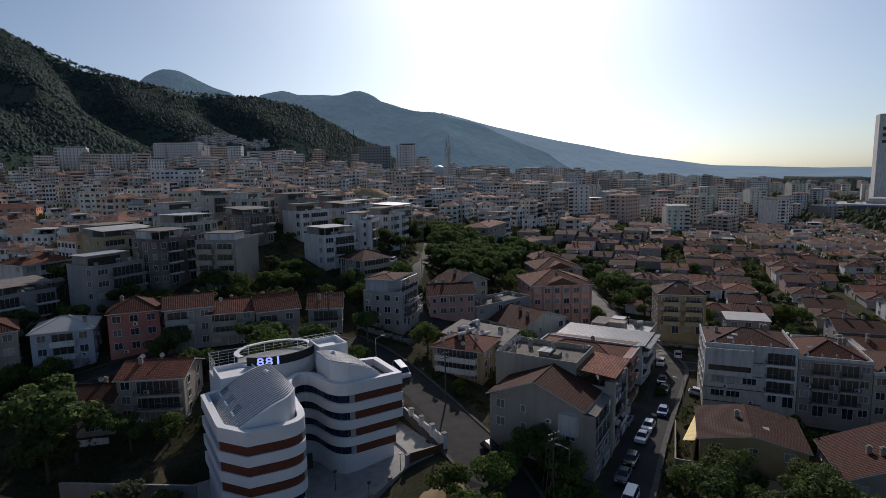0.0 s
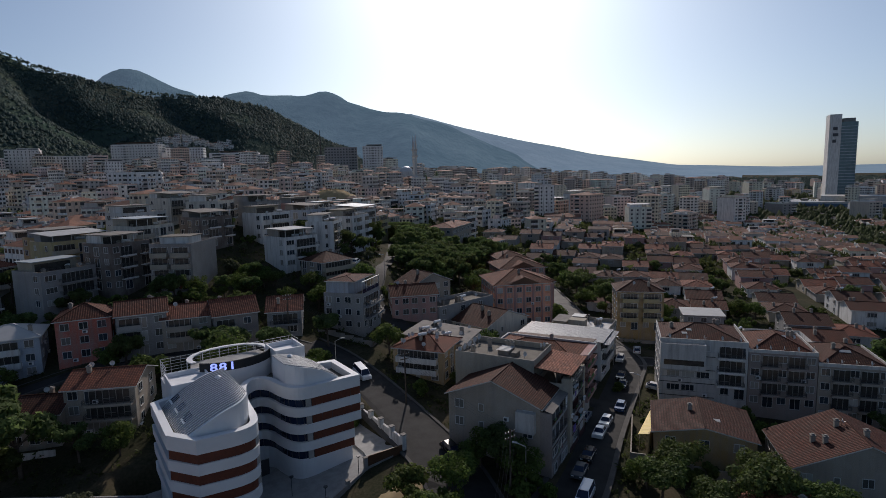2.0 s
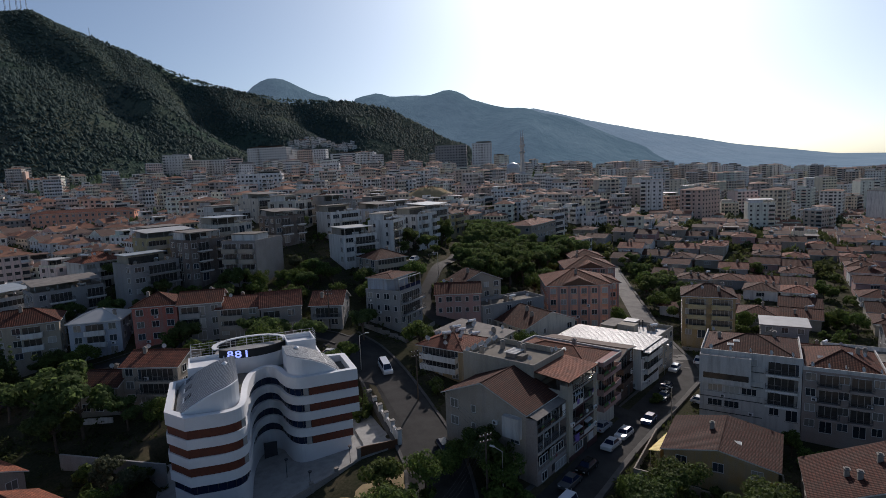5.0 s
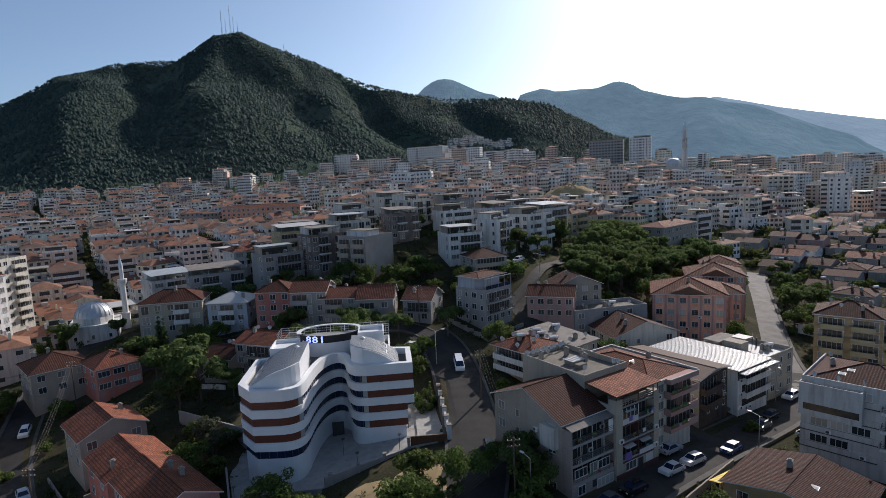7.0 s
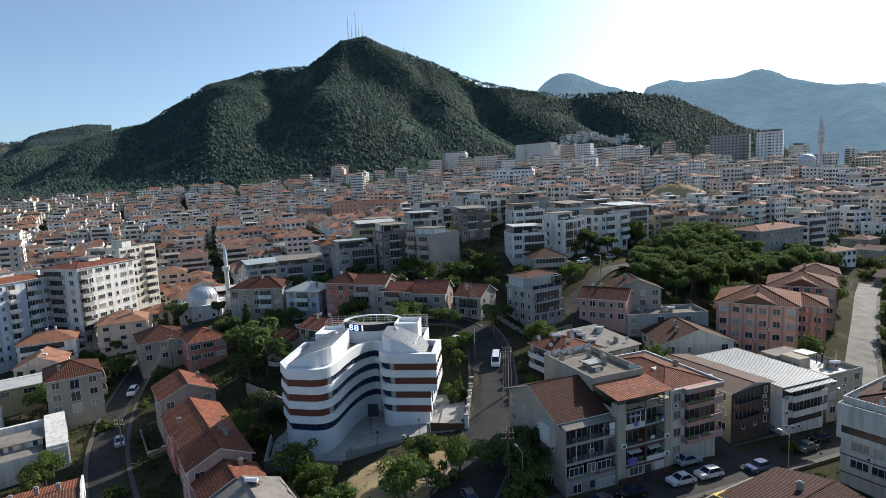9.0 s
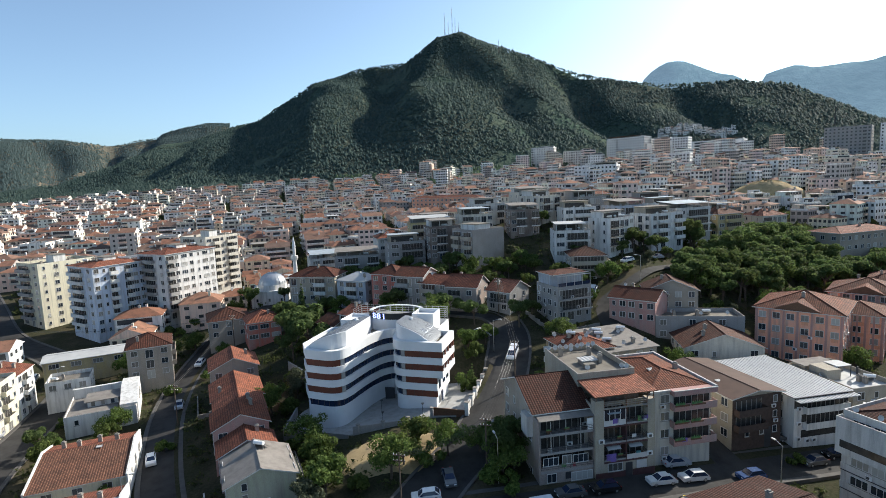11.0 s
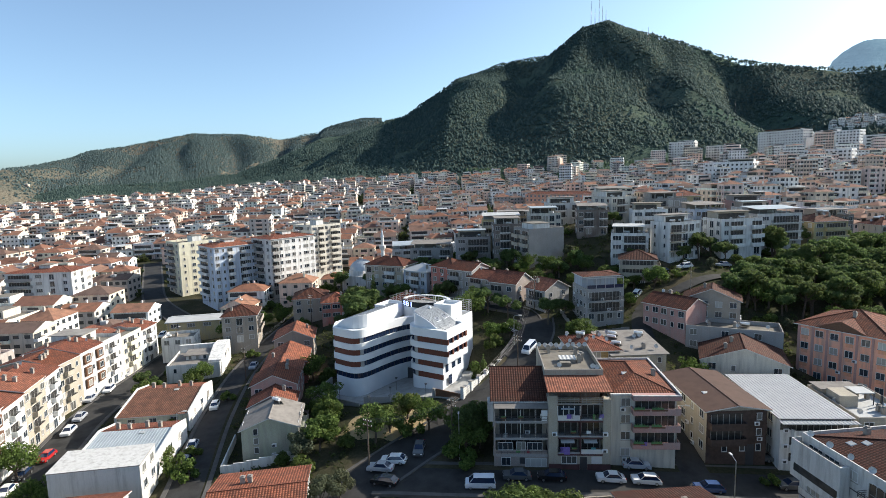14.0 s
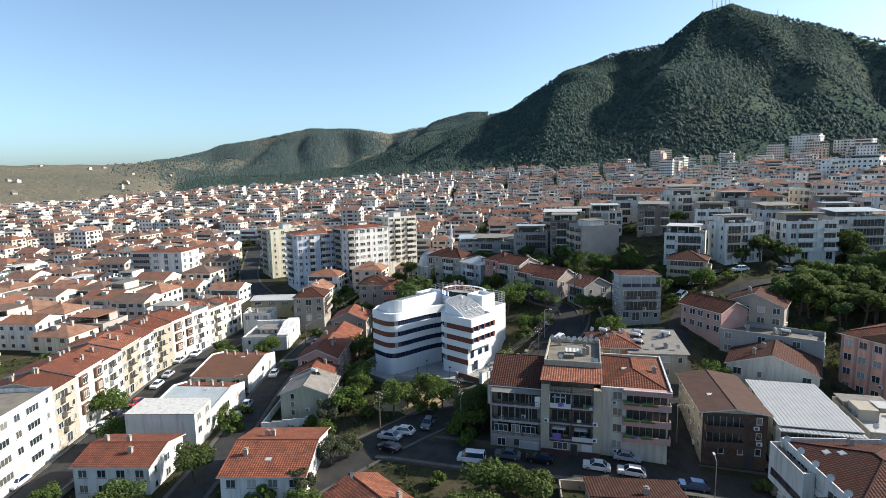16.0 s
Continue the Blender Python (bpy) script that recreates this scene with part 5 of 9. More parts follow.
def ribbon_band(root, w, d, top, z0, fh):
    """Pale panel courses with thin dark joints on the west half, a row of windows in each, and a parapet round the roof."""
    for f in range(4):
        s = Shape()
        s.box(-w / 2 - 0.03, -d / 2 - 0.14, z0 + f * fh - 0.08, w * 0.14, -d / 2, z0 + f * fh + 0.08, 0)
        s.put("floor_joint", [DARKSTEEL], root)
        s = Shape()
        s.box(-w / 2 - 0.02, -d / 2 - 0.12, z0 + f * fh + 0.08, w * 0.14, -d / 2, z0 + f * fh + 1.0, 0)
        s.put("panel", [PAINT["chalk"]], root)
        for k in range(3 if f % 2 else 2):
            place("window", WIN["b"], root, side_pose("S", w, d, -w * 0.34 + k * 2.7, z0 + f * fh + 1.05))
    beam(root, "corner_bay", -w / 2 - 0.02, -d / 2 - 1.5, z0 + 2 * fh + 0.2, w * 0.02, -d / 2 - 0.16, top - 0.75, PAINT["chalk"], "projecting balcony bay with off-white panels")
    beam(root, "bay_window_band", -w * 0.46, -d / 2 - 1.54, z0 + 2 * fh + 1.15, w * 0.0, -d / 2 - 1.5, z0 + 2 * fh + 2.2, GLAZESHADE)
    beam(root, "bay_terrace", -w / 2 + 0.1, -d / 2 - 1.38, top - 0.75, w * 0.0, -d / 2 - 0.16, top - 0.7, SCREED)
    for x0, y0, x1, y1 in ((-w / 2 - 0.02, -d / 2 - 1.52, w * 0.02, -d / 2 - 1.38), (-w / 2 - 0.02, -d / 2 - 1.38, -w / 2 + 0.1, -d / 2 - 0.16), (0, -d / 2 - 1.38, w * 0.02, -d / 2 - 0.16)):
        beam(root, "bay_parapet", x0, y0, top - 0.75, x1, y1, top - 0.1, PAINT["chalk"])
    parapet(root, w, d, top, z0, fh)


def parapet(root, w, d, top, z0, fh):
    s = Shape()
    for x0, y0, x1, y1 in ((-w / 2, -d / 2 - 0.02, w / 2, -d / 2 + 0.16), (-w / 2 - 0.02, -d / 2 + 0.16, -w / 2 + 0.16, d / 2), (w / 2 - 0.16, -d / 2 + 0.16, w / 2 + 0.02, d / 2)):
        s.box(x0, y0, top - 0.1, x1, y1, top + 0.55, 0)
    s.put("parapet", [PAINT["chalk"]], root)
    for k in range(5):
        place("satellite_dish", DISHM, root, pose(-w * 0.4 + w * 0.2 * k, -d / 2 - 0.1, top + 0.2, 0, 0, 53 + 15 * (k % 3)))


x, y = front(PR, RR, 0, 15.7, 14)
house(x, y, RR, 15.7, 14, 12.6, "chalk", "hip", TILE_DARK, "off-white flats with dark window bands and brown hipped roof", floors=4, fh=2.75, pitch=0.3, over=-0.3, chimneys=3, dishes=1, lights=2,
      wins={"S": (6, "....wd"), "W": (4, "w"), "E": (3, "w")}, balc=[("S", [(0.66, 0.96)], "rail", PAINT["white"], 1.2)], extra=ribbon_band, name="apartment_house", category="apartment house")
for s0, ww, ev, col in ((15.8, 11.5, 11.4, "taupe"), (27.4, 11.5, 9.6, "beige")):
    x, y = front(PR, RR, s0, ww, 14)
    house(x, y, RR, ww, 14, ev, col, "hip", TILE_BROWN, "pale rendered flats with brown hipped roof and dishes along the eaves", floors=4, fh=2.7, pitch=0.40, over=-0.2, chimneys=2, dishes=2, lights=2, extra=parapet,
          wins={"S": (5, "wdwdw"), "W": (3, "w"), "E": (4, "wn")}, balc=[("S", [(0.18, 0.46), (0.56, 0.84)], "rail", PAINT[col], 1.2)], name="apartment_house", category="apartment house")
house(48.5, -25.5, -55, 14.5, 12, 5.0, "ochre", "gable", TILE_DARK, "low ochre house under a wide brown sheet roof", pitch=0.2, ridge_along="d", chimneys=1, lights=1, floors=1, wins={"S": (3, "w"), "W": (2, "w")})
house(57.9, -43.3, -50, 19, 12, 3.4, "beige", "gable", TILE_DARK, "low house with wide brown tiled roof and chimneys", pitch=0.44, ridge_along="d", chimneys=4, dishes=1, floors=1, wins={"S": (5, "wn"), "W": (3, "w")})
house(33, -43, -12, 14, 9, 3.2, "white", "gable", TILE_RED, "low white house with red tiled roof near the pines", pitch=0.38, chimneys=2, floors=1)
house(20, -45.5, -8, 15, 9, 3.4, "white", "gable", TILE_RED, "low white house with long red tiled roof", pitch=0.36, chimneys=2, dishes=1, floors=1, ridge_along="w")

# ---- west of the striped building: low houses between two streets ----
RW = 40.0
house(-26.8, -61.2, RW, 12.7, 11.2, 2.5, "white", "gable", TILE_RED, "white house with bright red tiled roof and two chimneys", pitch=0.24, chimneys=3, floors=2)
house(-35.5, -51.0, RW, 13.5, 7.0, 4.6, "chalk", "mono", PAINT["chalk"], "off-white rendered block with flat pale roof", pitch=0.03, over=0.1, chimneys=0, floors=2, wins={"S": (2, "."), "E": (2, "w"), "W": (2, "w")})
house(-4.7, -45.9, 40.6, 13.0, 16.0, 3.7, "white", "gable", TILE_RED, "white house with broad red tiled roof and chimney", pitch=0.22, chimneys=3, lights=1, floors=1)
house(-22.0, -27.3, 40, 9.8, 9.6, 5.0, "green", "gable", FIBRE, "pale green house with grey sheet roof and water tanks", pitch=0.38, ridge_along="d", chimneys=0, tanks=1, floors=3, wins={"S": (2, "n."), "E": (3, "dwd"), "W": (2, "w")},
      balc=[("E", [(0.1, 0.9)], "rail", PAINT["green"], 1.2)])
def low_house(cx, cy, rot, w, d, eave, label, wall, near, far, gap):
    """A one-storey house whose ridge lies toward the back, with end walls that stand above the roof and chimneys along the ridge."""
    base = min(g(cx + dx, cy + dy) for dx in (-8, 8) for dy in (-8, 8)) - 0.6
    root = thing("house", pose(cx, cy, base, 0, 0, rot), label, "house")
    RECTS.append((cx, cy, rot, w, d))
    top, yr, rise = eave - base, d * 0.16, d * 0.095
    s = Shape()
    s.box(-w / 2, -d / 2, 0, w / 2, d / 2, top, 0)
    s.put("wall", [wall], root)
    q = Shape()
    q.slope([(-w / 2, -d / 2 - 0.5, top + 0.02), (w / 2, -d / 2 - 0.5, top + 0.02), (w / 2, yr, top + rise), (-w / 2, yr, top + rise)], 0)
    q.slope([(w / 2, d / 2 + 0.3, top + 0.3), (-w / 2, d / 2 + 0.3, top + 0.3), (-w / 2, yr, top + rise), (w / 2, yr, top + rise)], 1)
    q.face([(-w / 2, -d / 2 - 0.5, top - 0.1), (w / 2, -d / 2 - 0.5, top - 0.1), (w / 2, -d / 2 - 0.5, top + 0.02), (-w / 2, -d / 2 - 0.5, top + 0.02)], 2)
    q.face([(-w / 2, d / 2, top - 0.1), (w / 2, d / 2, top - 0.1), (w / 2, -d / 2 - 0.5, top - 0.1), (-w / 2, -d / 2 - 0.5, top - 0.1)], 2)
    q.put("roof", [near, far, PVC], root, weld=True)
    for x0, x1 in ((-w / 2 - 0.28, -w / 2), (w / 2, w / 2 + 0.28)):
        e = Shape()
        prof = [(-d / 2 - 0.45, 0), (d / 2 + 0.3, 0), (d / 2 + 0.3, top + 0.6), (yr, top + rise + 0.35), (-d / 2 - 0.45, top + 0.3)]
        for (ya, za), (yb, zb) in zip(prof, prof[1:] + prof[:1]):
            e.face([(x0, ya, za), (x0, yb, zb), (x1, yb, zb), (x1, ya, za)][::-1], 0)
        e.face([(x1, ya, za) for ya, za in prof], 0)
        e.face([(x0, ya, za) for ya, za in prof][::-1], 0)
        e.put("end_wall", [PAINT["white"]], root, weld=True)
    if gap:
        for k in range(int(w / gap)):
            x = -w / 2 + gap * (k + 0.5)
            r = Shape()
            r.tube((x, -d / 2 - 0.5, top + 0.03), (x, yr - 0.1, top + rise - 0.01), 0.07, 0.07, 5)
            r.put("sheet_rib", [near], root)
    for k, fx in enumerate((-0.3, -0.12, 0.1, 0.3)):
        place("chimney", CHIM, root, pose(fx * w, yr + (0.9 if k % 2 else 1.6), top + rise - 0.6))
    place("skylight", SKYL, root, pose(w * 0.12, yr - 1.3, top + rise - 0.05, 8))
    for k in range(3):
        place("window", WIN["w"], root, side_pose("S", w, d, (k - 1) * w * 0.3, top - 2.0))
        place("window", WIN["w" if k else "n"], root, side_pose("E", w + 0.56, d, (k - 1) * d * 0.28, top - 1.7))
    return root


low_house(-43.7, -41.9, 37, 13.2, 17.0, 1.2, "white house with grey-blue ribbed sheet roof and red back slope", PAINT["white"], GREYROOF, TILE_RED, 0.55)
low_house(-57.6, -25.7, 38, 14.0, 17.0, 1.3, "cream house with brown tiled roof and white end walls", PAINT["butter"], TILE_WORN, TILE_RED, 0)
for s0, lat, w, d, ev, col, tl in [(10.2, 4.4, 8.8, 6.2, 5.0, "pink", TILE_RED), (16.5, 4.0, 9.0, 7.6, 6.9, "pink", TILE_RUST), (24.2, 4.4, 8.6, 7.4, 6.6, "pink", TILE_RED), (33.5, 4.6, 9.6, 10.5, 5.8, "red", TILE_RED), (48.0, 5.0, 10.0, 10.0, 7.4, "beige", TILE_RED)]:
    cx, cy = -23.0 + 0.766 * lat - 0.643 * (s0 + d / 2), -34.5 + 0.643 * lat + 0.766 * (s0 + d / 2)
    house(cx, cy, 40, w, d, ev, col, "gable", tl, "narrow %s terraced house with tiled roof" % {"red": "brick-red", "pink": "dusty pink", "beige": "beige"}[col], pitch=0.46, ridge_along="d", chimneys=1, floors=2, group="terraced houses", wins={"S": (3, "wn"), "W": (2, "w"), "E": (2, "w")})
def sheet_terraces(root, w, d, top, z0, fh):
    """Grey sheet roofs round a raised room, and a tall white wing along the lane."""
    deck = top - 0.55
    for x0, x1, y0, y1, h in ((-w * 0.48, w * 0.22, -d * 0.48, -d * 0.16, 0.5), (-w * 0.48, -w * 0.24, -d * 0.14, d * 0.3, 0.55)):
        s = Shape()
        s.slope([(x0, y0, deck + 0.15), (x1, y0, deck + 0.15), (x1, y1, deck + h), (x0, y1, deck + h)], 0)
        s.face([(x0, y1, deck), (x0, y1, deck + h), (x1, y1, deck + h), (x1, y1, deck)], 0)
        s.put("sheet_roof", [FIBRE], root)
    beam(root, "raised_room", -w * 0.22, -d * 0.14, deck, w * 0.22, d * 0.2, deck + 1.7, PAINT["white"])
    beam(root, "room_roof", -w * 0.26, -d * 0.18, deck + 1.7, w * 0.25, d * 0.24, deck + 1.85, FIBRE)
    for k in range(3):
        place("window", WIN["n"], root, pose(-w * 0.14 + k * w * 0.14, -d * 0.14, deck + 0.45))
    e = Shape()
    prof = [(-d * 0.42, 0), (d * 0.5, 0), (d * 0.5, top + 2.3), (d * 0.12, top + 2.6), (-d * 0.42, top + 0.6)]
    x0, x1 = w * 0.26, w / 2 + 0.25
    for (ya, za), (yb, zb) in zip(prof, prof[1:] + prof[:1]):
        e.face([(x0, ya, za), (x0, yb, zb), (x1, yb, zb), (x1, ya, za)][::-1], 0)
    e.face([(x1, ya, za) for ya, za in prof], 0)
    e.face([(x0, ya, za) for ya, za in prof][::-1], 0)
    e.put("wing", [PAINT["white"]], root, weld=True)
    for k in range(3):
        place("window", WIN["n"], root, side_pose("E", w + 0.5, d, -d * 0.05 + k * 2.2, top - 0.2))
    beam(root, "back_wall", -w / 2, d * 0.44, deck, w * 0.26, d * 0.5, top + 1.7, PAINT["white"])


house(-80, -1.5, 42, 13.5, 15, 0.6, "white", "flat", None, "low white house with grey sheet roofs and a raised room", chimneys=1, floors=1, extra=sheet_terraces, wins={"S": (3, "n.n")})
# ---- western gardens ----
house(-84, 17, 42, 10, 11, 8.6, "beige", "hip", TILE_BROWN, "beige two-storey house with brown hipped roof", floors=3, pitch=0.45, chimneys=1, wins={"S": (3, "wdw"), "E": (3, "b"), "W": (2, "w")},
      balc=[("E", [(0.1, 0.9)], "solid", PAINT["beige"], 1.0)])
house(-79, 42, 40, 11, 12, 9.4, "beige", "hip", TILE_BROWN, "beige house with brown hipped roof", floors=2, pitch=0.45, chimneys=1)
house(-66, 40, 42, 9, 10, 9.6, "red", "hip", TILE_RED, "brick-red house with glazed upper veranda", floors=2, pitch=0.47, chimneys=1, wins={"S": (3, "b"), "E": (3, "w"), "W": (2, "w")})
house(-38.4, 33.6, -27, 7.4, 8.0, 11.2, "beige", "gable", TILE_BROWN, "beige house wing with weathered tiled roof", floors=2, pitch=0.42, chimneys=1, dishes=1, wins={"S": (3, "w"), "W": (2, "w")})
house(-29.4, 31.6, -27, 10.4, 9.0, 14.2, "beige", "gable", TILE_RED, "beige three-storey house with red roof and balconies", floors=3, pitch=0.36, chimneys=1, dishes=2, wins={"S": (4, "wdwn"), "W": (2, "w"), "E": (2, "w")}, balc=[("S", [(0.3, 0.98)], "rail", PAINT["beige"], 1.4)])
house(-58.5, 61, 5, 15, 10, 18.8, "cream", "hip", TILE_BROWN, "cream semi-detached house with brown tiled roof", floors=3, pitch=0.47, chimneys=1, wins={"S": (5, "dwwdw"), "E": (2, "w"), "W": (2, "w")}, balc=[("S", [(0.55, 0.8)], "solid", PAINT["white"], 1.0)])
house(-43, 58, -8, 10, 9, 18.2, "paleblue", "hip", METALROOF, "pale blue house with white dormered metal roof", floors=3, pitch=0.40, chimneys=1, wins={"S": (3, "w"), "E": (2, "w"), "W": (2, "w")}, balc=[("S", [(0.3, 0.7)], "solid", PAINT["white"], 0.9)])
house(-31.0, 55.5, -10, 9, 9, 20.6, "red", "hip", TILE_BROWN, "dark red house with weathered tiled roof", floors=3, pitch=0.47, chimneys=1)
house(-21.9, 50.5, -9, 8.6, 9, 21.0, "grey", "gable", TILE_RUST, "grey rendered house with red gabled roof", floors=3, pitch=0.42, chimneys=1, dishes=1, wins={"S": (3, "wdw"), "W": (2, "w"), "E": (2, "w")}, balc=[("S", [(0.02, 0.5)], "solid", PAINT["grey"], 1.0)])
house(-14.0, 48.4, -14, 8.8, 9, 19.4, "beige", "gable", TILE_RED, "beige house with weathered red gabled roof", floors=3, pitch=0.40, chimneys=1, dishes=1, wins={"S": (3, "wdw"), "W": (2, "w"), "E": (2, "w")}, balc=[("S", [(0.1, 0.6)], "solid", PAINT["beige"], 1.0)])
house(-5.9, 45.2, -8, 8.4, 8.6, 19.3, "taupe", "gable", TILE_RED, "taupe house with bright red tiled roof and white windows", floors=2, fh=2.9, pitch=0.56, chimneys=1, wins={"S": (2, "dw"), "W": (2, "w"), "E": (2, "w")}, balc=[("S", [(0.02, 0.5)], "solid", PAINT["beige"], 1.0)])
house(5.0, 44.6, -24, 7.0, 9, 18.4, "grey", "gable", TILE_RED, "grey house with red tiled roof and wide balcony", floors=2, fh=2.9, pitch=0.5, chimneys=1, balc=[("S", [(0.1, 0.95)], "rail", PAINT["grey"], 1.2)])

# ---- flats up the slope ----
house(-8.9, 74.2, 52, 12.6, 10, 31.4, "bare", "flat", None, "tall flats with a blank grey gable wall and stacked balconies", floors=4, chimneys=0, wins={"S": (3, "."), "W": (4, "dwdw"), "N": (3, "w")},
      balc=[("W", [(0.05, 0.45), (0.55, 0.95)], "solid", PAINT["cream"], 1.2)], name="apartment_house", category="apartment house", extra=lambda root, w, d, top, z0, fh: house_box(root, -1, 0, 6, 7, top - 0.5, 2.2))


def terrace_top(kind, cover, second):
    """What stands on a flat roof: a set-back room, a light roof on posts, a rail along the front."""
    def build(root, w, d, top, z0, fh):
        deck = top - 0.55
        if kind in ("pent", "both"):
            x0, x1, y0, y1 = -w * 0.42, w * 0.36, -d * 0.08, d * 0.44
            s = Shape()
            s.box(x0, y0, deck, x1, y1, deck + 2.7, 0)
            s.put("penthouse", [second], root)
            s = Shape()
            s.box(x0 + 0.5, y0 - 0.06, deck + 0.2, x1 - 1.4, y0, deck + 2.2, 0)
            s.put("terrace_glazing", [GLAZESHADE], root)
            s = Shape()
            s.box(x0 - 0.5, (-d * 0.5 if kind == "both" else y0 - 0.8), deck + 2.7, x1 + 0.5, y1 + 0.3, deck + 2.86, 0)
            s.put("roof_slab", [cover], root)
        if kind == "canopy":
            s = Shape()
            a, b = (-w * 0.5, -d * 0.48, deck + 2.3), (w * 0.5, -d * 0.48, deck + 2.3)
            c, e = (w * 0.5, d * 0.45, deck + 2.9), (-w * 0.5, d * 0.45, deck + 2.9)
            s.slope([a, b, c, e], 0)
            s.face([(p[0], p[1], p[2] - 0.1) for p in (e, c, b, a)], 0)
            s.put("canopy", [cover], root)
            s = Shape()
            s.box(-w * 0.45, d * 0.1, deck, w * 0.2, d * 0.4, deck + 2.4, 0)
            s.put("roof_room", [second], root)
        if kind in ("both", "canopy"):
            for k in range(4):
                s = Shape()
                x = -w * 0.46 + w * 0.92 * k / 3 if kind == "canopy" else -w * 0.44 + w * 0.82 * k / 3
                s.box(x - 0.06, -d * 0.47, deck, x + 0.06, -d * 0.47 + 0.12, deck + (2.3 if kind == "canopy" else 2.7), 0)
                s.put("post", [PVC], root)
        s = Shape()
        for z in (0.6, 0.85, 1.1):
            s.box(-w / 2 + 0.05, -d / 2 + 0.06, top + z - 0.3, w / 2 - 0.05, -d / 2 + 0.1, top + z - 0.26, 0)
        s.put("terrace_rail", [DARKSTEEL], root)
    return build


SLOPE = [(-22.5, 80.0, 30, 10, 10, 32.0, "brown", "both", FIBRE, 4, "rail"), (-35, 78, 30, 12, 10, 27.4, "grey", "pent", GREYROOF, 3, "rail"), (-31, 93, 28, 14, 9, 32.3, "yellow", "canopy", METALROOF, 3, "solid"),
         (-54, 81, 25, 15, 10, 22.4, "grey", "canopy", FIBRE, 3, "rail"), (-70, 88, 36, 12, 11, 20.5, "chalk", "canopy", GREYROOF, 3, "solid"), (-15, 95, 28, 11, 11, 34.6, "ivory", "both", GREYROOF, 3, "solid"),
         (1.6, 96.8, 22, 10, 10, 33.4, "brown", "canopy", FIBRE, 3, "rail"), (19.0, 77.2, 13, 10.5, 10, 26.4, "white", "both", METALROOF, 3, "rail"), (31.2, 81.9, 52, 11.5, 8, 30.6, "white", "pent", FIBRE, 4, "rail"),
         (45.4, 95.2, 40, 13.5, 9, 32.2, "white", "pent", SCREED, 4, "solid"), (55.0, 109.5, 36, 14.5, 10, 32.2, "chalk", "canopy", GREYROOF, 4, "rail"), (72, 141, 40, 12, 10, 31.6, "brown", "both", FIBRE, 3, "rail"),
         (6.4, 110.6, 52, 11, 10, 39.6, "ivory", "pent", FIBRE, 3, "rail"), (20.0, 99.5, 20, 11, 9, 34.6, "white", "pent", SCREED, 3, "solid"), (22, 116, 34, 12, 11, 37.8, "bare", "both", FIBRE, 3, "rail"),
         (35.5, 108, 38, 11, 10, 35.4, "paleblue", "canopy", FIBRE, 3, "rail"), (69, 124, 38, 12, 10, 31.0, "yellow", "hip", None, 3, "solid"), (90, 150, 34, 12, 10, 28.0, "ivory", "hip", None, 3, "solid"),
         (-33, 108, 26, 13, 10, 31.0, "ochre", "both", FIBRE, 3, "rail"), (-50, 104, 34, 12, 10, 26.0, "chalk", "hip", None, 3, "solid"), (0, 131, 31, 13, 11, 39.6, "ivory", "canopy", FIBRE, 3, "rail"),
         (24, 140, 37, 12, 10, 38.6, "yellow", "hip", None, 2, "solid"), (47, 143, 29, 13, 10, 36.5, "pink", "pent", SCREED, 3, "solid"), (50, 126, 33, 11, 9, 34.6, "white", "pent", GREYROOF, 3, "rail"), (-14, 112, 30, 12, 10, 36.5, "chalk", "pent", FIBRE, 3, "rail")]
for k, (cx, cy, rot, w, d, ev, col, top_kind, cover, fl, rail) in enumerate(SLOPE):
    ev = max(ev, g(cx, cy) + fl * 2.6)
    flat = top_kind != "hip"
    house(cx, cy, rot, w, d, ev, col, "flat" if flat else "hip", TILE_RED if k % 2 else TILE_BROWN, "%s rendered flats on the slope with %s" % ({"bare": "grey", "chalk": "off-white"}.get(col, col), {"hip": "tiled roof", "both": "canopied penthouse", "pent": "set-back penthouse", "canopy": "canopied roof terrace"}[top_kind]),
          floors=fl, chimneys=2 + k % 3, tanks=1 + k % 3, dishes=2 + k % 4, wins={"S": ((4, "wd.d"), (3, "bdw"), (5, "wnddw"))[k % 3], "W": ((3, "wdw"), (3, "..w"), (2, "n"))[k % 3], "E": ((3, "w"), (2, "."), (3, "nw."))[k % 3]},
          balc=[("S", (([(0.2, 0.55), (0.72, 1.0)]), ([(0.3, 0.98)]), ([(0.0, 0.4)]))[k % 3], rail, PAINT[("white", col, "cream")[k % 3]], 1.2)], name="apartment_house", category="apartment house", group="hillside flats",
          extra=terrace_top(top_kind, cover, PAINT[("white", "cream", "grey", "beige")[k % 4]]) if flat else None)

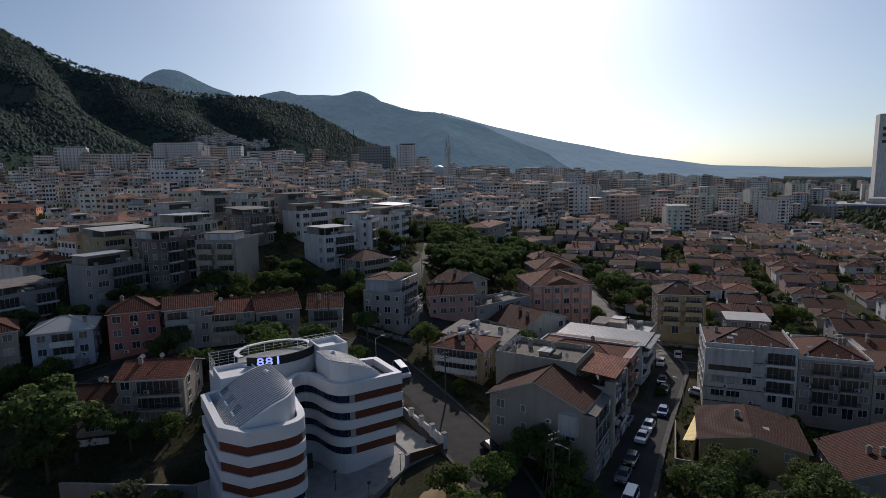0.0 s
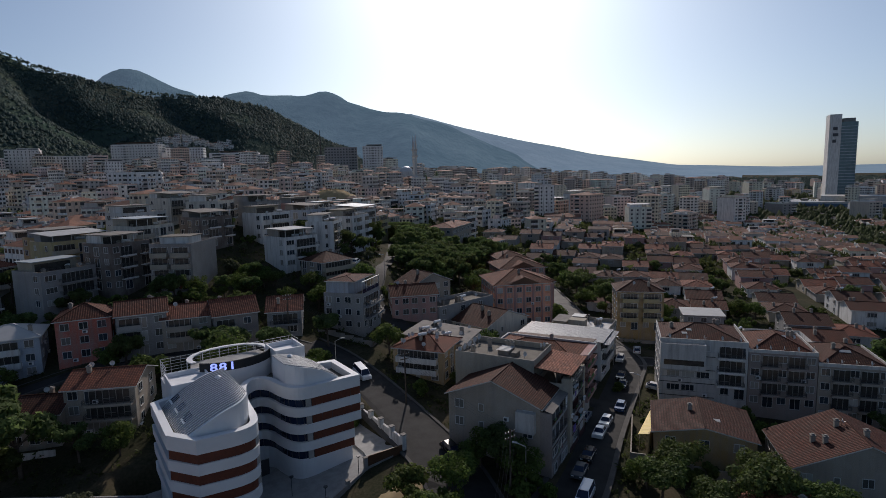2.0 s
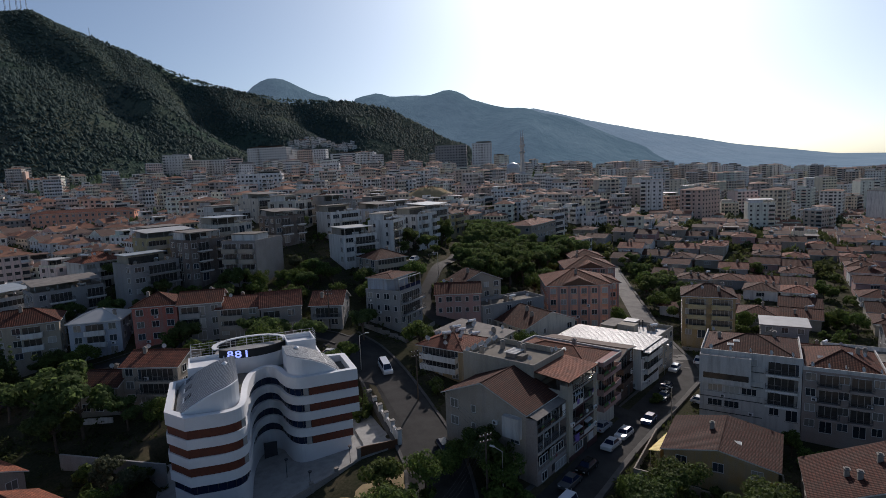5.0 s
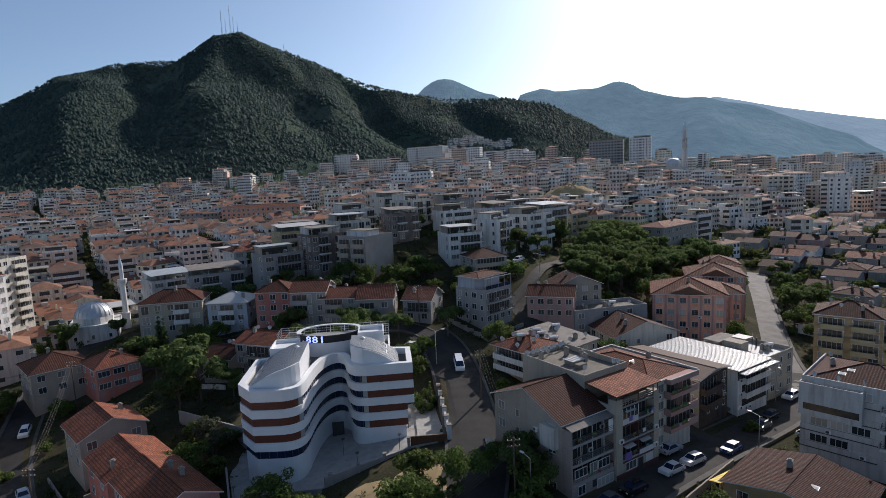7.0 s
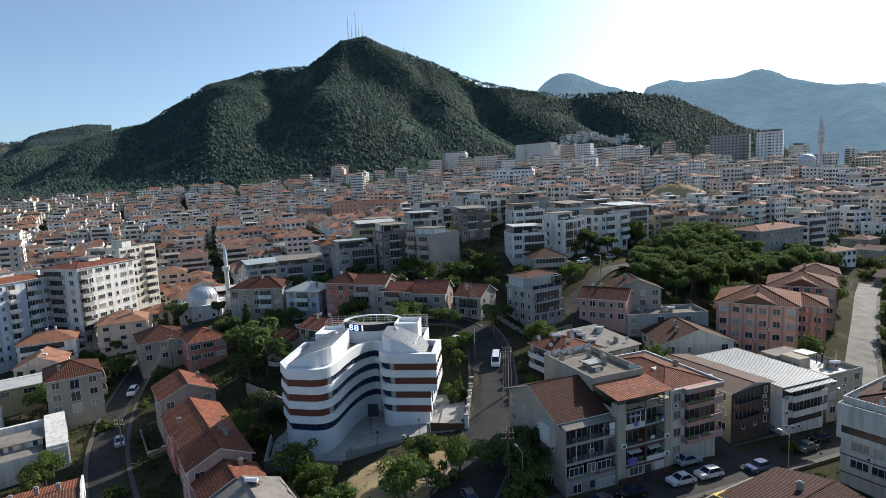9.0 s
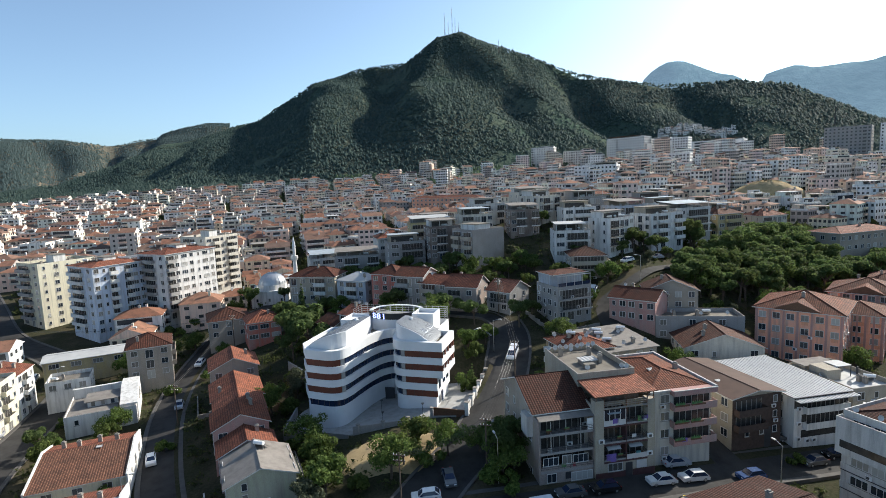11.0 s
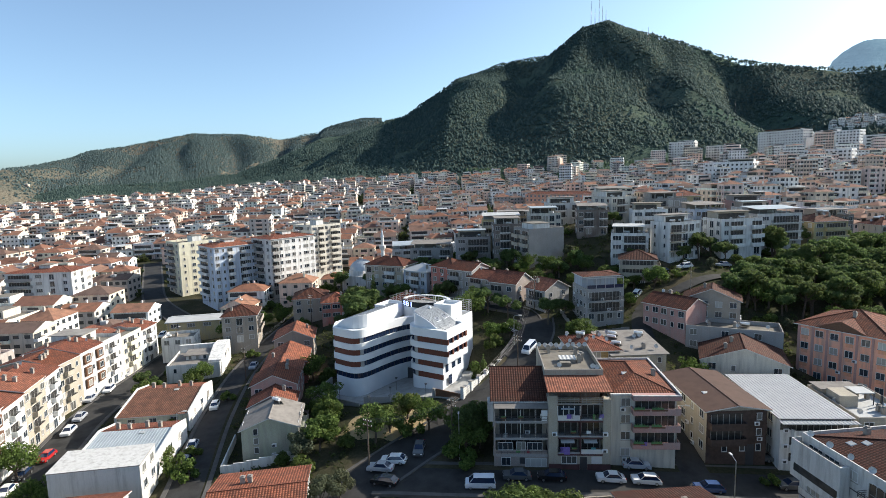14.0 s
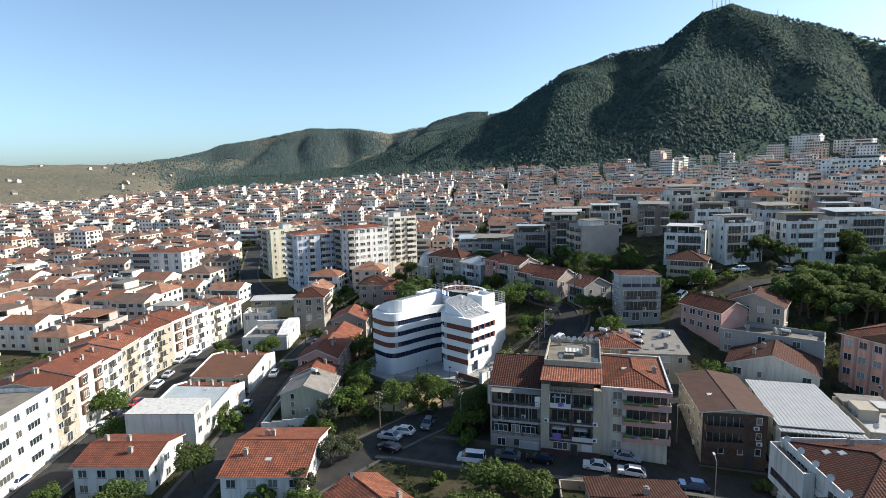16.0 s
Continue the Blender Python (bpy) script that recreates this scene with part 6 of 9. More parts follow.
# ---- tall flats to the north-west ----
for (cx, cy, rot, w, d, ev, col, rim, kind, cols, bal, lab) in [
        (-116.3, 66, 80, 20.6, 14, 26.0, "brightgrey", "grey", "hip", "dwbwnbw", [(0.0, 0.17)], "eight-storey white flats with grey balcony bands"),
        (-131, 50, 75, 17, 15, 24.0, "skyblue", "white", "hip", "wnd.dbw", [(0.30, 0.44), (0.62, 0.72)], "eight-storey pale blue flats with white balconies"),
        (-160, 56, 77, 19, 14, 24.0, "butter", "grey", "flat", "nwnwn", [], "eight-storey butter-yellow flats with rows of small windows"),
        (-128, 98, 78, 16, 15, 28.0, "ivory", "ivory", "flat", "bdwdb", [(0.2, 0.42), (0.62, 0.9)], "tall ivory flats with bay windows"),
        (-186, 10, 35, 24, 14, 16.5, "white", "grey", "hip", "wdbdw", [(0.02, 0.4)], "six-storey white flats beside the road"),
        (-146, 112, 60, 18, 14, 22.0, "grey", "white", "flat", "wbnbw", [(0.2, 0.48), (0.72, 1.0)], "grey flats among low roofs")]:
    house(cx, cy, rot, w, d, ev, col, kind, TILE_RED, lab, floors=8 if ev > 20 else 6, fh=2.75, pitch=0.2, chimneys=3, tanks=1,
          wins={"S": (len(cols), cols), "W": (3, "bdw"), "E": (3, "wdb")}, balc=[("S", bal, "solid", PAINT[rim], 1.3), ("W", [(0.08, 0.62)], "solid", PAINT[rim], 1.3)],
          name="apartment_block", category="apartment block", group="tall flats", extra=lambda root, w, d, top, z0, fh: house_box(root, 0, 0, 4, 5, top - 0.5, 2.8))

# ---- terrace of flats along the western street ----
def bays(root, w, d, top, z0, fh):
    """Brown timber-clad window bays stacked up the front."""
    for f in range(1, 4):
        for x in (-w * 0.27, w * 0.27):
            beam(root, "window_bay", x - 1.2, -d / 2 - 0.55, z0 + f * fh + 0.1, x + 1.2, -d / 2, z0 + f * fh + 2.3, BROWNWOOD)
            place("window", WIN["w"], root, side_pose("S", w, d + 1.1, x, z0 + f * fh + 0.6))


def roof_terrace(root, w, d, top, z0, fh):
    beam(root, "penthouse", -w * 0.46, -d * 0.1, top - 0.55, w * 0.3, d * 0.46, top + 2.0, PAINT["white"])
    beam(root, "terrace_door", -w * 0.2, -d * 0.1 - 0.05, top - 0.45, w * 0.0, -d * 0.1, top + 1.5, GLAZESHADE)
    beam(root, "roof_slab", -w * 0.5, -d * 0.14, top + 2.0, w * 0.34, d * 0.5, top + 2.15, CONC)


def back_roof(root, w, d, top, z0, fh):
    """A tiled roof over the rear half, behind a front parapet."""
    s = Shape()
    s.slope([(-w / 2, -d * 0.2, top - 0.4), (w / 2, -d * 0.2, top - 0.4), (w / 2, d * 0.5, top + 1.5), (-w / 2, d * 0.5, top + 1.5)], 0)
    s.face([(-w / 2, d * 0.5, top - 0.5), (w / 2, d * 0.5, top - 0.5), (w / 2, d * 0.5, top + 1.5), (-w / 2, d * 0.5, top + 1.5)][::-1], 1)
    for x in (-w / 2, w / 2):
        s.face([(x, -d * 0.2, top - 0.4), (x, d * 0.5, top - 0.5), (x, d * 0.5, top + 1.5)], 1)
    s.put("roof", [TILE_RED, PAINT["white"]], root, weld=True)


s0 = 0.0
PW, RWS = (-39.4, -77.7), 134.5
for k, (w, d, ev, col, tl, rf) in enumerate([(16, 14, 9.4, "white", None, "flat"), (7, 14, 8.8, "cream", TILE_RUST, "gable"), (10, 14, 9.2, "white", TILE_RED, "gable"), (8, 14, 8.6, "white", TILE_RED, "gable"), (9, 15, 9.0, "cream", TILE_RED, "gable"),
                                             (7.4, 14, 8.6, "white", TILE_RED, "gable"), (8.5, 14, 8.4, "cream", TILE_RUST, "gable"), (9.2, 14, 8.6, "white", TILE_RED, "gable"), (8, 14, 8.6, "white", None, "flat"), (10.2, 14, 7.4, "butter", None, "flat"), (8.5, 12, 6.6, "white", TILE_RED, "gable")]):
    if k == 6:
        PW, RWS, s0 = (-81.5, -36.5), 121.0, 0.0
    x, y = front(PW, RWS, s0, w, d)
    s0 += w + 0.05
    house(x, y, RWS, w, d, ev, col, rf, tl or TILE_RED, ["white modern flats with grey panelled front", "cream flats with red tiled roof", "white flats with orange-brown window bays"][min(k, 2)] if k < 3 else "%s terraced flats with %s" % ({"butter": "pale yellow"}.get(col, col), "red tiled roof" if tl else "flat roof terrace"),
          floors=4, fh=3.05, pitch=0.24, chimneys=3, over=0.3, dishes=1, wins={"S": (3 if k > 5 or k == 1 else 4, "swsn" if k == 0 else ".n." if k in (2, 7) else "wdnw"), **({"W": (3, "w")} if k == 0 else {"E": (3, "w")} if k == 10 else {})},
          balc=[] if k in (0, 2, 7) else [("S", [(0.28, 0.62)], "solid", PAINT[col], 1.0)], extra={2: bays, 7: bays, 8: roof_terrace, 9: back_roof}.get(k), name="apartment_house", category="apartment house", group="western terrace")


# ---- mosque with a lead dome and a minaret ----
def mosque():
    cx, cy = -90.5, 84.0
    z = g(cx, cy) - 0.3
    root = thing("mosque", pose(cx, cy, z, 0, 0, 20), "white mosque with grey lead dome and slim minaret", "mosque")
    s = Shape()
    s.box(-6.5, -6.5, 0, 6.5, 6.5, 6.2, 0)
    s.prism([(5.4 * math.cos(k * math.pi / 4 + 0.39), 5.4 * math.sin(k * math.pi / 4 + 0.39)) for k in range(8)], 6.2, 8.0, 0)
    s.put("wall", [PAINT["white"]], root)
    s = Shape()
    n, m = 24, 8
    for i in range(m):
        for j in range(n):
            p = []
            for ii, jj in ((i, j), (i, j + 1), (i + 1, j + 1), (i + 1, j)):
                a, b = ii * math.pi / 2 / m, jj * 2 * math.pi / n
                p.append((5.0 * math.cos(a) * math.cos(b), 5.0 * math.cos(a) * math.sin(b), 8.0 + 4.2 * math.sin(a)))
            s.face(p[:3] if i == m - 1 else p, 0)
    s.put("dome", [LEAD], root, smooth=True)
    s = Shape()
    for k in range(24):
        b = k * math.pi / 12
        for i in range(6):
            a0, a1 = i * math.pi / 13, (i + 1) * math.pi / 13
            s.tube((5.05 * math.cos(a0) * math.cos(b), 5.05 * math.cos(a0) * math.sin(b), 8 + 4.25 * math.sin(a0)), (5.05 * math.cos(a1) * math.cos(b), 5.05 * math.cos(a1) * math.sin(b), 8 + 4.25 * math.sin(a1)), 0.06, n=4, caps=False)
    s.put("dome_ribs", [LEAD], root)
    s = Shape()
    mx, my = 8.0, 4.0
    s.box(mx - 1.1, my - 1.1, 0, mx + 1.1, my + 1.1, 7, 0)
    s.tube((mx, my, 7), (mx, my, 15.5), 0.85, 0.75, 12)
    s.tube((mx, my, 15.5), (mx, my, 16.6), 0.8, 1.35, 12)
    s.tube((mx, my, 16.6), (mx, my, 17.5), 1.35, 1.35, 12)
    s.tube((mx, my, 17.5), (mx, my, 21), 0.62, 0.58, 12)
    s.tube((mx, my, 21), (mx, my, 25.0), 0.72, 0.04, 12, 1)
    s.put("minaret", [PAINT["white"], LEAD], root)
    for side in "SEW":
        facade(root, 13, 13, 1.5, 1, 3, side, 3, "n")


mosque()


# ---- garden suburb east of the flats: brown roofs in rows ----
house(97.5, 21.5, -45, 12, 11, 13.4, "ochre", "hip", TILE_BROWN, "ochre flats with rounded balconies and brown roof", floors=4, pitch=0.41, chimneys=3, dishes=3, wins={"S": (4, "wdwd"), "W": (3, "w"), "E": (3, "w")}, balc=[("S", [(0.1, 0.45), (0.55, 0.9)], "solid", PAINT["yellow"], 1.2)], name="apartment_house", category="apartment house")
house(110, 9.5, -50, 10, 7, 6.5, "grey", "mono", METALROOF, "low shed with pale metal roof", floors=1, pitch=0.06, chimneys=0, name="shed", category="shed")
house(96.5, -16, -52, 12, 10, 8.0, "white", "flat", None, "white terraced house with roof terrace", floors=3, chimneys=1, tanks=1)
house(101, -47, -52, 12, 10, 5.8, "cream", "gable", TILE_BROWN, "cream house with brown gable roof", floors=2, chimneys=1)
ER = random.Random(3)
for i in range(-4, 21):
    for j in range(-13, 13):
        u, v = i * 12.6 + (i // 2) * 7.0, j * 10.4
        c, s = math.cos(radians(36)), math.sin(radians(36))
        x, y = 104 + c * u - s * v, 0 + s * u + c * v
        a, r = math.degrees(math.atan2(x - 15, y + 90)), math.hypot(x - 15, y + 90)
        if not (x > 100 and 28 < a < 92 and r < 300) or (x < 150 and y > (x - 46) * 0.75 + 40):
            continue
        rp = np.array(ROADPTS)
        if not free(x, y, 5.6) or np.min(np.hypot(rp[:, 0] - x, rp[:, 1] - y) - rp[:, 2]) < 5.6:
            continue
        two = ER.random() < 0.25
        house(x, y, -54 + ER.uniform(-2, 2), ER.uniform(9.2, 10.2), ER.uniform(10.6, 12.0), g(x, y) + (5.0 if two else 3.0), ER.choice(["white", "cream", "beige", "grey", "pink"]), "gable" if ER.random() < 0.7 else "hip", TILE_BROWN if ER.random() < 0.75 else TILE_RED,
              "low suburban house with brown tiled roof", floors=2 if two else 1, pitch=ER.uniform(0.24, 0.32), over=0.6, chimneys=2, tanks=ER.choice([0, 0, 1]), group="garden suburb houses", wins={"S": (1, "b"), "W": (2, "w")})


# ---- yellow sheet awning along the street side of the low ochre house ----
def awning():
    a, b = Vector((39.0, -20.4)), Vector((50.0, -15.5))
    d = (b - a).normalized()
    n = Vector((d.y, -d.x))
    rot = math.degrees(math.atan2(d.y, d.x))
    L = (b - a).length
    root = thing("awning", pose(a.x, a.y, 0, 0, 0, rot), "faded yellow corrugated awning over a street wall", "awning")
    z = g(44.5, -18)
    cnt = 44
    s = Shape()
    for k in range(cnt):
        x0, x1 = L * k / cnt, L * (k + 1) / cnt
        up = 0.05 * (k % 2)
        s.face([(x0, 0, 3.75 + up), (x1, 0, 3.80 - up), (x1, -1.7, 4.15 - up), (x0, -1.7, 4.10 + up)][::-1], 0)
        s.face([(x0, 0, 3.70 + up), (x1, 0, 3.75 - up), (x1, -1.7, 4.10 - up), (x0, -1.7, 4.05 + up)], 0)
    s.put("sheet", [YELLOW], root)
    s = Shape()
    s.box(0, -1.75, z - 1.5, L, -1.5, 4.1, 0)
    s.put("wall", [PAINT["yellow"]], root)
    for k in range(5):
        s = Shape()
        s.tube((L * (k + 0.2) / 5, -0.15, z - 0.5), (L * (k + 0.2) / 5, -0.15, 3.75), 0.05, n=6)
        s.put("post", [STEEL], root)


awning()

house(-108, 20, 42, 20, 9, 3.6, "yellow", "gable", METALROOF, "low workshop with white sheet roof and yellow walls", floors=1, pitch=0.16, chimneys=0, name="workshop", category="workshop", wins={"S": (4, "b"), "W": (2, "w"), "E": (2, "w")})
house(-96, 4, 42, 9, 8, 3.4, "white", "flat", None, "small white flat-roofed house with parapet", floors=1, chimneys=1, tanks=1)


# ---- the white building with rust-coloured bands ----
def outline():
    """Plan of the facade from the back of the west side round the front to the back of the east side, rounded where it curves."""
    west = [Vector((-23.6, 9.2)), Vector((-26.8, 8.0)), Vector((-26.9, -3.8)), Vector((-24.4, -7.4))]
    curve = smooth_line([(-24.4, -7.4), (-19.6, -7.9), (-17.5, -6.9), (-16.7, -4.6), (-16.3, -0.8), (-15.7, 3.2), (-14.6, 6.6), (-13.0, 8.1), (-11.7, 6.9), (-11.2, 4.2), (-10.6, 2.0), (-9.4, 0.5), (-7.6, 0.05)], 0.55)
    east = [Vector((-0.1, 0.0)), Vector((-0.1, 8.8)), Vector((-3.8, 9.6))]
    return [v.to_2d() for v in west[:-1]] + [v.to_2d() for v in curve] + east


def inset(line, k):
    """The same line moved inwards by k metres."""
    out = []
    for i, p in enumerate(line):
        a, b = line[max(i - 1, 0)], line[min(i + 1, len(line) - 1)]
        n1 = (p - a).normalized() if i else (b - p).normalized()
        n2 = (b - p).normalized() if i < len(line) - 1 else n1
        l1, l2 = Vector((-n1.y, n1.x)), Vector((-n2.y, n2.x))
        h = (l1 + l2).normalized()
        out.append(p + h * (k / max(0.5, h.dot(l1))))
    return out


def strip(s, outer, inner, z0, z1, mi=0):
    """A band with thickness between two lines."""
    for i in range(len(outer) - 1):
        a, b, c, d = outer[i], outer[i + 1], inner[i + 1], inner[i]
        s.face([(a.x, a.y, z0), (b.x, b.y, z0), (b.x, b.y, z1), (a.x, a.y, z1)], mi)
        s.face([(c.x, c.y, z0), (d.x, d.y, z0), (d.x, d.y, z1), (c.x, c.y, z1)], mi)
        s.face([(a.x, a.y, z1), (b.x, b.y, z1), (c.x, c.y, z1), (d.x, d.y, z1)], mi)
        s.face([(d.x, d.y, z0), (c.x, c.y, z0), (b.x, b.y, z0), (a.x, a.y, z0)], mi)


def vault(s, x_hi, x_lo, y0, y1, z_hi, z_lo, front_pts, mi=0, rib=1):
    """A metal roof that is steep on one side and curves down to the other, with standing seams across."""
    n = 16
    prof = []
    for i in range(n + 1):
        t = i / n
        x = x_hi + (x_lo - x_hi) * t
        z = z_lo + (z_hi - z_lo) * math.cos(t * math.pi / 2) ** 0.85
        prof.append((x, z))
    ys = [y0 + (y1 - y0) * k / 14 for k in range(15)]

    def front_y(x, y):
        f = front_pts(x)
        return f + (y1 - f) * (y - y0) / (y1 - y0)

    for (xa, za), (xb, zb) in zip(prof, prof[1:]):
        for ya, yb in zip(ys, ys[1:]):
            q = [(xa, front_y(xa, ya), za), (xb, front_y(xb, ya), zb), (xb, front_y(xb, yb), zb), (xa, front_y(xa, yb), za)]
            s.face(q if x_hi < x_lo else q[::-1], mi)
        f = [(xa, front_y(xa, y0), 15.6), (xb, front_y(xb, y0), 15.6), (xb, front_y(xb, y0), zb), (xa, front_y(xa, y0), za)]
        s.face(f if x_hi < x_lo else f[::-1], 0)
        s.face([(xb, y1, 15.6), (xa, y1, 15.6), (xa, y1, za), (xb, y1, zb)], 0)
    xh = prof[0][0]
    s.face([(xh, front_y(xh, y0), 15.6), (xh, y1, 15.6), (xh, y1, z_hi), (xh, front_y(xh, y0), z_hi)], 0)
    ribs = Shape()
    for k in range(1, 23):
        y = y0 + (y1 - y0) * k / 23
        for (xa, za), (xb, zb) in zip(prof, prof[1:]):
            ya, yb = front_y(xa, y), front_y(xb, y)
            ribs.face([(xa, ya - 0.08, za + 0.13), (xb, yb - 0.08, zb + 0.13), (xb, yb + 0.08, zb + 0.13), (xa, ya + 0.08, za + 0.13)])
            ribs.face([(xa, ya - 0.08, za - 0.02), (xb, yb - 0.08, zb - 0.02), (xb, yb - 0.08, zb + 0.13), (xa, ya - 0.08, za + 0.13)])
            ribs.face([(xa, ya + 0.08, za + 0.13), (xb, yb + 0.08, zb + 0.13), (xb, yb + 0.08, zb - 0.02), (xa, ya + 0.08, za - 0.02)])
    return ribs, prof


def striped_building():
    root = thing("office_building", pose(0, 0, 0), "curved white building with rust-red bands and dark glass", "office building")
    line = outline()
    band_in = inset(line, 0.45)
    deep = inset(line, 0.9)
    # the two lower storeys stand back on the street side
    shy = [Vector((min(v.x, -1.3), v.y)) for v in line]
    for zt, zb in ((17.1, 15.35), (14.1, 12.8), (11.55, 10.25), (9.0, 7.7)):
        s = Shape()
        own = line if zb > 10 else shy
        strip(s, own, inset(own, 0.9 if zb > 10.5 or zb < 10 else 2.2), zb, zt)
        s.put("white_band", [WHITE], root)
    # bands between: rust panels on the straight fronts, a pale pier, dark glass in the curve
    for zt, zb in ((15.35, 14.1), (12.8, 11.55), (10.25, 9.0), (7.7, 6.4)):
        own = line if zb > 10.5 else shy
        gl = Shape()
        strip(gl, inset(own, 0.45), inset(own, 0.6), zb, zt)
        gl.put("glass_band", [BANDGLASS], root)
        for a, b in ((-27.7, -17.45), (-7.8, 0.05)):
            if zb < 7 and a < -20:
                continue
            run = []
            for v, w in zip(own, own[1:]):
                if a <= v.x <= b and a <= w.x <= b and v.y < 1 and w.y < 1 and w.x > v.x:
                    run += [v, w] if not run else [w]
            m = inset(run, 0.22)
            s = Shape()
            strip(s, m, inset(run, 0.5), zb, zt)
            panel = s.put("rust_band", [RUST], root)
            seams = Shape()
            for v, w in zip(m, m[1:]):
                cnt = max(1, int((w - v).length / 1.5))
                for k in range(1, cnt):
                    c = v.lerp(w, k / cnt)
                    e = (w - v).normalized() * 0.02
                    nn = Vector((e.y, -e.x)).normalized() * 0.012
                    seams.face([(c.x - e.x + nn.x, c.y - e.y + nn.y, zb), (c.x + e.x + nn.x, c.y + e.y + nn.y, zb), (c.x + e.x + nn.x, c.y + e.y + nn.y, zt), (c.x - e.x + nn.x, c.y - e.y + nn.y, zt)])
            if seams.f:
                seams.put("panel_joints", [DARKSTEEL], panel)
            # the pale pier beside the panel
            e = (run[-1] - run[-2]).normalized() if a < -20 else (run[0] - run[1]).normalized()
            c = run[-1] + e * 0.08 if a < -20 else run[0] + e * 0.08
            nn = Vector((e.y, -e.x)) if a < -20 else Vector((-e.y, e.x))
            q = [c - nn * 0.24, c + e * 0.75 - nn * 0.24, c + e * 0.75 - nn * 0.44, c - nn * 0.44]
            s = Shape()
            s.prism([(v.x, v.y) for v in (q if a < -20 else [q[1], q[0], q[3], q[2]])], zb, zt, 0)
            s.put("pale_pier", [PAVING], root)
        # mullions in the glass
        mu = Shape()
        mu.box(-0.03, -0.03, 0, 0.03, 0.03, zt - zb)
        bar = mu.mesh("mullion", [DARKSTEEL])
        posts = inset(own, 0.42)
        for i in range(0, len(line) - 1):
            p, q = posts[i], posts[i + 1]
            ln = (q - p).length
            if ln > 1.2 or i % 2 == 0:
                for j in range(max(1, int(ln / 1.6))):
                    w = p.lerp(q, j / max(1, int(ln / 1.6)))
                    place("mullion", bar, root, pose(w.x, w.y, zb))
    # street side: rust piers between the windows above, small windows and a door in the wall below
    for zt, zb in ((15.35, 14.1), (12.8, 11.55)):
        for y0, y1 in ((0.3, 0.9), (2.5, 2.9), (4.6, 5.0), (6.7, 7.1), (8.1, 8.7)):
            s = Shape()
            s.box(-0.42, y0, zb + 0.002, -0.2, y1, zt - 0.002, 0)
            s.put("rust_pier", [RUST], root)
    for y, z, ww, hh in ((1.6, 7.9, 1.0, 1.5), (4.4, 8.1, 1.3, 1.1), (6.9, 8.1, 1.3, 1.1), (2.9, 4.9, 1.1, 1.9)):
        s = Shape()
        s.box(-1.30, y - ww / 2 - 0.07, z - 0.07, -1.24, y + ww / 2 + 0.07, z + hh + 0.07, 0)
        s.box(-1.24, y - ww / 2, z, -1.22, y + ww / 2, z + hh, 1)
        s.put("side_window", [DARKSTEEL, BANDGLASS], root)
    s = Shape()
    strip(s, [Vector((-1.31, 0.25)), Vector((-1.31, 8.8))], [Vector((-1.9, 0.25)), Vector((-1.9, 8.8))], 6.4, 10.25)
    s.put("side_wall", [WHITE], root)
    # ground floor set back under the bands, and the body in two tiers
    s = Shape()
    strip(s, inset(shy, 0.35), inset(shy, 0.8), -1.5, 6.4)
    s.put("base_wall", [WHITE], root)
    back = [Vector((-3.9, 17.4)), Vector((-23.7, 17.4))]
    for own, z0, z1 in ((shy, -1.5, 10.3), (line, 10.3, 16.0)):
        s = Shape()
        s.prism([(v.x, v.y) for v in inset(own, 0.85) + back], z0, z1, 0, 1)
        s.put("body", [WHITE, SCREED], root)
    s = Shape()
    for x0, y0, x1, y1 in ((-24.0, 17.4, -3.6, 17.7), (-24.0, 9.8, -23.7, 17.4), (-3.9, 10.4, -3.6, 17.4)):
        s.box(x0, y0, -1.5, x1, y1, 17.1, 0)
    s.put("back_wall", [WHITE], root)
    # two vaulted roofs
    s = Shape()

    def left_front(x):
        return -6.4 + 0.06 * max(0, -21.5 - x) ** 2 + 2.8 * max(0.0, (x + 19.8) / 2.5) ** 2

    ribs, prof = vault(s, -17.5, -25.6, -6.4, 7.4, 19.9, 16.3, left_front, 1)
    v = s.put("vault_roof", [WHITE, SEAM], root)
    ribs.put("seam_ribs", [SEAMRIB], v)
    for k, t in enumerate((-2.2, 1.6, 5.2)):
        q = Shape()
        x0, z0 = prof[12]
        x1, z1 = prof[14]
        q.face([(x0, t, z0 + 0.12), (x1, t, z1 + 0.12), (x1, t + 1.7, z1 + 0.12), (x0, t + 1.7, z0 + 0.12)][::-1], 0)
        q.face([(x0 + 0.12, t - 0.12, z0 + 0.09), (x1 - 0.12, t - 0.12, z1 + 0.06), (x1 - 0.12, t + 1.82, z1 + 0.06), (x0 + 0.12, t + 1.82, z0 + 0.09)][::-1], 1)
        q.put("skylight", [BANDGLASS, SEAM], v)
    s = Shape()

    def right_front(x):
        return 1.0 + 1.8 * max(0.0, (-7.8 - x) / 2.2) ** 2

    ribs, prof = vault(s, -10.2, -2.3, 1.0, 8.6, 19.9, 16.4, right_front, 1)
    v = s.put("vault_roof", [WHITE, SEAM], root)
    ribs.put("seam_ribs", [SEAMRIB], v)
    for t in (3.0, 6.2):
        q = Shape()
        x0, z0 = prof[10]
        x1, z1 = prof[12]
        q.face([(x0, t, z0 + 0.12), (x1, t, z1 + 0.12), (x1, t + 1.7, z1 + 0.12), (x0, t + 1.7, z0 + 0.12)], 0)
        q.face([(x0 - 0.12, t - 0.12, z0 + 0.09), (x1 + 0.12, t - 0.12, z1 + 0.06), (x1 + 0.12, t + 1.82, z1 + 0.06), (x0 - 0.12, t + 1.82, z0 + 0.09)], 1)
        q.put("skylight", [BANDGLASS, SEAM], v)
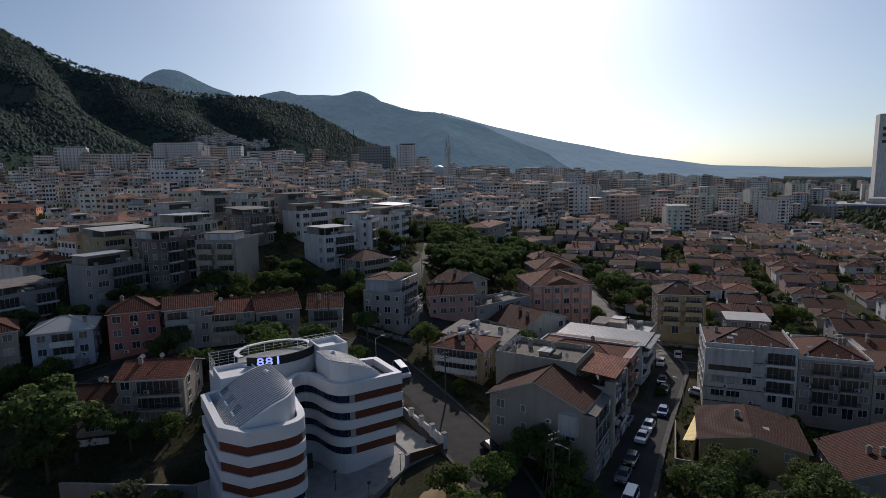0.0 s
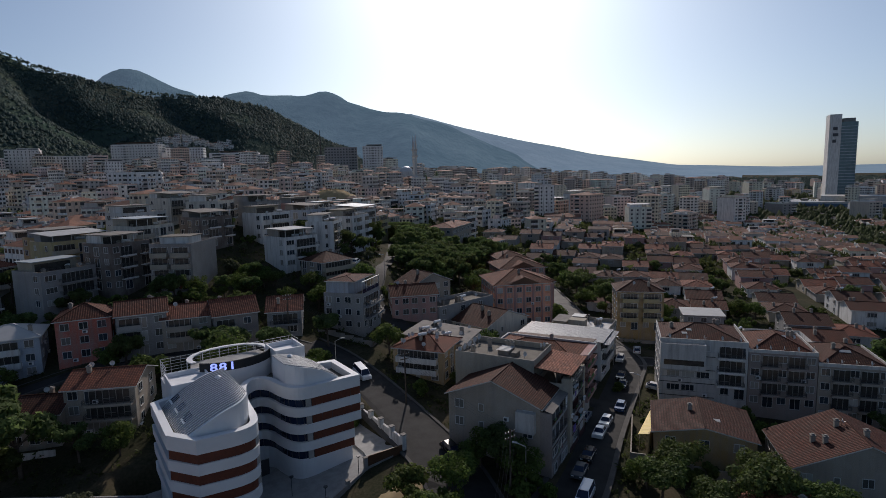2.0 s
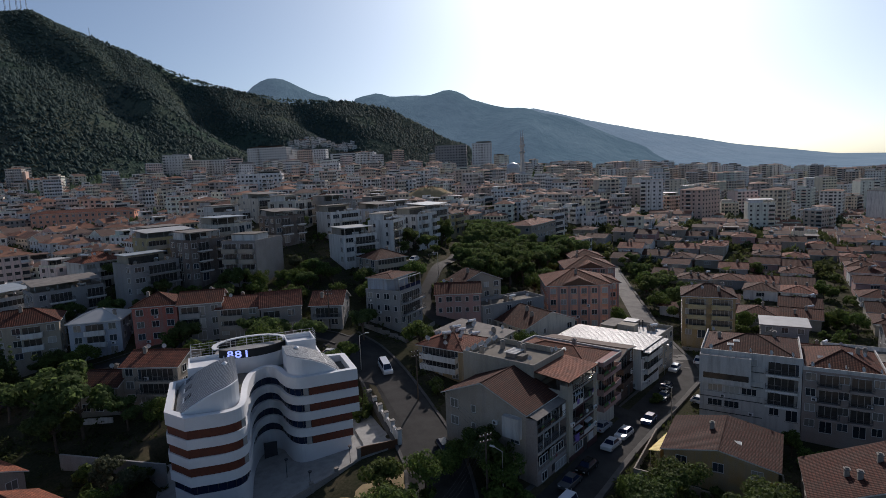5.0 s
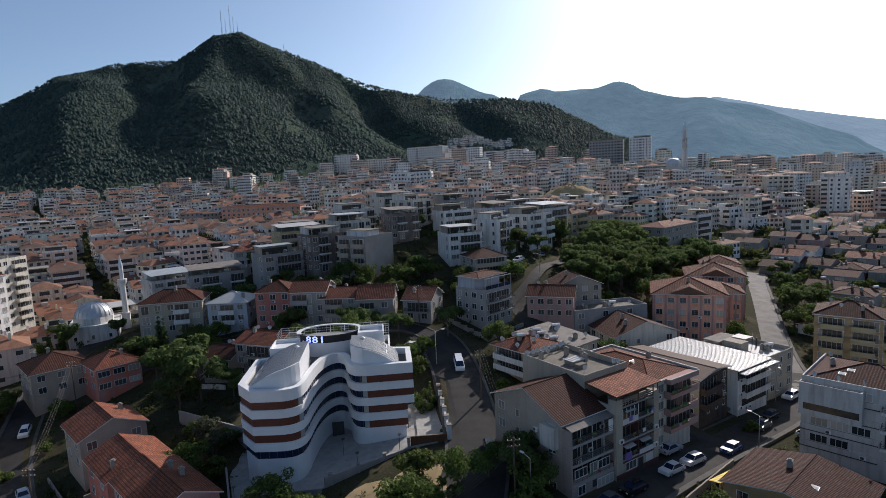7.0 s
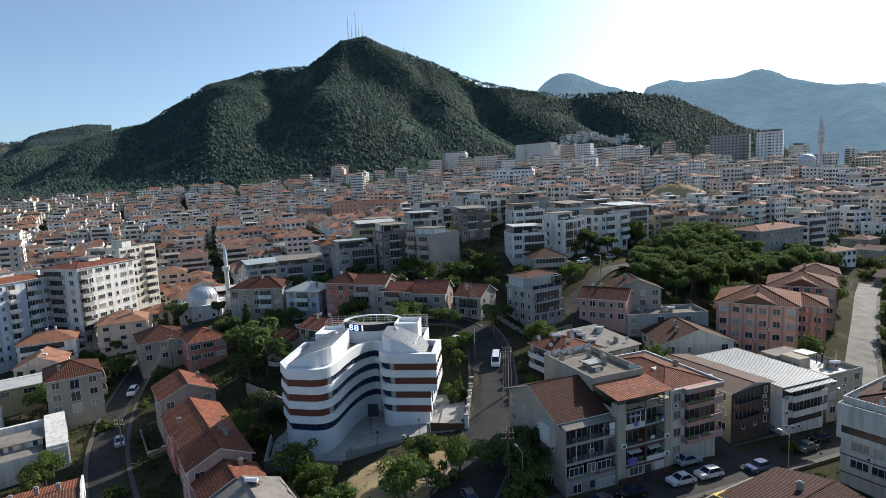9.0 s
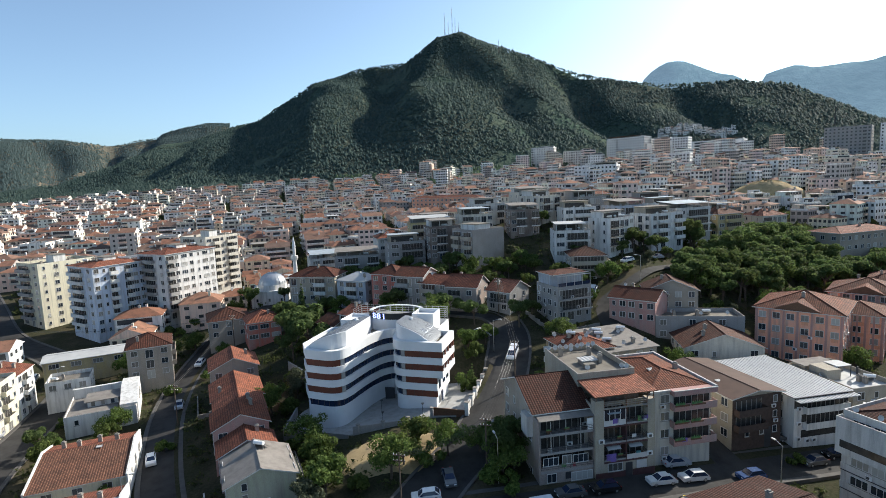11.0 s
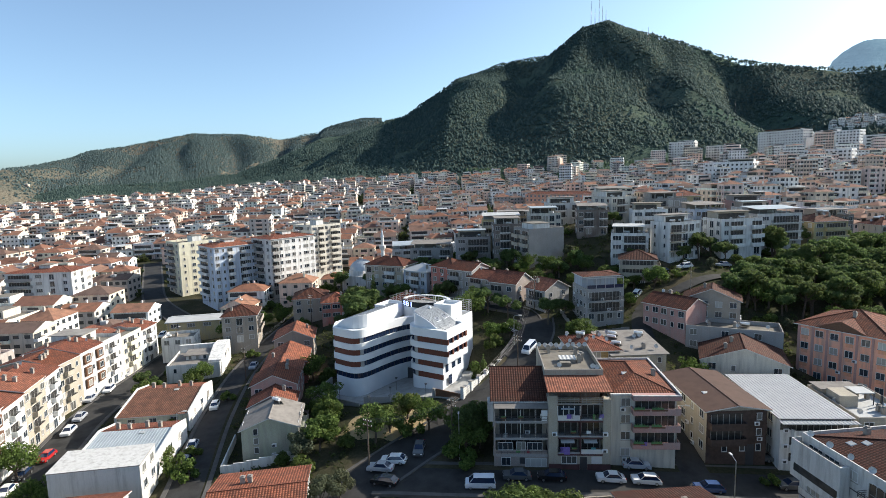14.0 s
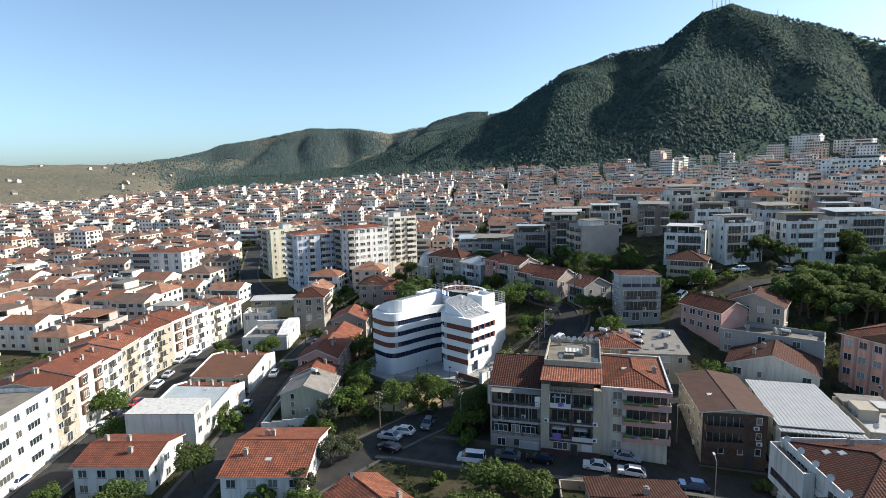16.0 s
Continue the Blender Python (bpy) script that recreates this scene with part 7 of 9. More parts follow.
    for x, y, z in ((-19.0, 4.0, 19.5), (-8.2, 6.5, 19.5)):
        s = Shape()
        s.tube((x, y, z - 0.3), (x, y, z + 0.5), 0.28, n=10)
        s.tube((x, y, z + 0.5), (x, y, z + 0.75), 0.45, 0.1, 10)
        s.put("roof_vent", [SEAM], root)
    # stair towers and the concave sign wall between the wings
    s = Shape()
    s.box(-24.2, 7.2, 16.0, -18.9, 13.0, 18.4, 0)
    for x0, y0, x1, y1 in ((-24.2, 7.2, -18.9, 7.4), (-24.2, 12.8, -18.9, 13.0), (-24.2, 7.4, -24.0, 12.8), (-19.1, 7.4, -18.9, 12.8)):
        s.box(x0, y0, 18.4, x1, y1, 19.0, 0)
    s.put("stair_tower", [WHITE], root)
    s = Shape()
    s.box(-9.2, 9.7, 16.0, -4.6, 14.6, 19.4, 0)
    for x0, y0, x1, y1 in ((-9.2, 9.7, -4.6, 9.9), (-9.2, 14.4, -4.6, 14.6), (-9.2, 9.9, -9.0, 14.4), (-4.8, 9.9, -4.6, 14.4)):
        s.box(x0, y0, 19.4, x1, y1, 20.1, 0)
    s.put("stair_tower", [WHITE], root)
    arc = [Vector((-14.6 + 6.2 * math.cos(a), 14.8 + 4.8 * math.sin(a))) for a in np.linspace(math.pi * 1.06, math.pi * 1.94, 22)]
    s = Shape()
    strip(s, arc, inset(arc, 0.4), 15.5, 18.7)
    s.put("curved_wall", [WHITE], root)
    s = Shape()
    s.prism([(p.x, p.y) for p in inset(arc, 0.2)] + [(-9.5, 17.4), (-19.8, 17.4)], 15.5, 18.5, 0, 1)
    s.put("terrace", [WHITE, PAVING], root)
    sign_arc = [Vector((-14.6 + 6.25 * math.cos(a), 14.8 + 4.85 * math.sin(a))) for a in np.linspace(math.pi * 1.2, math.pi * 1.86, 16)]
    s = Shape()
    strip(s, sign_arc, inset(sign_arc, 0.2), 18.55, 19.85)
    sign = s.put("sign_board", [RUBBER], root, label="black display board with blue lit digits")
    lit = bpy.data.materials.new("blue_lit_digits")
    lit.use_nodes = True
    lb = lit.node_tree.nodes["Principled BSDF"]
    lb.inputs["Base Color"].default_value = (0.3, 0.4, 1, 1)
    lb.inputs["Emission Color"].default_value, lb.inputs["Emission Strength"].default_value = (0.35, 0.45, 1.0, 1), 1.6
    for k, ch in enumerate("881"):
        i = 2.7 + k * 1.5
        p, q = sign_arc[int(i)], sign_arc[int(i) + 1]
        w = p.lerp(q, i - int(i))
        dirn = (q - p).normalized()
        cu = bpy.data.curves.new("digit", "FONT")
        cu.body, cu.size, cu.offset, cu.extrude, cu.align_x = ch, 1.6, 0.03, 0.02, "CENTER"
        tmp = new("digit_curve", cu)
        dg = bpy.context.evaluated_depsgraph_get()
        me = bpy.data.meshes.new_from_object(tmp.evaluated_get(dg))
        bpy.data.objects.remove(tmp)
        me.materials.clear()
        me.materials.append(lit)
        me.transform(Matrix.Diagonal((1.35, 1.0, 1.0, 1.0)))
        out = Vector((dirn.y, -dirn.x)) * 0.06
        place("digit", me, sign, pose(w.x + out.x, w.y + out.y, 18.68, 90, 0, math.degrees(math.atan2(dirn.y, dirn.x))))
    # ring over the terrace and railings along the back
    s = Shape()
    ring = [(-14.6 + 6.1 * math.cos(a), 15.2 + 4.6 * math.sin(a)) for a in np.linspace(-0.25, math.pi * 1.12, 41)]
    for (ax, ay), (bx, by) in zip(ring, ring[1:]):
        nx, ny = (ax + 14.6) * 0.13, (ay - 15.2) * 0.13
        mx, my = (bx + 14.6) * 0.13, (by - 15.2) * 0.13
        for z, fl in ((19.6, False), (19.43, True)):
            q = [(ax, ay, z), (ax - nx, ay - ny, z), (bx - mx, by - my, z), (bx, by, z)]
            s.face(q[::-1] if not fl else q)
        s.face([(ax, ay, 19.43), (bx, by, 19.43), (bx, by, 19.6), (ax, ay, 19.6)])
        s.face([(bx - mx, by - my, 19.43), (ax - nx, ay - ny, 19.43), (ax - nx, ay - ny, 19.6), (bx - mx, by - my, 19.6)])
    for k in range(0, 40, 5):
        s.tube((ring[k][0] * 0.99 - 0.15, ring[k][1], 17.0), (ring[k][0] * 0.99 - 0.15, ring[k][1], 19.43), 0.07, n=6)
    s.put("ring_canopy", [WHITE], root)
    rail = [(-23.9, 13.0), (-23.9, 17.55), (-3.7, 17.55), (-3.7, 14.8)]
    s = Shape()
    for (ax, ay), (bx, by) in zip(rail, rail[1:]):
        for k in range(6):
            z = 17.6 + 0.45 * k
            s.tube((ax, ay, z), (bx, by, z), 0.035, n=4, caps=False)
        ln = math.hypot(bx - ax, by - ay)
        for j in range(int(ln / 1.4) + 1):
            t = j * 1.4 / ln
            s.tube((ax + (bx - ax) * t, ay + (by - ay) * t, 16.9), (ax + (bx - ax) * t, ay + (by - ay) * t, 19.95), 0.035, n=4)
    s.put("railing", [STEEL], root)
    # entrance in the hollow
    s = Shape()
    s.box(-14.4, 5.9, 2.6, -12.4, 6.1, 5.4, 0)
    s.put("door", [DARKSTEEL], root)
    return root


striped_building()
RECTS.append((-13.8, 5.0, 0, 28, 27))
RECTS.append((2.3, 4.5, 0, 6, 20))
RECTS.append((-14, -7, 0, 28, 12))


def forecourt():
    """Paved court in the hollow of the building, with walls, gate and lamps."""
    court = Shape()
    plan = [(-30.0, -2.0), (-27.0, -11.5), (-14.5, -10.6), (-1.8, -3.6), (4.6, -3.4), (5.0, 14.0), (-14.0, 12.0), (-30.0, 14.0)]
    high = [(x, y, 1.55 + 2.9 * max(0.0, (x + 27) / 27)) for x, y in plan]
    court.face(high)
    for p, q in zip(high, high[1:] + high[:1]):
        court.face([(p[0], p[1], -2.5), (q[0], q[1], -2.5), q, p])
    tagged(court.put("pavement", [PAVING]), "pale paved forecourt of the striped building", "pavement", kind="structure")
    terrace = Shape()
    terrace.prism([(-0.6, -3.0), (4.6, -3.2), (4.7, 7.5), (0.1, 7.5), (0.1, 0.1)], 2.0, 4.75, 0)
    tagged(terrace.put("terrace", [PAVING]), "pale raised terrace beside the building", "pavement", kind="structure")

    def wall(a, b, z0, z1, t, mat, name, label):
        s = Shape()
        a, b = Vector(a), Vector(b)
        d = (b - a).normalized()
        n = Vector((-d.y, d.x)) * t / 2
        s.prism([tuple(a - n), tuple(b - n), tuple(b + n), tuple(a + n)], z0, z1, 0)
        return tagged(s.put(name, [mat]), label, "wall", kind="structure")

    wall((-27.2, -11.7), (-14.6, -11.4), -2.5, 3.3, 0.3, PAINT["grey"], "wall_south", "grey rendered garden wall")
    wall((-14.2, -10.4), (-1.6, -3.6), -1.0, 4.3, 0.3, PAINT["grey"], "wall_front", "grey rendered boundary wall with steel rails")
    wall((-1.2, -3.2), (4.7, -3.4), 1.0, 5.9, 0.2, BROWNWOOD, "fence_front", "dark brown boarded fence")
    wall((5.0, -3.3), (5.2, 14.0), 1.0, 6.9, 0.35, PAINT["white"], "wall_east", "white boundary wall along the street")
    wall((-30.4, -2.0), (-27.4, -11.7), -2.5, 3.1, 0.3, PAINT["grey"], "wall_west", "grey rendered garden wall")
    wall((-44, 17.6), (-28.4, 6.2), -1, 5.4, 0.3, PAINT["grey"], "wall_garden", "tall grey retaining wall behind the garden")
    for k in range(6):
        s = Shape()
        y = -3.2 + k * 3.4
        s.box(4.75, y - 0.35, 2.0, 5.45, y + 0.35, 7.3 + 0.08 * k, 0)
        s.box(4.7, y - 0.41, 7.3 + 0.08 * k, 5.5, y + 0.41, 7.44 + 0.08 * k, 1)
        p = tagged(s.put("gate_pillar", [PAINT["white"], CONC]), "white pillar in the boundary wall", "pillar", "boundary pillars")
    for x, y in ((-27.0, -10.6), (-20.5, -10.6), (-9.5, -7.6), (-3.0, -4.2), (-12, -2)):
        root = thing("garden_lamp", pose(x, y, 1.5 + 2.9 * max(0.0, (x + 27) / 27)), "dark post lamp in the paved forecourt", "lamp", "forecourt lamps")
        s = Shape()
        s.tube((0, 0, 0), (0, 0, 2.6), 0.05, 0.04, 6)
        s.put("pole", [DARKSTEEL], root)
        s = Shape()
        s.tube((0, 0, 2.6), (0.05, 0, 2.85), 0.06, 0.28, 8)
        s.tube((0.05, 0, 2.85), (0.05, 0, 2.92), 0.3, 0.3, 8)
        s.put("lamp_head", [DARKSTEEL], root)


forecourt()

for x, y, z in ((-13.4, -9.9, 4.5), (-9.4, -7.8, 4.6), (-5.4, -5.6, 4.7), (-1.5, -3.5, 5.9)):
    s = Shape()
    s.box(x - 0.25, y - 0.25, 0.5, x + 0.25, y + 0.25, z, 0)
    s.box(x - 0.31, y - 0.31, z, x + 0.31, y + 0.31, z + 0.12, 1)
    tagged(s.put("gate_pillar", [PAINT["grey"], CONC]), "grey rendered pillar in the front wall", "pillar", "front wall pillars")


# ---- trees ----
def crown_mesh(name, blobs, leaf, count, mat, rng, flat=0.85):
    """Many small leaf sprays spread over the skins of uneven clumps."""
    v, f = [], []
    tot = sum(r * r for *_, r in blobs)
    for cx, cy, cz, r in blobs:
        for _ in range(max(6, int(count * r * r / tot))):
            d = Vector((rng.gauss(0, 1), rng.gauss(0, 1), rng.gauss(0, 1))).normalized()
            q = Vector((cx, cy, cz)) + Vector((d.x, d.y, d.z * flat)) * r * rng.uniform(0.62, 1.08)
            n = (d + Vector((rng.gauss(0, 0.5), rng.gauss(0, 0.5), rng.gauss(0, 0.5) + 0.3))).normalized()
            u = n.orthogonal().normalized()
            w = n.cross(u)
            a = rng.uniform(0, 6.28)
            u, w = u * math.cos(a) + w * math.sin(a), w * math.cos(a) - u * math.sin(a)
            s = leaf * rng.uniform(0.6, 1.3)
            k = len(v)
            v += [q - u * s - w * s * 0.55, q + u * s * 0.9 - w * s * 0.5, q + n * s * 0.35 + w * s * 1.1]
            f.append((k, k + 1, k + 2))
    me = bpy.data.meshes.new(name)
    me.from_pydata([tuple(p) for p in v], [], f)
    me.materials.append(mat)
    me.update()
    return me


def tree(kind, seed, h, r):
    """A template tree at the origin."""
    rng = random.Random(seed)
    label, mat, nm = {"pine": ("dark green pine with open crown", PINE, "pine_tree"), "stone": ("umbrella pine with bright dense crown", STONELEAF, "pine_tree"), "broad": ("leafy green street tree", BROADLEAF, "tree"), "olive": ("grey-green olive tree with loose crown", OLIVE, "olive_tree"),
                      "cypress": ("slim dark green cypress tree", PINE, "cypress"), "bush": ("dense green shrub with small leaves", BROADLEAF, "bush")}[kind]
    root = thing(nm, pose(0, 0, -500), label, "bush" if kind == "bush" else "tree")
    s = Shape()
    blobs = []
    if kind == "cypress":
        s.tube((0, 0, -0.4), (0, 0, h * 0.85), 0.16, 0.04, 6)
        for k in range(9):
            t = k / 8
            blobs.append((rng.uniform(-0.1, 0.1), rng.uniform(-0.1, 0.1), h * (0.12 + 0.85 * t), r * (1.0 - 0.8 * t) * rng.uniform(0.85, 1.1)))
    else:
        fork = {"pine": 0.5, "stone": 0.55, "broad": 0.33, "olive": 0.28, "bush": 0.1}[kind] * h
        tr = 0.028 * h + 0.05
        lean = Vector((rng.uniform(-0.1, 0.1) * h, rng.uniform(-0.1, 0.1) * h, 0))
        s.tube((0, 0, -0.5), (lean.x * 0.5, lean.y * 0.5, fork), tr, tr * 0.7, 7)
        n = {"pine": 10, "stone": 12, "broad": 14, "olive": 7, "bush": 6}[kind]
        for k in range(n):
            a = 6.283 * k / n + rng.uniform(-0.4, 0.4)
            rad = r * rng.uniform(0.3, 0.92) if k else 0.0
            z = {"pine": rng.uniform(0.6, 0.9), "stone": rng.uniform(0.72, 0.88), "broad": rng.uniform(0.45, 0.86), "olive": rng.uniform(0.45, 0.85), "bush": rng.uniform(0.3, 0.75)}[kind] * h
            if k == 0:
                z = 0.86 * h
            tip = Vector((lean.x + rad * math.cos(a), lean.y + rad * math.sin(a), z))
            s.tube((lean.x * 0.5, lean.y * 0.5, fork * rng.uniform(0.8, 1.0)), tip, tr * 0.42, tr * 0.12, 5)
            blobs.append((tip.x, tip.y, tip.z, r * rng.uniform(0.26, 0.48)))
    s.put("trunk", [BARK], root)
    count = {"pine": 2100, "stone": 3600, "broad": 2500, "olive": 2000, "cypress": 1200, "bush": 750}[kind]
    leaf = {"pine": 0.29, "stone": 0.22, "broad": 0.22, "olive": 0.18, "cypress": 0.2, "bush": 0.19}[kind]
    place("crown", crown_mesh("crown", blobs, leaf, count, mat, rng, 0.7 if kind in ("pine", "stone") else 0.9), root)
    return root


TREES = {"pine": [tree("pine", 1, 8.5, 3.6), tree("pine", 2, 9.5, 4.0), tree("pine", 3, 7.5, 3.3)], "stone": [tree("stone", 4, 7.0, 4.2), tree("stone", 5, 6.5, 3.8)],
         "broad": [tree("broad", 6, 6.5, 3.2), tree("broad", 7, 7.5, 3.6), tree("broad", 8, 5.5, 2.6)], "olive": [tree("olive", 9, 5.0, 2.6), tree("olive", 10, 4.5, 2.3)],
         "cypress": [tree("cypress", 12, 9.0, 1.2)], "bush": [tree("bush", 13, 2.4, 1.9), tree("bush", 14, 1.9, 1.5)]}
TR = random.Random(5)


def plant(kind, x, y, scale=1.0, z=None, group=""):
    src = TREES[kind][TR.randrange(len(TREES[kind]))]
    keep = src.scale.copy()
    k = scale * TR.uniform(0.88, 1.12)
    src.scale = (k, k, k * TR.uniform(0.92, 1.08))
    ob = copy_thing(src, pose(x, y, g(x, y) - 0.05 if z is None else z, 0, 0, TR.uniform(0, 360)))
    src.scale = keep
    if group:
        tagged(ob, group=group)
    return ob


for kind, x, y, k in [("broad", -1.3, -13.6, 1.05), ("bush", 2.5, -17.0, 1.2), ("broad", -1.5, -18.5, 0.8), ("broad", -15.9, -18.7, 0.8), ("bush", -18.5, -16.5, 1.3), ("broad", 4.7, -15.2, 0.9), ("cypress", 3.2, 9.6, 0.75), ("bush", 2.5, 11.5, 1.2), ("bush", 1.5, 9.0, 0.9), ("broad", -11.0, -27.0, 1.1), ("bush", -17.5, -17.5, 1.2), ("olive", -12.0, -30.5, 1.1),
                      ("bush", -12.5, -23.5, 1.6), ("bush", -6.5, -24.5, 1.4), ("bush", -14, -32.5, 1.3), ("broad", -20.5, -14.5, 0.8), ("bush", -24.0, -15.0, 1.2), ("bush", -9.5, -34.0, 1.3), ("olive", 2.0, -36.5, 1.0),
                      ("broad", 9.5, -13.6, 0.62), ("pine", 13.2, -17.0, 0.8), ("pine", 14.5, -14.0, 0.75), ("broad", 14.2, -18.8, 0.8), ("broad", 12.4, -12.4, 0.7), ("broad", 15.6, -16.4, 0.72), ("bush", 13.0, -20.5, 1.3), ("bush", 15.5, -20.0, 1.2), ("bush", 16.5, -22.5, 1.0),
                      ("stone", 28.5, -31.5, 0.85), ("stone", 35.0, -29.5, 0.85), ("stone", 30.5, -37.0, 0.9), ("stone", 42.5, -38.5, 0.9), ("stone", 37.5, -40.0, 1.0), ("bush", 41, -31, 1.3),
                      ("broad", -58.5, -54.5, 0.95), ("bush", 0.5, -52.0, 1.4), ("olive", 4.5, -47.5, 1.1), ("stone", -15.1, -55.9, 0.85), ("stone", -14.8, -67.5, 0.8), ("stone", 41.5, -46.0, 0.9), ("olive", 1.0, -39.5, 1.0),
                      ("pine", -92.9, 73.5, 0.9), ("cypress", -60.0, 52.5, 1.2), ("cypress", -57.5, 49.0, 1.1), ("pine", -61.5, 47.0, 1.1), ("pine", -56.0, 38.5, 0.9), ("broad", -86.5, 36.0, 0.9), ("broad", -90.0, 30.0, 0.9),
                      ("pine", -48.0, 28.0, 1.55), ("pine", -42.0, 24.5, 1.35), ("pine", -45.5, 22.5, 1.0), ("pine", -35.0, 22.5, 0.8), ("broad", -30.0, 20.0, 0.8), ("olive", -36.5, 8.0, 1.0), ("bush", -32.5, -1.5, 1.5), ("olive", -33.5, 3.5, 0.9), ("broad", -36.0, -2.5, 0.8),
                      ("broad", -0.5, 21.5, 0.95), ("broad", 3.0, 24.0, 0.75), ("broad", -12.0, 30.5, 1.0), ("broad", -23.0, 36.0, 1.0), ("pine", -1.5, 33.5, 0.85), ("pine", 9.5, 33.0, 0.8), ("broad", -46.0, 49.5, 0.9), ("pine", -12.5, 38.5, 0.9),
                      ("broad", -69.5, -9.0, 0.8), ("bush", -49.0, -30.5, 1.4), ("bush", -46.0, -33.5, 1.3), ("bush", -52.0, -14.5, 1.3), ("broad", -37.5, -40.5, 0.6), ("bush", -31.5, -40.0, 1.3), ("bush", -27.5, -41.5, 1.2), ("bush", -34.5, -36.0, 1.2),
                      ("bush", -72.0, 10.0, 1.4), ("broad", -95.0, 20.0, 0.9), ("broad", -101.0, 24.0, 0.9), ("broad", 17.5, 58.0, 0.9), ("pine", 38.0, 82.0, 0.9), ("pine", 41.0, 84.0, 0.85), ("broad", 43.5, 23.5, 0.7),
                      ("pine", 103.0, -32.0, 1.1), ("pine", 108.0, -38.0, 1.0), ("pine", 112.0, -30.0, 1.1), ("pine", 118.0, -36.0, 1.1), ("pine", 106.0, -45.0, 1.0), ("broad", 90.0, -52.0, 1.0), ("broad", 20.0, 130.0, 1.0),
                      ("pine", 101.0, 33.0, 0.9), ("pine", 106.5, 39.0, 1.0), ("broad", 115.0, 51.0, 1.0), ("pine", 120.0, 59.0, 1.1), ("broad", 106.5, 47.0, 0.9), ("pine", 112.5, 56.0, 1.0), ("broad", 119.0, 66.0, 1.0), ("pine", 125.0, 76.0, 1.0), ("broad", 131.5, 87.0, 1.0), ("pine", 138.0, 97.0, 1.1), ("bush", 47.5, -16.0, 1.0), ("bush", 58.0, -2.0, 0.9), ("cypress", -100.5, 78.0, 0.8), ("cypress", -98.5, 80.5, 0.9), ("broad", 26.0, 9.5, 0.6), ("broad", 33.5, 13.5, 0.6)]:
    plant(kind, x, y, k)

# gardens and verges between the houses
RP = np.array(ROADPTS)
n = 0
while n < 260:
    x, y = TR.uniform(-110, 190), TR.uniform(-75, 105)
    if not free(x, y, 1.4) or np.min(np.hypot(RP[:, 0] - x, RP[:, 1] - y) - RP[:, 2]) < 1.0:
        continue
    q = TR.random()
    west = -48 < x < -28 and -14 < y < 30
    kind = "bush" if q < 0.45 else "broad" if q < 0.72 else "olive" if q < 0.82 else "pine"
    plant(kind, x, y, TR.uniform(0.5, 0.95) if kind != "bush" else TR.uniform(0.8, 1.5), group="garden planting")
    n += 1

# wooded bank between the row of houses and the flats above, and street trees to the east
n = 0
while n < 46:
    x, y = TR.uniform(-62, 24), TR.uniform(48, 72)
    if not free(x, y, 1.0) or np.min(np.hypot(RP[:, 0] - x, RP[:, 1] - y) - RP[:, 2]) < 0.6:
        continue
    plant("pine" if TR.random() < 0.5 else "broad", x, y, TR.uniform(0.5, 0.8), group="wooded bank")
    n += 1

# pine grove on the rise beyond the lane
n = 0
while n < 205:
    x, y = TR.uniform(46, 128), TR.uniform(54, 150)
    u = (x - 46) * 0.75 + 58
    if not (u - 8 < y < u + 50) or abs(x - (100 + (y - 45) * 0.6)) < 12:
        continue
    if not free(x, y, 2.0) or np.min(np.hypot(RP[:, 0] - x, RP[:, 1] - y) - RP[:, 2]) < 2.2:
        continue
    plant("pine" if TR.random() < 0.8 else "broad", x, y, TR.uniform(0.75, 1.1), group="pine grove")
    n += 1


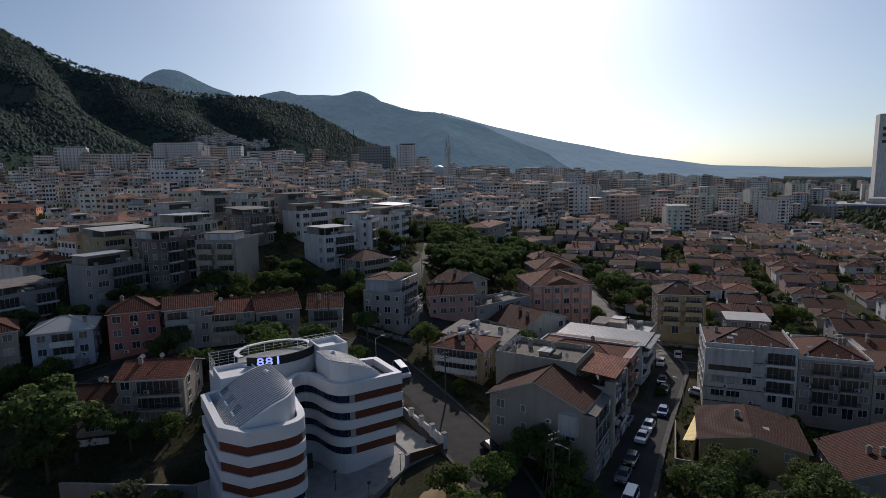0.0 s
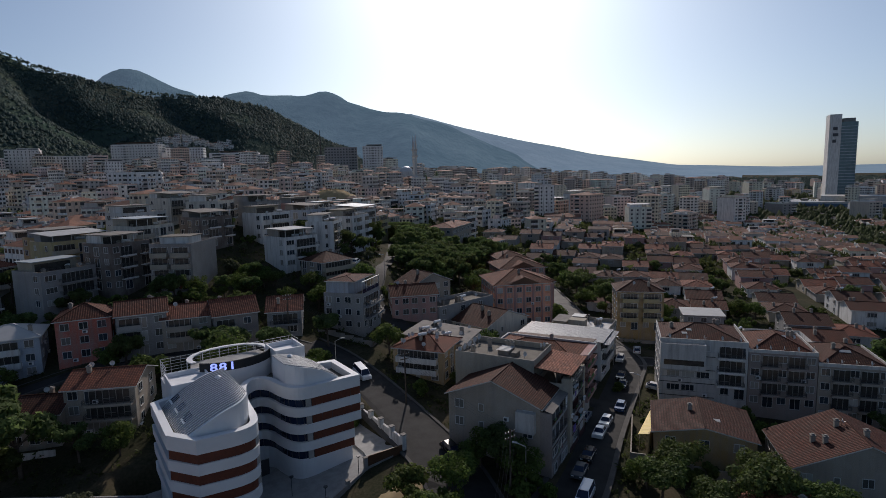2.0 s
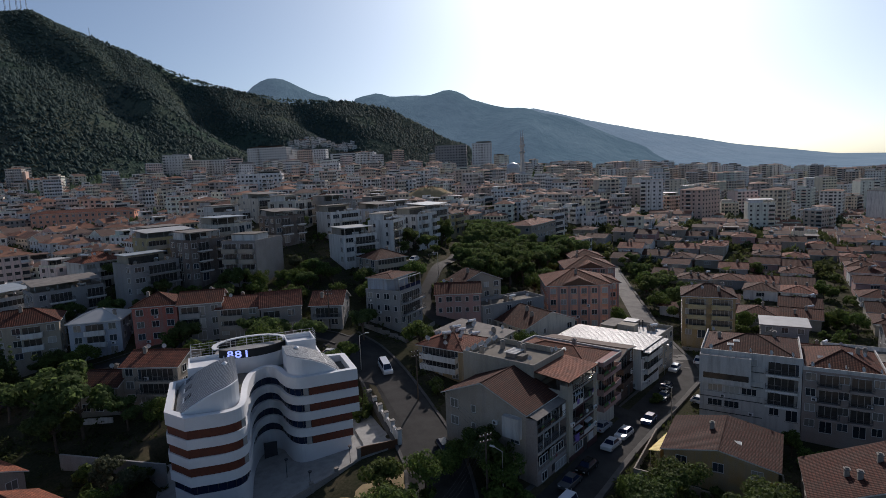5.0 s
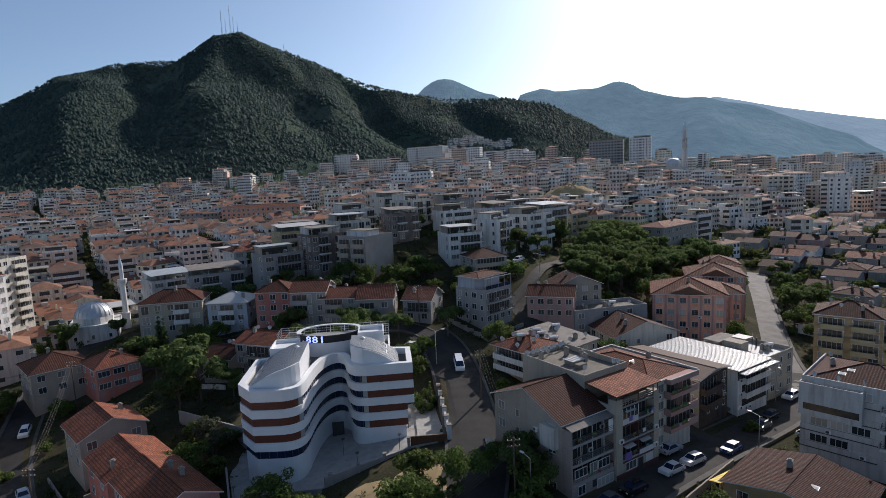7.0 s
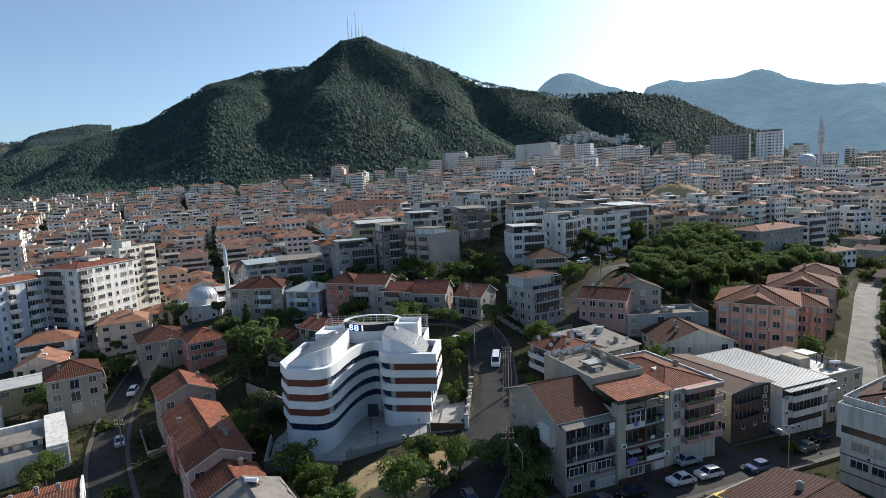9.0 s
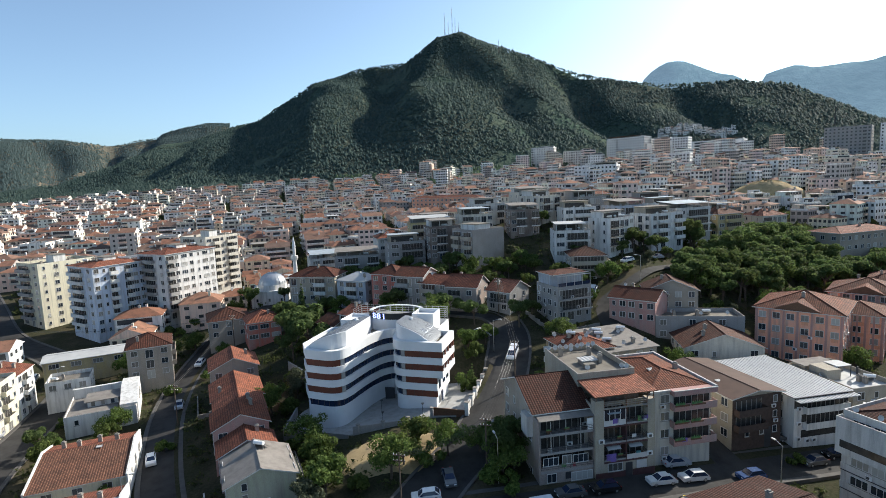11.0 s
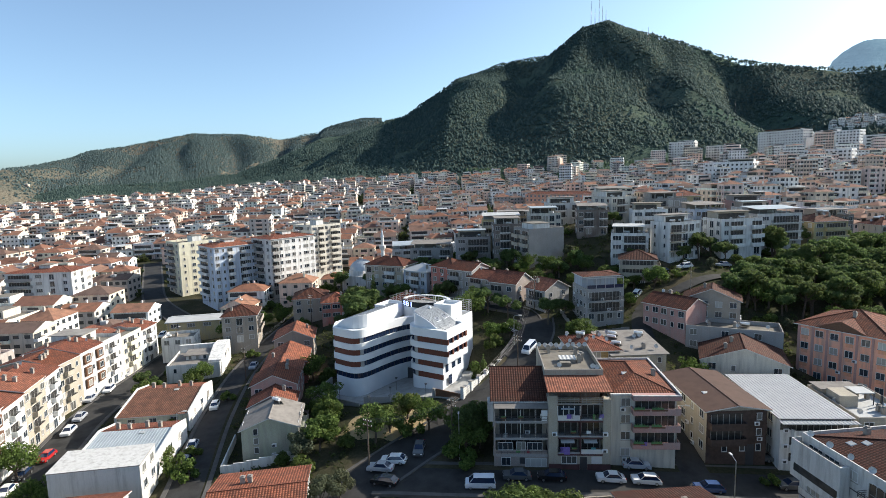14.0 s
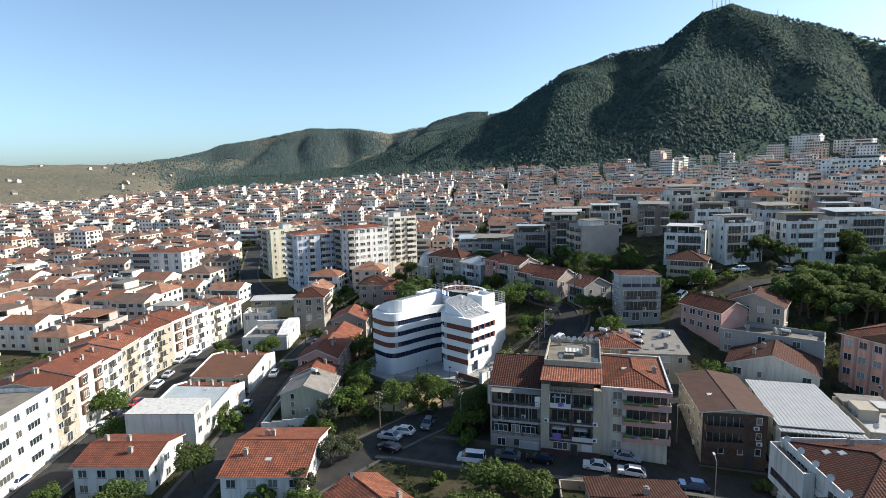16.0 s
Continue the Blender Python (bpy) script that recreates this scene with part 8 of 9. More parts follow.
# ---- cars ----
def car_template(colour, name, kind="hatch"):
    paint = plain("car_paint_" + name, colour, 0.25, 0.0, 0.08, 0.5)
    paint.node_tree.nodes["Principled BSDF"].inputs["Coat Weight"].default_value = 0.6
    L, W = (4.3, 1.75) if kind != "van" else (4.6, 1.85)
    H = 1.45 if kind != "van" else 1.85
    root = thing("car", pose(0, 0, -500), "parked %s %s at the kerb" % (name, {"hatch": "hatchback", "sedan": "saloon car", "van": "van"}[kind]), "car")
    belt = 0.88 if kind != "van" else 1.0
    prof = {"hatch": [(-L / 2, 0.3), (-L / 2, 0.78), (-L / 2 + 0.1, belt), (-L / 2 + 0.95, belt + 0.06), (L / 2 - 0.35, belt + 0.04), (L / 2, 0.7), (L / 2, 0.3)]}["hatch"]
    s = Shape()
    ys = [(-W / 2, 0.0), (-W / 2 + 0.06, 0.04), (W / 2 - 0.06, 0.04), (W / 2, 0.0)]
    for a, b in zip(prof, prof[1:]):
        s.face([(a[0], -W / 2, a[1]), (b[0], -W / 2, b[1]), (b[0], W / 2, b[1]), (a[0], W / 2, a[1])][::-1], 0)
    for y, fl in ((-W / 2, False), (W / 2, True)):
        q = [(x, y, z) for x, z in prof]
        s.face(q if fl else q[::-1], 0)
    s.face([(prof[0][0], -W / 2, 0.3), (prof[-1][0], -W / 2, 0.3), (prof[-1][0], W / 2, 0.3), (prof[0][0], W / 2, 0.3)][::-1], 1)
    s.put("body", [paint, DARKSTEEL], root)
    x0, x1, x2, x3 = {"hatch": (-1.15, -0.45, 1.35, 1.95), "sedan": (-1.1, -0.4, 0.95, 1.6), "van": (-1.7, -1.0, 2.1, 2.25)}[kind]
    gl = Shape()
    b = [(x0, -W / 2 + 0.08, belt + 0.03), (x3, -W / 2 + 0.08, belt + 0.03), (x3, W / 2 - 0.08, belt + 0.03), (x0, W / 2 - 0.08, belt + 0.03)]
    t = [(x1, -W / 2 + 0.25, H - 0.04), (x2, -W / 2 + 0.25, H - 0.04), (x2, W / 2 - 0.25, H - 0.04), (x1, W / 2 - 0.25, H - 0.04)]
    for i in range(4):
        j = (i + 1) % 4
        gl.face([b[i], b[j], t[j], t[i]], 0)
    gl.put("glazing", [BANDGLASS], root)
    rf = Shape()
    rf.prism([(p[0], p[1]) for p in t], H - 0.04, H + 0.02, 0)
    for i in range(4):
        rf.tube(b[i], t[i], 0.045, n=4, mi=0)
    rf.put("roof", [paint], root)
    wm = Shape()
    wm.tube((0, -0.1, 0), (0, 0.1, 0), 0.31, n=12, mi=0)
    wm.tube((0, -0.11, 0), (0, 0.11, 0), 0.19, n=10, mi=1)
    me = wm.mesh("wheel", [RUBBER, STEEL])
    for x in (-L / 2 + 0.8, L / 2 - 0.8):
        for y in (-W / 2 + 0.1, W / 2 - 0.1):
            place("wheel", me, root, pose(x, y, 0.31))
    for y in (-W / 2 + 0.3, W / 2 - 0.3):
        q = Shape()
        q.box(-L / 2 - 0.02, y - 0.18, 0.6, -L / 2 + 0.05, y + 0.18, 0.75, 0)
        q.put("headlight", [WATERTANK], root)
        q = Shape()
        q.box(L / 2 - 0.05, y - 0.15, 0.62, L / 2 + 0.02, y + 0.15, 0.8, 0)
        q.put("tail_light", [TAIL], root)
    return root


TAIL = plain("tail_light_red", (0.25, 0.01, 0.01), 0.3, vary=0.1)
CARS = {"white": car_template((0.75, 0.75, 0.74), "white"), "white_saloon": car_template((0.75, 0.75, 0.74), "white", "sedan"), "silver": car_template((0.42, 0.43, 0.45), "silver", "sedan"), "black": car_template((0.015, 0.015, 0.017), "black"),
        "grey": car_template((0.10, 0.105, 0.11), "dark grey", "sedan"), "red": car_template((0.40, 0.02, 0.02), "red"), "van": car_template((0.70, 0.72, 0.76), "white", "van"), "blue": car_template((0.05, 0.09, 0.20), "dark blue")}


def park(c, x, y, rot, lift=0.15):
    dx, dy = math.cos(radians(rot)), math.sin(radians(rot))
    slope = (g(x + 2 * dx, y + 2 * dy) - g(x - 2 * dx, y - 2 * dy)) / 4
    return copy_thing(CARS[c], pose(x, y, g(x, y) + lift, 0, 0, rot) @ pose(0, 0, 0, 0, -math.degrees(math.atan(slope)), 0))


for c, x, y, r in [("white_saloon", 36.9, -14.4, 27), ("white", 41.6, -12.0, 27), ("black", 29.0, -18.6, 27), ("grey", 24.3, -21.0, 27), ("grey", 60.7, -1.3, 30), ("white", 66.5, -5.5, 118), ("black", 64.8, 2.2, 30), ("silver", 39.5, -9.0, 207),
                   ("van", 10.0, 19.5, 88), ("black", 10.9, -7.6, 88), ("van", 20.2, -25.4, 27), ("white", 4.4, -25.8, 20), ("silver", 3.6, -28.3, 16), ("black", 6.4, -31.0, 10), ("grey", 6.5, -21.2, 115), ("white", 1.5, 28.0, 150), ("silver", -47.7, 47.5, 30),
                   ("white", -42.5, -74.5, 132), ("white_saloon", -55.2, -57.5, 132), ("red", -62.6, -48.0, 128), ("white", -71.0, -40.0, 133), ("silver", -86.0, -28.0, 133), ("white", -88.5, -22.0, 133), ("black", -59.0, -53.5, 133), ("silver", -76.5, -35.0, 133),
                   ("silver", -38.0, -33.5, 134), ("black", -33.2, -38.3, 134), ("white", -51.4, -18.4, 134), ("white", 26.2, 53.5, 80), ("black", 30.5, 66.0, 45), ("white", 35.5, 71.5, 45), ("silver", 44.5, 80.5, 48), ("grey", 56.0, 3.8, 210), ("white", 84.5, 12.0, 215),
                   ("blue", 50.0, -8.8, 30), ("white", 75.0, 10.0, 30), ("silver", -96.5, -13.0, 132), ("black", -104.5, -8.0, 130), ("white", -120.0, 13.0, 128), ("silver", -64.5, 4.0, 126), ("white", -77.5, 27.0, 110)]:
    park(c, x, y, r)


# ---- poles, lamps, wires ----
def pole(x, y, h, kind="wood", rot=0.0):
    if kind == "lamp":
        root = thing("street_lamp", pose(x, y, g(x, y), 0, 0, rot), "grey steel street lamp on the kerb", "street lamp", "street lamps")
        s = Shape()
        s.tube((0, 0, -0.3), (0, 0, h), 0.09, 0.06, 8)
        s.tube((0, 0, h), (1.3, 0, h + 0.35), 0.045, 0.04, 6)
        s.put("pole", [STEEL], root)
        s = Shape()
        s.box(1.2, -0.14, h + 0.28, 1.9, 0.14, h + 0.42, 0)
        s.put("lamp_head", [DISH], root)
    else:
        root = thing("power_pole", pose(x, y, g(x, y), 0, 0, rot), "wooden power pole with crossarms and wires", "power pole", "power poles")
        s = Shape()
        s.tube((0, 0, -0.5), (0, 0, h), 0.15, 0.1, 8)
        s.put("pole", [BARK], root)
        for z in (h - 0.4, h - 1.2):
            s = Shape()
            s.box(-0.9, -0.06, z - 0.06, 0.9, 0.06, z + 0.06, 0)
            for q in (-0.8, -0.3, 0.3, 0.8):
                s.tube((q, 0, z + 0.06), (q, 0, z + 0.22), 0.04, n=5, mi=1)
            s.put("crossarm", [BARK, WATERTANK], root)
    return root


POLES = [(3.5, 39.2, 9.5), (12.3, 7.5, 9.5), (12.0, -19.5, 9.5), (1.8, -29.0, 9.0), (-70.5, 33.0, 11.0), (-58.0, -4.0, 9.0)]
for x, y, h in POLES:
    pole(x, y, h)
for x, y, r in [(13.9, -20.5, 120), (53.5, -10.5, 120), (44.0, 1.0, 0), (-41.5, -34.0, 40), (-52.5, -64.5, 30), (-75.0, -46.5, 30), (-92.0, -27.0, 30), (71.0, 9.0, 250), (104.0, -20.0, 180), (38.5, 60.0, 200), (-105.0, 8.0, 20), (5.6, 21.0, 0)]:
    pole(x, y, 7.0, "lamp", r)


def wire(a, b, sag, count, gap):
    s = Shape()
    a, b = Vector(a), Vector(b)
    side = Vector((-(b - a).y, (b - a).x, 0)).normalized()
    for k in range(count):
        o = side * gap * (k - (count - 1) / 2)
        last = None
        for i in range(15):
            t = i / 14
            p = a.lerp(b, t) + o - Vector((0, 0, sag * 4 * t * (1 - t)))
            if last is not None:
                s.tube(last, p, 0.013, n=3, caps=False)
            last = p
    return tagged(s.put("power_line", [DARKSTEEL]), "bundle of sagging overhead wires between poles", "wire")


def top_of(k):
    x, y, h = POLES[k]
    return (x, y, g(x, y) + h - 0.3)


for a, b in ((0, 1), (1, 2), (2, 3)):
    wire(top_of(a), top_of(b), 0.9, 4, 0.45)
wire(top_of(4), (-128, 20, 9.0), 1.6, 4, 0.4)
wire(top_of(4), top_of(5), 1.0, 3, 0.4)

# dry bank beside the court
b = Shape()
for i in range(10):
    for j in range(10):
        q = []
        for ii, jj in ((i, j), (i + 1, j), (i + 1, j + 1), (i, j + 1)):
            x, y = -14 + ii * 1.9, -24 + jj * 1.25 + ii * 0.35
            e = min(ii, jj, 10 - ii, 10 - jj) / 3
            q.append((x, y, g(x, y) - 0.25 + 0.7 * min(1, e) + 0.15 * math.sin(ii * 1.7 + jj)))
        b.face(q)
tagged(b.put("earth_bank", [DRY], smooth=True), "bank of dry straw-coloured earth", "bank", kind="structure")


# low walls round the yards
def garden_wall(pts, h, mat, label):
    s = Shape()
    for a, b in zip(pts, pts[1:]):
        n = max(1, int((b - a).length / 2.0))
        d = (b - a).normalized()
        e = Vector((-d.y, d.x)) * 0.11
        for k in range(n):
            p, q = a.lerp(b, k / n), a.lerp(b, (k + 1) / n)
            z = max(g(p.x, p.y), g(q.x, q.y)) + h
            s.prism([tuple(p - e), tuple(q - e), tuple(q + e), tuple(p + e)], z - h - 1.6, z, 0)
    return tagged(s.put("garden_wall", [mat]), label, "wall", "garden walls")


WR = random.Random(9)
for cx, cy, rot, w, d in list(RECTS):
    if not (-110 < cx < 125 and -75 < cy < 62) or w > 24:
        continue
    u, n = Vector((math.cos(radians(rot)), math.sin(radians(rot)))), Vector((-math.sin(radians(rot)), math.cos(radians(rot))))
    off, sx = WR.uniform(2.0, 3.6), WR.choice([-1, 1])
    c = Vector((cx, cy))
    pts = [c - u * sx * (w / 2) - n * (d / 2 + off), c + u * sx * (w / 2 + off) - n * (d / 2 + off), c + u * sx * (w / 2 + off) + n * (d / 2)]
    clear = all(free(p.x, p.y, 0.3) and np.min(np.hypot(RP[:, 0] - p.x, RP[:, 1] - p.y) - RP[:, 2]) > 0.2 for a, b in zip(pts, pts[1:]) for p in (a.lerp(b, t / 8) for t in range(9)))
    if clear:
        k = WR.randrange(4)
        garden_wall(pts, WR.uniform(0.7, 1.6), (PAINT["grey"], PAINT["white"], CONC, PAINT["beige"])[k], ("low grey rendered garden wall", "low white rendered garden wall", "low bare concrete garden wall", "low beige rendered garden wall")[k])


# ---- the town beyond: rows of houses, joined, too many to count ----
RN = np.random.RandomState(21)


# large blocks that stand out of the town: centre, turn, width, depth, foot, top
SPOTS = [((61, 671), -35, 54, 16, 52, 89, "tall white slab block of flats with rows of balconies"), ((95, 508), -18, 36, 16, 36, 62, "white stepped block of flats with flat roof"), ((24, 411), -14, 36, 14, 33, 53, "white flats with blue glazed end"),
         ((-47, 670), -10, 30, 16, 46, 82, "white tower block under the hill"), ((-3, 682), -12, 36, 15, 44, 76, "white block of flats under the hill"), ((112, 680), -25, 48, 16, 60, 86, "long pale block of flats"),
         ((160, 632), -25, 56, 18, 54, 78, "long white modern block"), ((262, 552), -28, 38, 16, 45, 81, "dark glass office block"), ((296, 536), -28, 24, 16, 44, 82, "white and green office tower with balcony bands"),
         ((-118, 560), 20, 22, 14, 20, 50, "pale tower block on the slope"), ((-78, 600), 5, 24, 14, 28, 60, "pale tower block with balconies"), ((150, 420), -10, 26, 14, 30, 50, "cream flats with balconies")]
for (x, y), rot, w, d, z0, z1, lab in SPOTS:
    RECTS.append((x, y, rot, w, d))
RECTS.append((122.7, 277, 0, 36, 26))
RECTS.append((-86, 314, -9, 64, 64))
RECTS.append((288, 447, 0, 40, 34))


class Town:
    """Boxes with hipped or flat roofs and window panes, gathered into one mesh."""

    def __init__(self):
        self.v, self.f, self.m, self.n = [], [], [], 0

    def add(self, pts, faces, mats):
        self.v.append(np.asarray(pts, float))
        self.f += [tuple(i + self.n for i in q) for q in faces]
        self.m += mats
        self.n += len(pts)

    def block(self, R, o, x0, y0, z0, x1, y1, z1, mi=0, top=None):
        p = np.array([(x0, y0, z0), (x1, y0, z0), (x1, y1, z0), (x0, y1, z0), (x0, y0, z1), (x1, y0, z1), (x1, y1, z1), (x0, y1, z1)], float)
        self.add(p @ R + o, [(0, 1, 5, 4), (1, 2, 6, 5), (2, 3, 7, 6), (3, 0, 4, 7), (4, 5, 6, 7)], [mi] * 4 + [mi if top is None else top])

    def hip(self, R, o, W, D, h, pitch, e=0.5, gable=False):
        k = max(W, D) - (0 if gable else min(W, D))
        if gable:
            k += e
        r = (min(W, D) + e) * pitch
        a = (k, 0) if W > D else (0, k)
        pts = np.array([(-W - e, -D - e, h), (W + e, -D - e, h), (W + e, D + e, h), (-W - e, D + e, h), (-a[0], -a[1], h + r), (a[0], a[1], h + r)], float)
        fc = [(0, 1, 5, 4), (1, 2, 5), (2, 3, 4, 5), (3, 0, 4)] if W > D else [(0, 1, 4), (1, 2, 5, 4), (2, 3, 5), (3, 0, 4, 5)]
        mats = [1] * 4
        if gable:
            mats = [1, 0, 1, 0] if W > D else [0, 1, 0, 1]
        self.add(pts @ R + o, fc + [(3, 2, 1, 0)], mats + [0])
        return r

    def house(self, x, y, z, w, d, h, rot, roof, floors, cols, pitch=0.42, gable=False):
        """A house with windows, flat dark strips painted as balcony shade, and a tiled roof or a terrace with its
        penthouse and canopy.
        """
        rr = RN.rand
        c, s = math.cos(rot), math.sin(rot)
        R = np.array([[c, s, 0], [-s, c, 0], [0, 0, 1]])
        o = np.array([x, y, z])
        W, D = w / 2, d / 2
        fh = h / floors
        self.block(R, o, -W, -D, -2.5, W, D, h, 0, 3)
        if rr() < 0.35 and floors > 2:
            q = h - fh * RN.randint(1, floors)
            sx = W + RN.uniform(1.5, 3.0)
            self.block(R, o, -W * 0.9, -D * 0.7, -2.5, sx, D * 0.8, q, 0, 3)
        if roof:
            r = self.hip(R, o, W, D, h, pitch, 0.45, gable)
            for k in range(RN.randint(1, 3)):
                cx, cy = RN.uniform(-0.5, 0.5) * W, RN.uniform(-0.5, 0.5) * D
                self.block(R, o, cx - 0.3, cy - 0.3, h, cx + 0.3, cy + 0.3, h + r + 0.7)
            if rr() < 0.3:
                cx = RN.uniform(-0.5, 0.5) * W
                self.block(R, o, cx - 1.0, -D * 0.55, h, cx + 1.0, -D * 0.3, h + r * 0.8 + 0.35, 4)
        else:
            for x0, y0, x1, y1 in ((-W, -D, W, -D + 0.25), (-W, D - 0.25, W, D), (-W, -D + 0.25, -W + 0.25, D - 0.25), (W - 0.25, -D + 0.25, W, D - 0.25)):
                self.block(R, o, x0, y0, h, x1, y1, h + 0.8)
            if rr() < 0.8:
                x0, x1 = (-W * 0.9, W * RN.uniform(-0.1, 0.7)) if rr() < 0.5 else (-W * RN.uniform(-0.1, 0.7), W * 0.9)
                y0, y1 = -D * RN.uniform(-0.3, 0.4), D * 0.9
                self.block(R, o, x0, y0, h, x1, y1, h + 2.5, 0, 3)
                if rr() < 0.6:
                    m = int(RN.choice([1, 4, 5]))
                    self.block(R, o, x0 - 0.3, -D * 0.95, h + 2.5, x1 + 0.3, y1 + 0.2, h + 2.68, m)
                    for px in (x0, x1 - 0.15):
                        self.block(R, o, px, -D * 0.93, h, px + 0.15, -D * 0.93 + 0.15, h + 2.5, 5)
                self.add(np.array([(x0 + 0.6, y0 - 0.05, h + 0.4), (x1 - 0.6, y0 - 0.05, h + 0.4), (x1 - 0.6, y0 - 0.05, h + 2.0), (x0 + 0.6, y0 - 0.05, h + 2.0)]) @ R + o, [(0, 1, 2, 3)], [2])
            for k in range(RN.randint(1, 6)):
                cx, cy = RN.uniform(-0.85, 0.85) * W, RN.uniform(-0.85, 0.2) * D
                self.block(R, o, cx - 0.5, cy - 0.4, h, cx + 0.5, cy + 0.4, h + RN.uniform(0.8, 1.6), int(RN.choice([0, 4, 5])))
        hw = RN.uniform(0.45, 0.85)
        lo, hi = RN.uniform(0.26, 0.36), RN.uniform(0.70, 0.82)
        strip = RN.randint(0, 8)
        for side, (ln, off) in enumerate(((w, D), (d, W), (d, W))):
            n = cols if side == 0 else max(2, int(cols * d / w))
            has = floors >= 3 and rr() < 0.8
            bc = RN.randint(0, n) if has else -1
            for f in range(floors):
                # one flat dark quad per floor stands for a shaded balcony recess
                if strip == 0 and side == 0 and floors > 1:
                    a_, b_ = -ln * 0.44, ln * (0.44 if f % 2 else 0.3)
                    zz = f * fh
                    self.add(np.array([(a_, -off - 0.06, zz + 0.15), (b_, -off - 0.06, zz + 0.15), (b_, -off - 0.06, zz + fh * 0.82), (a_, -off - 0.06, zz + fh * 0.82)]) @ R + o, [(0, 1, 2, 3)], [2])
                    if f:
                        self.block(R, o, a_ - 0.3, -off - 1.3, zz - 0.12, b_ + 0.3, -off - 0.07, zz + 0.08, 0)
                        self.block(R, o, a_ - 0.3, -off - 1.3, zz + 0.08, b_ + 0.3, -off - 1.2, zz + 0.9, 0)
                    continue
                for k in range(n):
                    t = (k + 0.5) * ln / n - ln / 2
                    bal = k == bc and f > 0
                    ww = ln / n * 0.42 if bal else min(hw, ln / n * 0.34)
                    z0, z1 = f * fh + fh * (0.05 if bal else lo), f * fh + fh * hi
                    if side == 0:
                        q = [(t - ww, -off - 0.05, z0), (t + ww, -off - 0.05, z0), (t + ww, -off - 0.05, z1), (t - ww, -off - 0.05, z1)]
                    elif side == 1:
                        q = [(off + 0.05, t - ww, z0), (off + 0.05, t + ww, z0), (off + 0.05, t + ww, z1), (off + 0.05, t - ww, z1)]
                    else:
                        q = [(-off - 0.05, t + ww, z0), (-off - 0.05, t - ww, z0), (-off - 0.05, t - ww, z1), (-off - 0.05, t + ww, z1)]
                    self.add(np.array(q) @ R + o, [(0, 1, 2, 3)], [2])
                    if bal:
                        bw = ln / n * 0.5
                        z0, z1 = f * fh - 0.12, f * fh + 0.85
                        a, b = {0: ((t - bw, -off - 1.2), (t + bw, -off)), 1: ((off, t - bw), (off + 1.2, t + bw)), 2: ((-off - 1.2, t - bw), (-off, t + bw))}[side]
                        # a solid box with a dark top in place of a hollow
                        self.block(R, o, a[0], a[1], z0, b[0], b[1], z1, 0, 2)

    def put(self, name, label):
        me = bpy.data.meshes.new(name)
        me.from_pydata(np.concatenate(self.v).tolist(), [], self.f)
        for m in (WALL_FAR, TILE_FAR, PANE_SHADE_FAR, SCREED, METALROOF, CONC):
            me.materials.append(m)
        me.polygons.foreach_set("material_index", self.m)
        me.update()
        return tagged(new(name, me), label, "houses", kind="stuff")


def fill(name, label, rot, pitch_u, pitch_v, zone, make, street=4):
    """Lots on a turned grid; every few rows there is a street."""
    t = Town()
    r = radians(rot)
    ux, uy = math.cos(r), math.sin(r)
    spots = []
    N = 90
    for i in range(-N, N):
        for j in range(-N, N):
            u = i * pitch_u + (i // street) * 7.0
            v = j * pitch_v + (j // 2) * 8.0
            u, v = u + 7 * math.sin(v / 52 + 0.4), v + 6 * math.sin(u / 64)
            x, y = ux * u - uy * v, uy * u + ux * v
            if zone(x, y):
                spots.append((x, y))
    for x, y in spots:
        x, y = x + RN.uniform(-1, 1), y + RN.uniform(-1, 1)
        if not free(x, y, 7.5) or np.min(np.hypot(RP[:, 0] - x, RP[:, 1] - y) - RP[:, 2]) < 6.5:
            continue
        make(t, x, y, r)
    return t.put(name, label)


def polar(x, y):
    return math.degrees(math.atan2(x - 15, y + 90)), math.hypot(x - 15, y + 90)


def grove(x, y):
    return 40 < x < 135 and (x - 46) * 0.75 + 46 < y < (x - 46) * 0.75 + 112


def seam(r):
    """Where the plain's houses meet the hillside flats: a wavering line, not a straight one."""
    return -14 + 3.0 * math.sin(r / 19) + 2.0 * math.sin(r / 43 + 1)


def zone_west(x, y):
    a, r = polar(x, y)
    return -100 < a < seam(r) and 130 < r < (760 if a > -60 else 900) and not (a > -24 and r < 300) and not (-60 < x < 45 and y < 145)


def make_west(t, x, y, r):
    z = g(x, y)
    big = RN.rand()
    w, d = RN.uniform(10.5, 13.5), RN.uniform(10, 12.3)
    fl = 2 if big < 0.5 else 3 if big < 0.9 else 4 if big < 0.985 else 6
    far = polar(x, y)[1] > 400
    if far:
        fl = int(RN.choice([2, 3, 3, 4, 4, 5]))
        w, d = RN.uniform(9, 12.5), RN.uniform(9, 12)
    if polar(x, y)[1] < 330:
        fl = min(fl, 3)
    if polar(x, y)[0] > -21 and polar(x, y)[1] < 450:
        fl = 2
    t.house(x, y, z, w, d, fl * 2.8 + RN.uniform(-0.6, 0.6), r + RN.uniform(-0.06, 0.06), RN.rand() < (0.62 if far else 0.8), fl, int(RN.choice([3, 4])), RN.uniform(0.3, 0.48), RN.rand() < 0.5)


fill("far_houses", "dense red-roofed houses spread over the plain", 33, 12.5, 12.0, zone_west, make_west)


def zone_mid(x, y):
    a, r = polar(x, y)
    return -26 <= a < 36 and 190 < r < 690 and y > 128 and not grove(x, y) and not (a < seam(r) and r > 300)


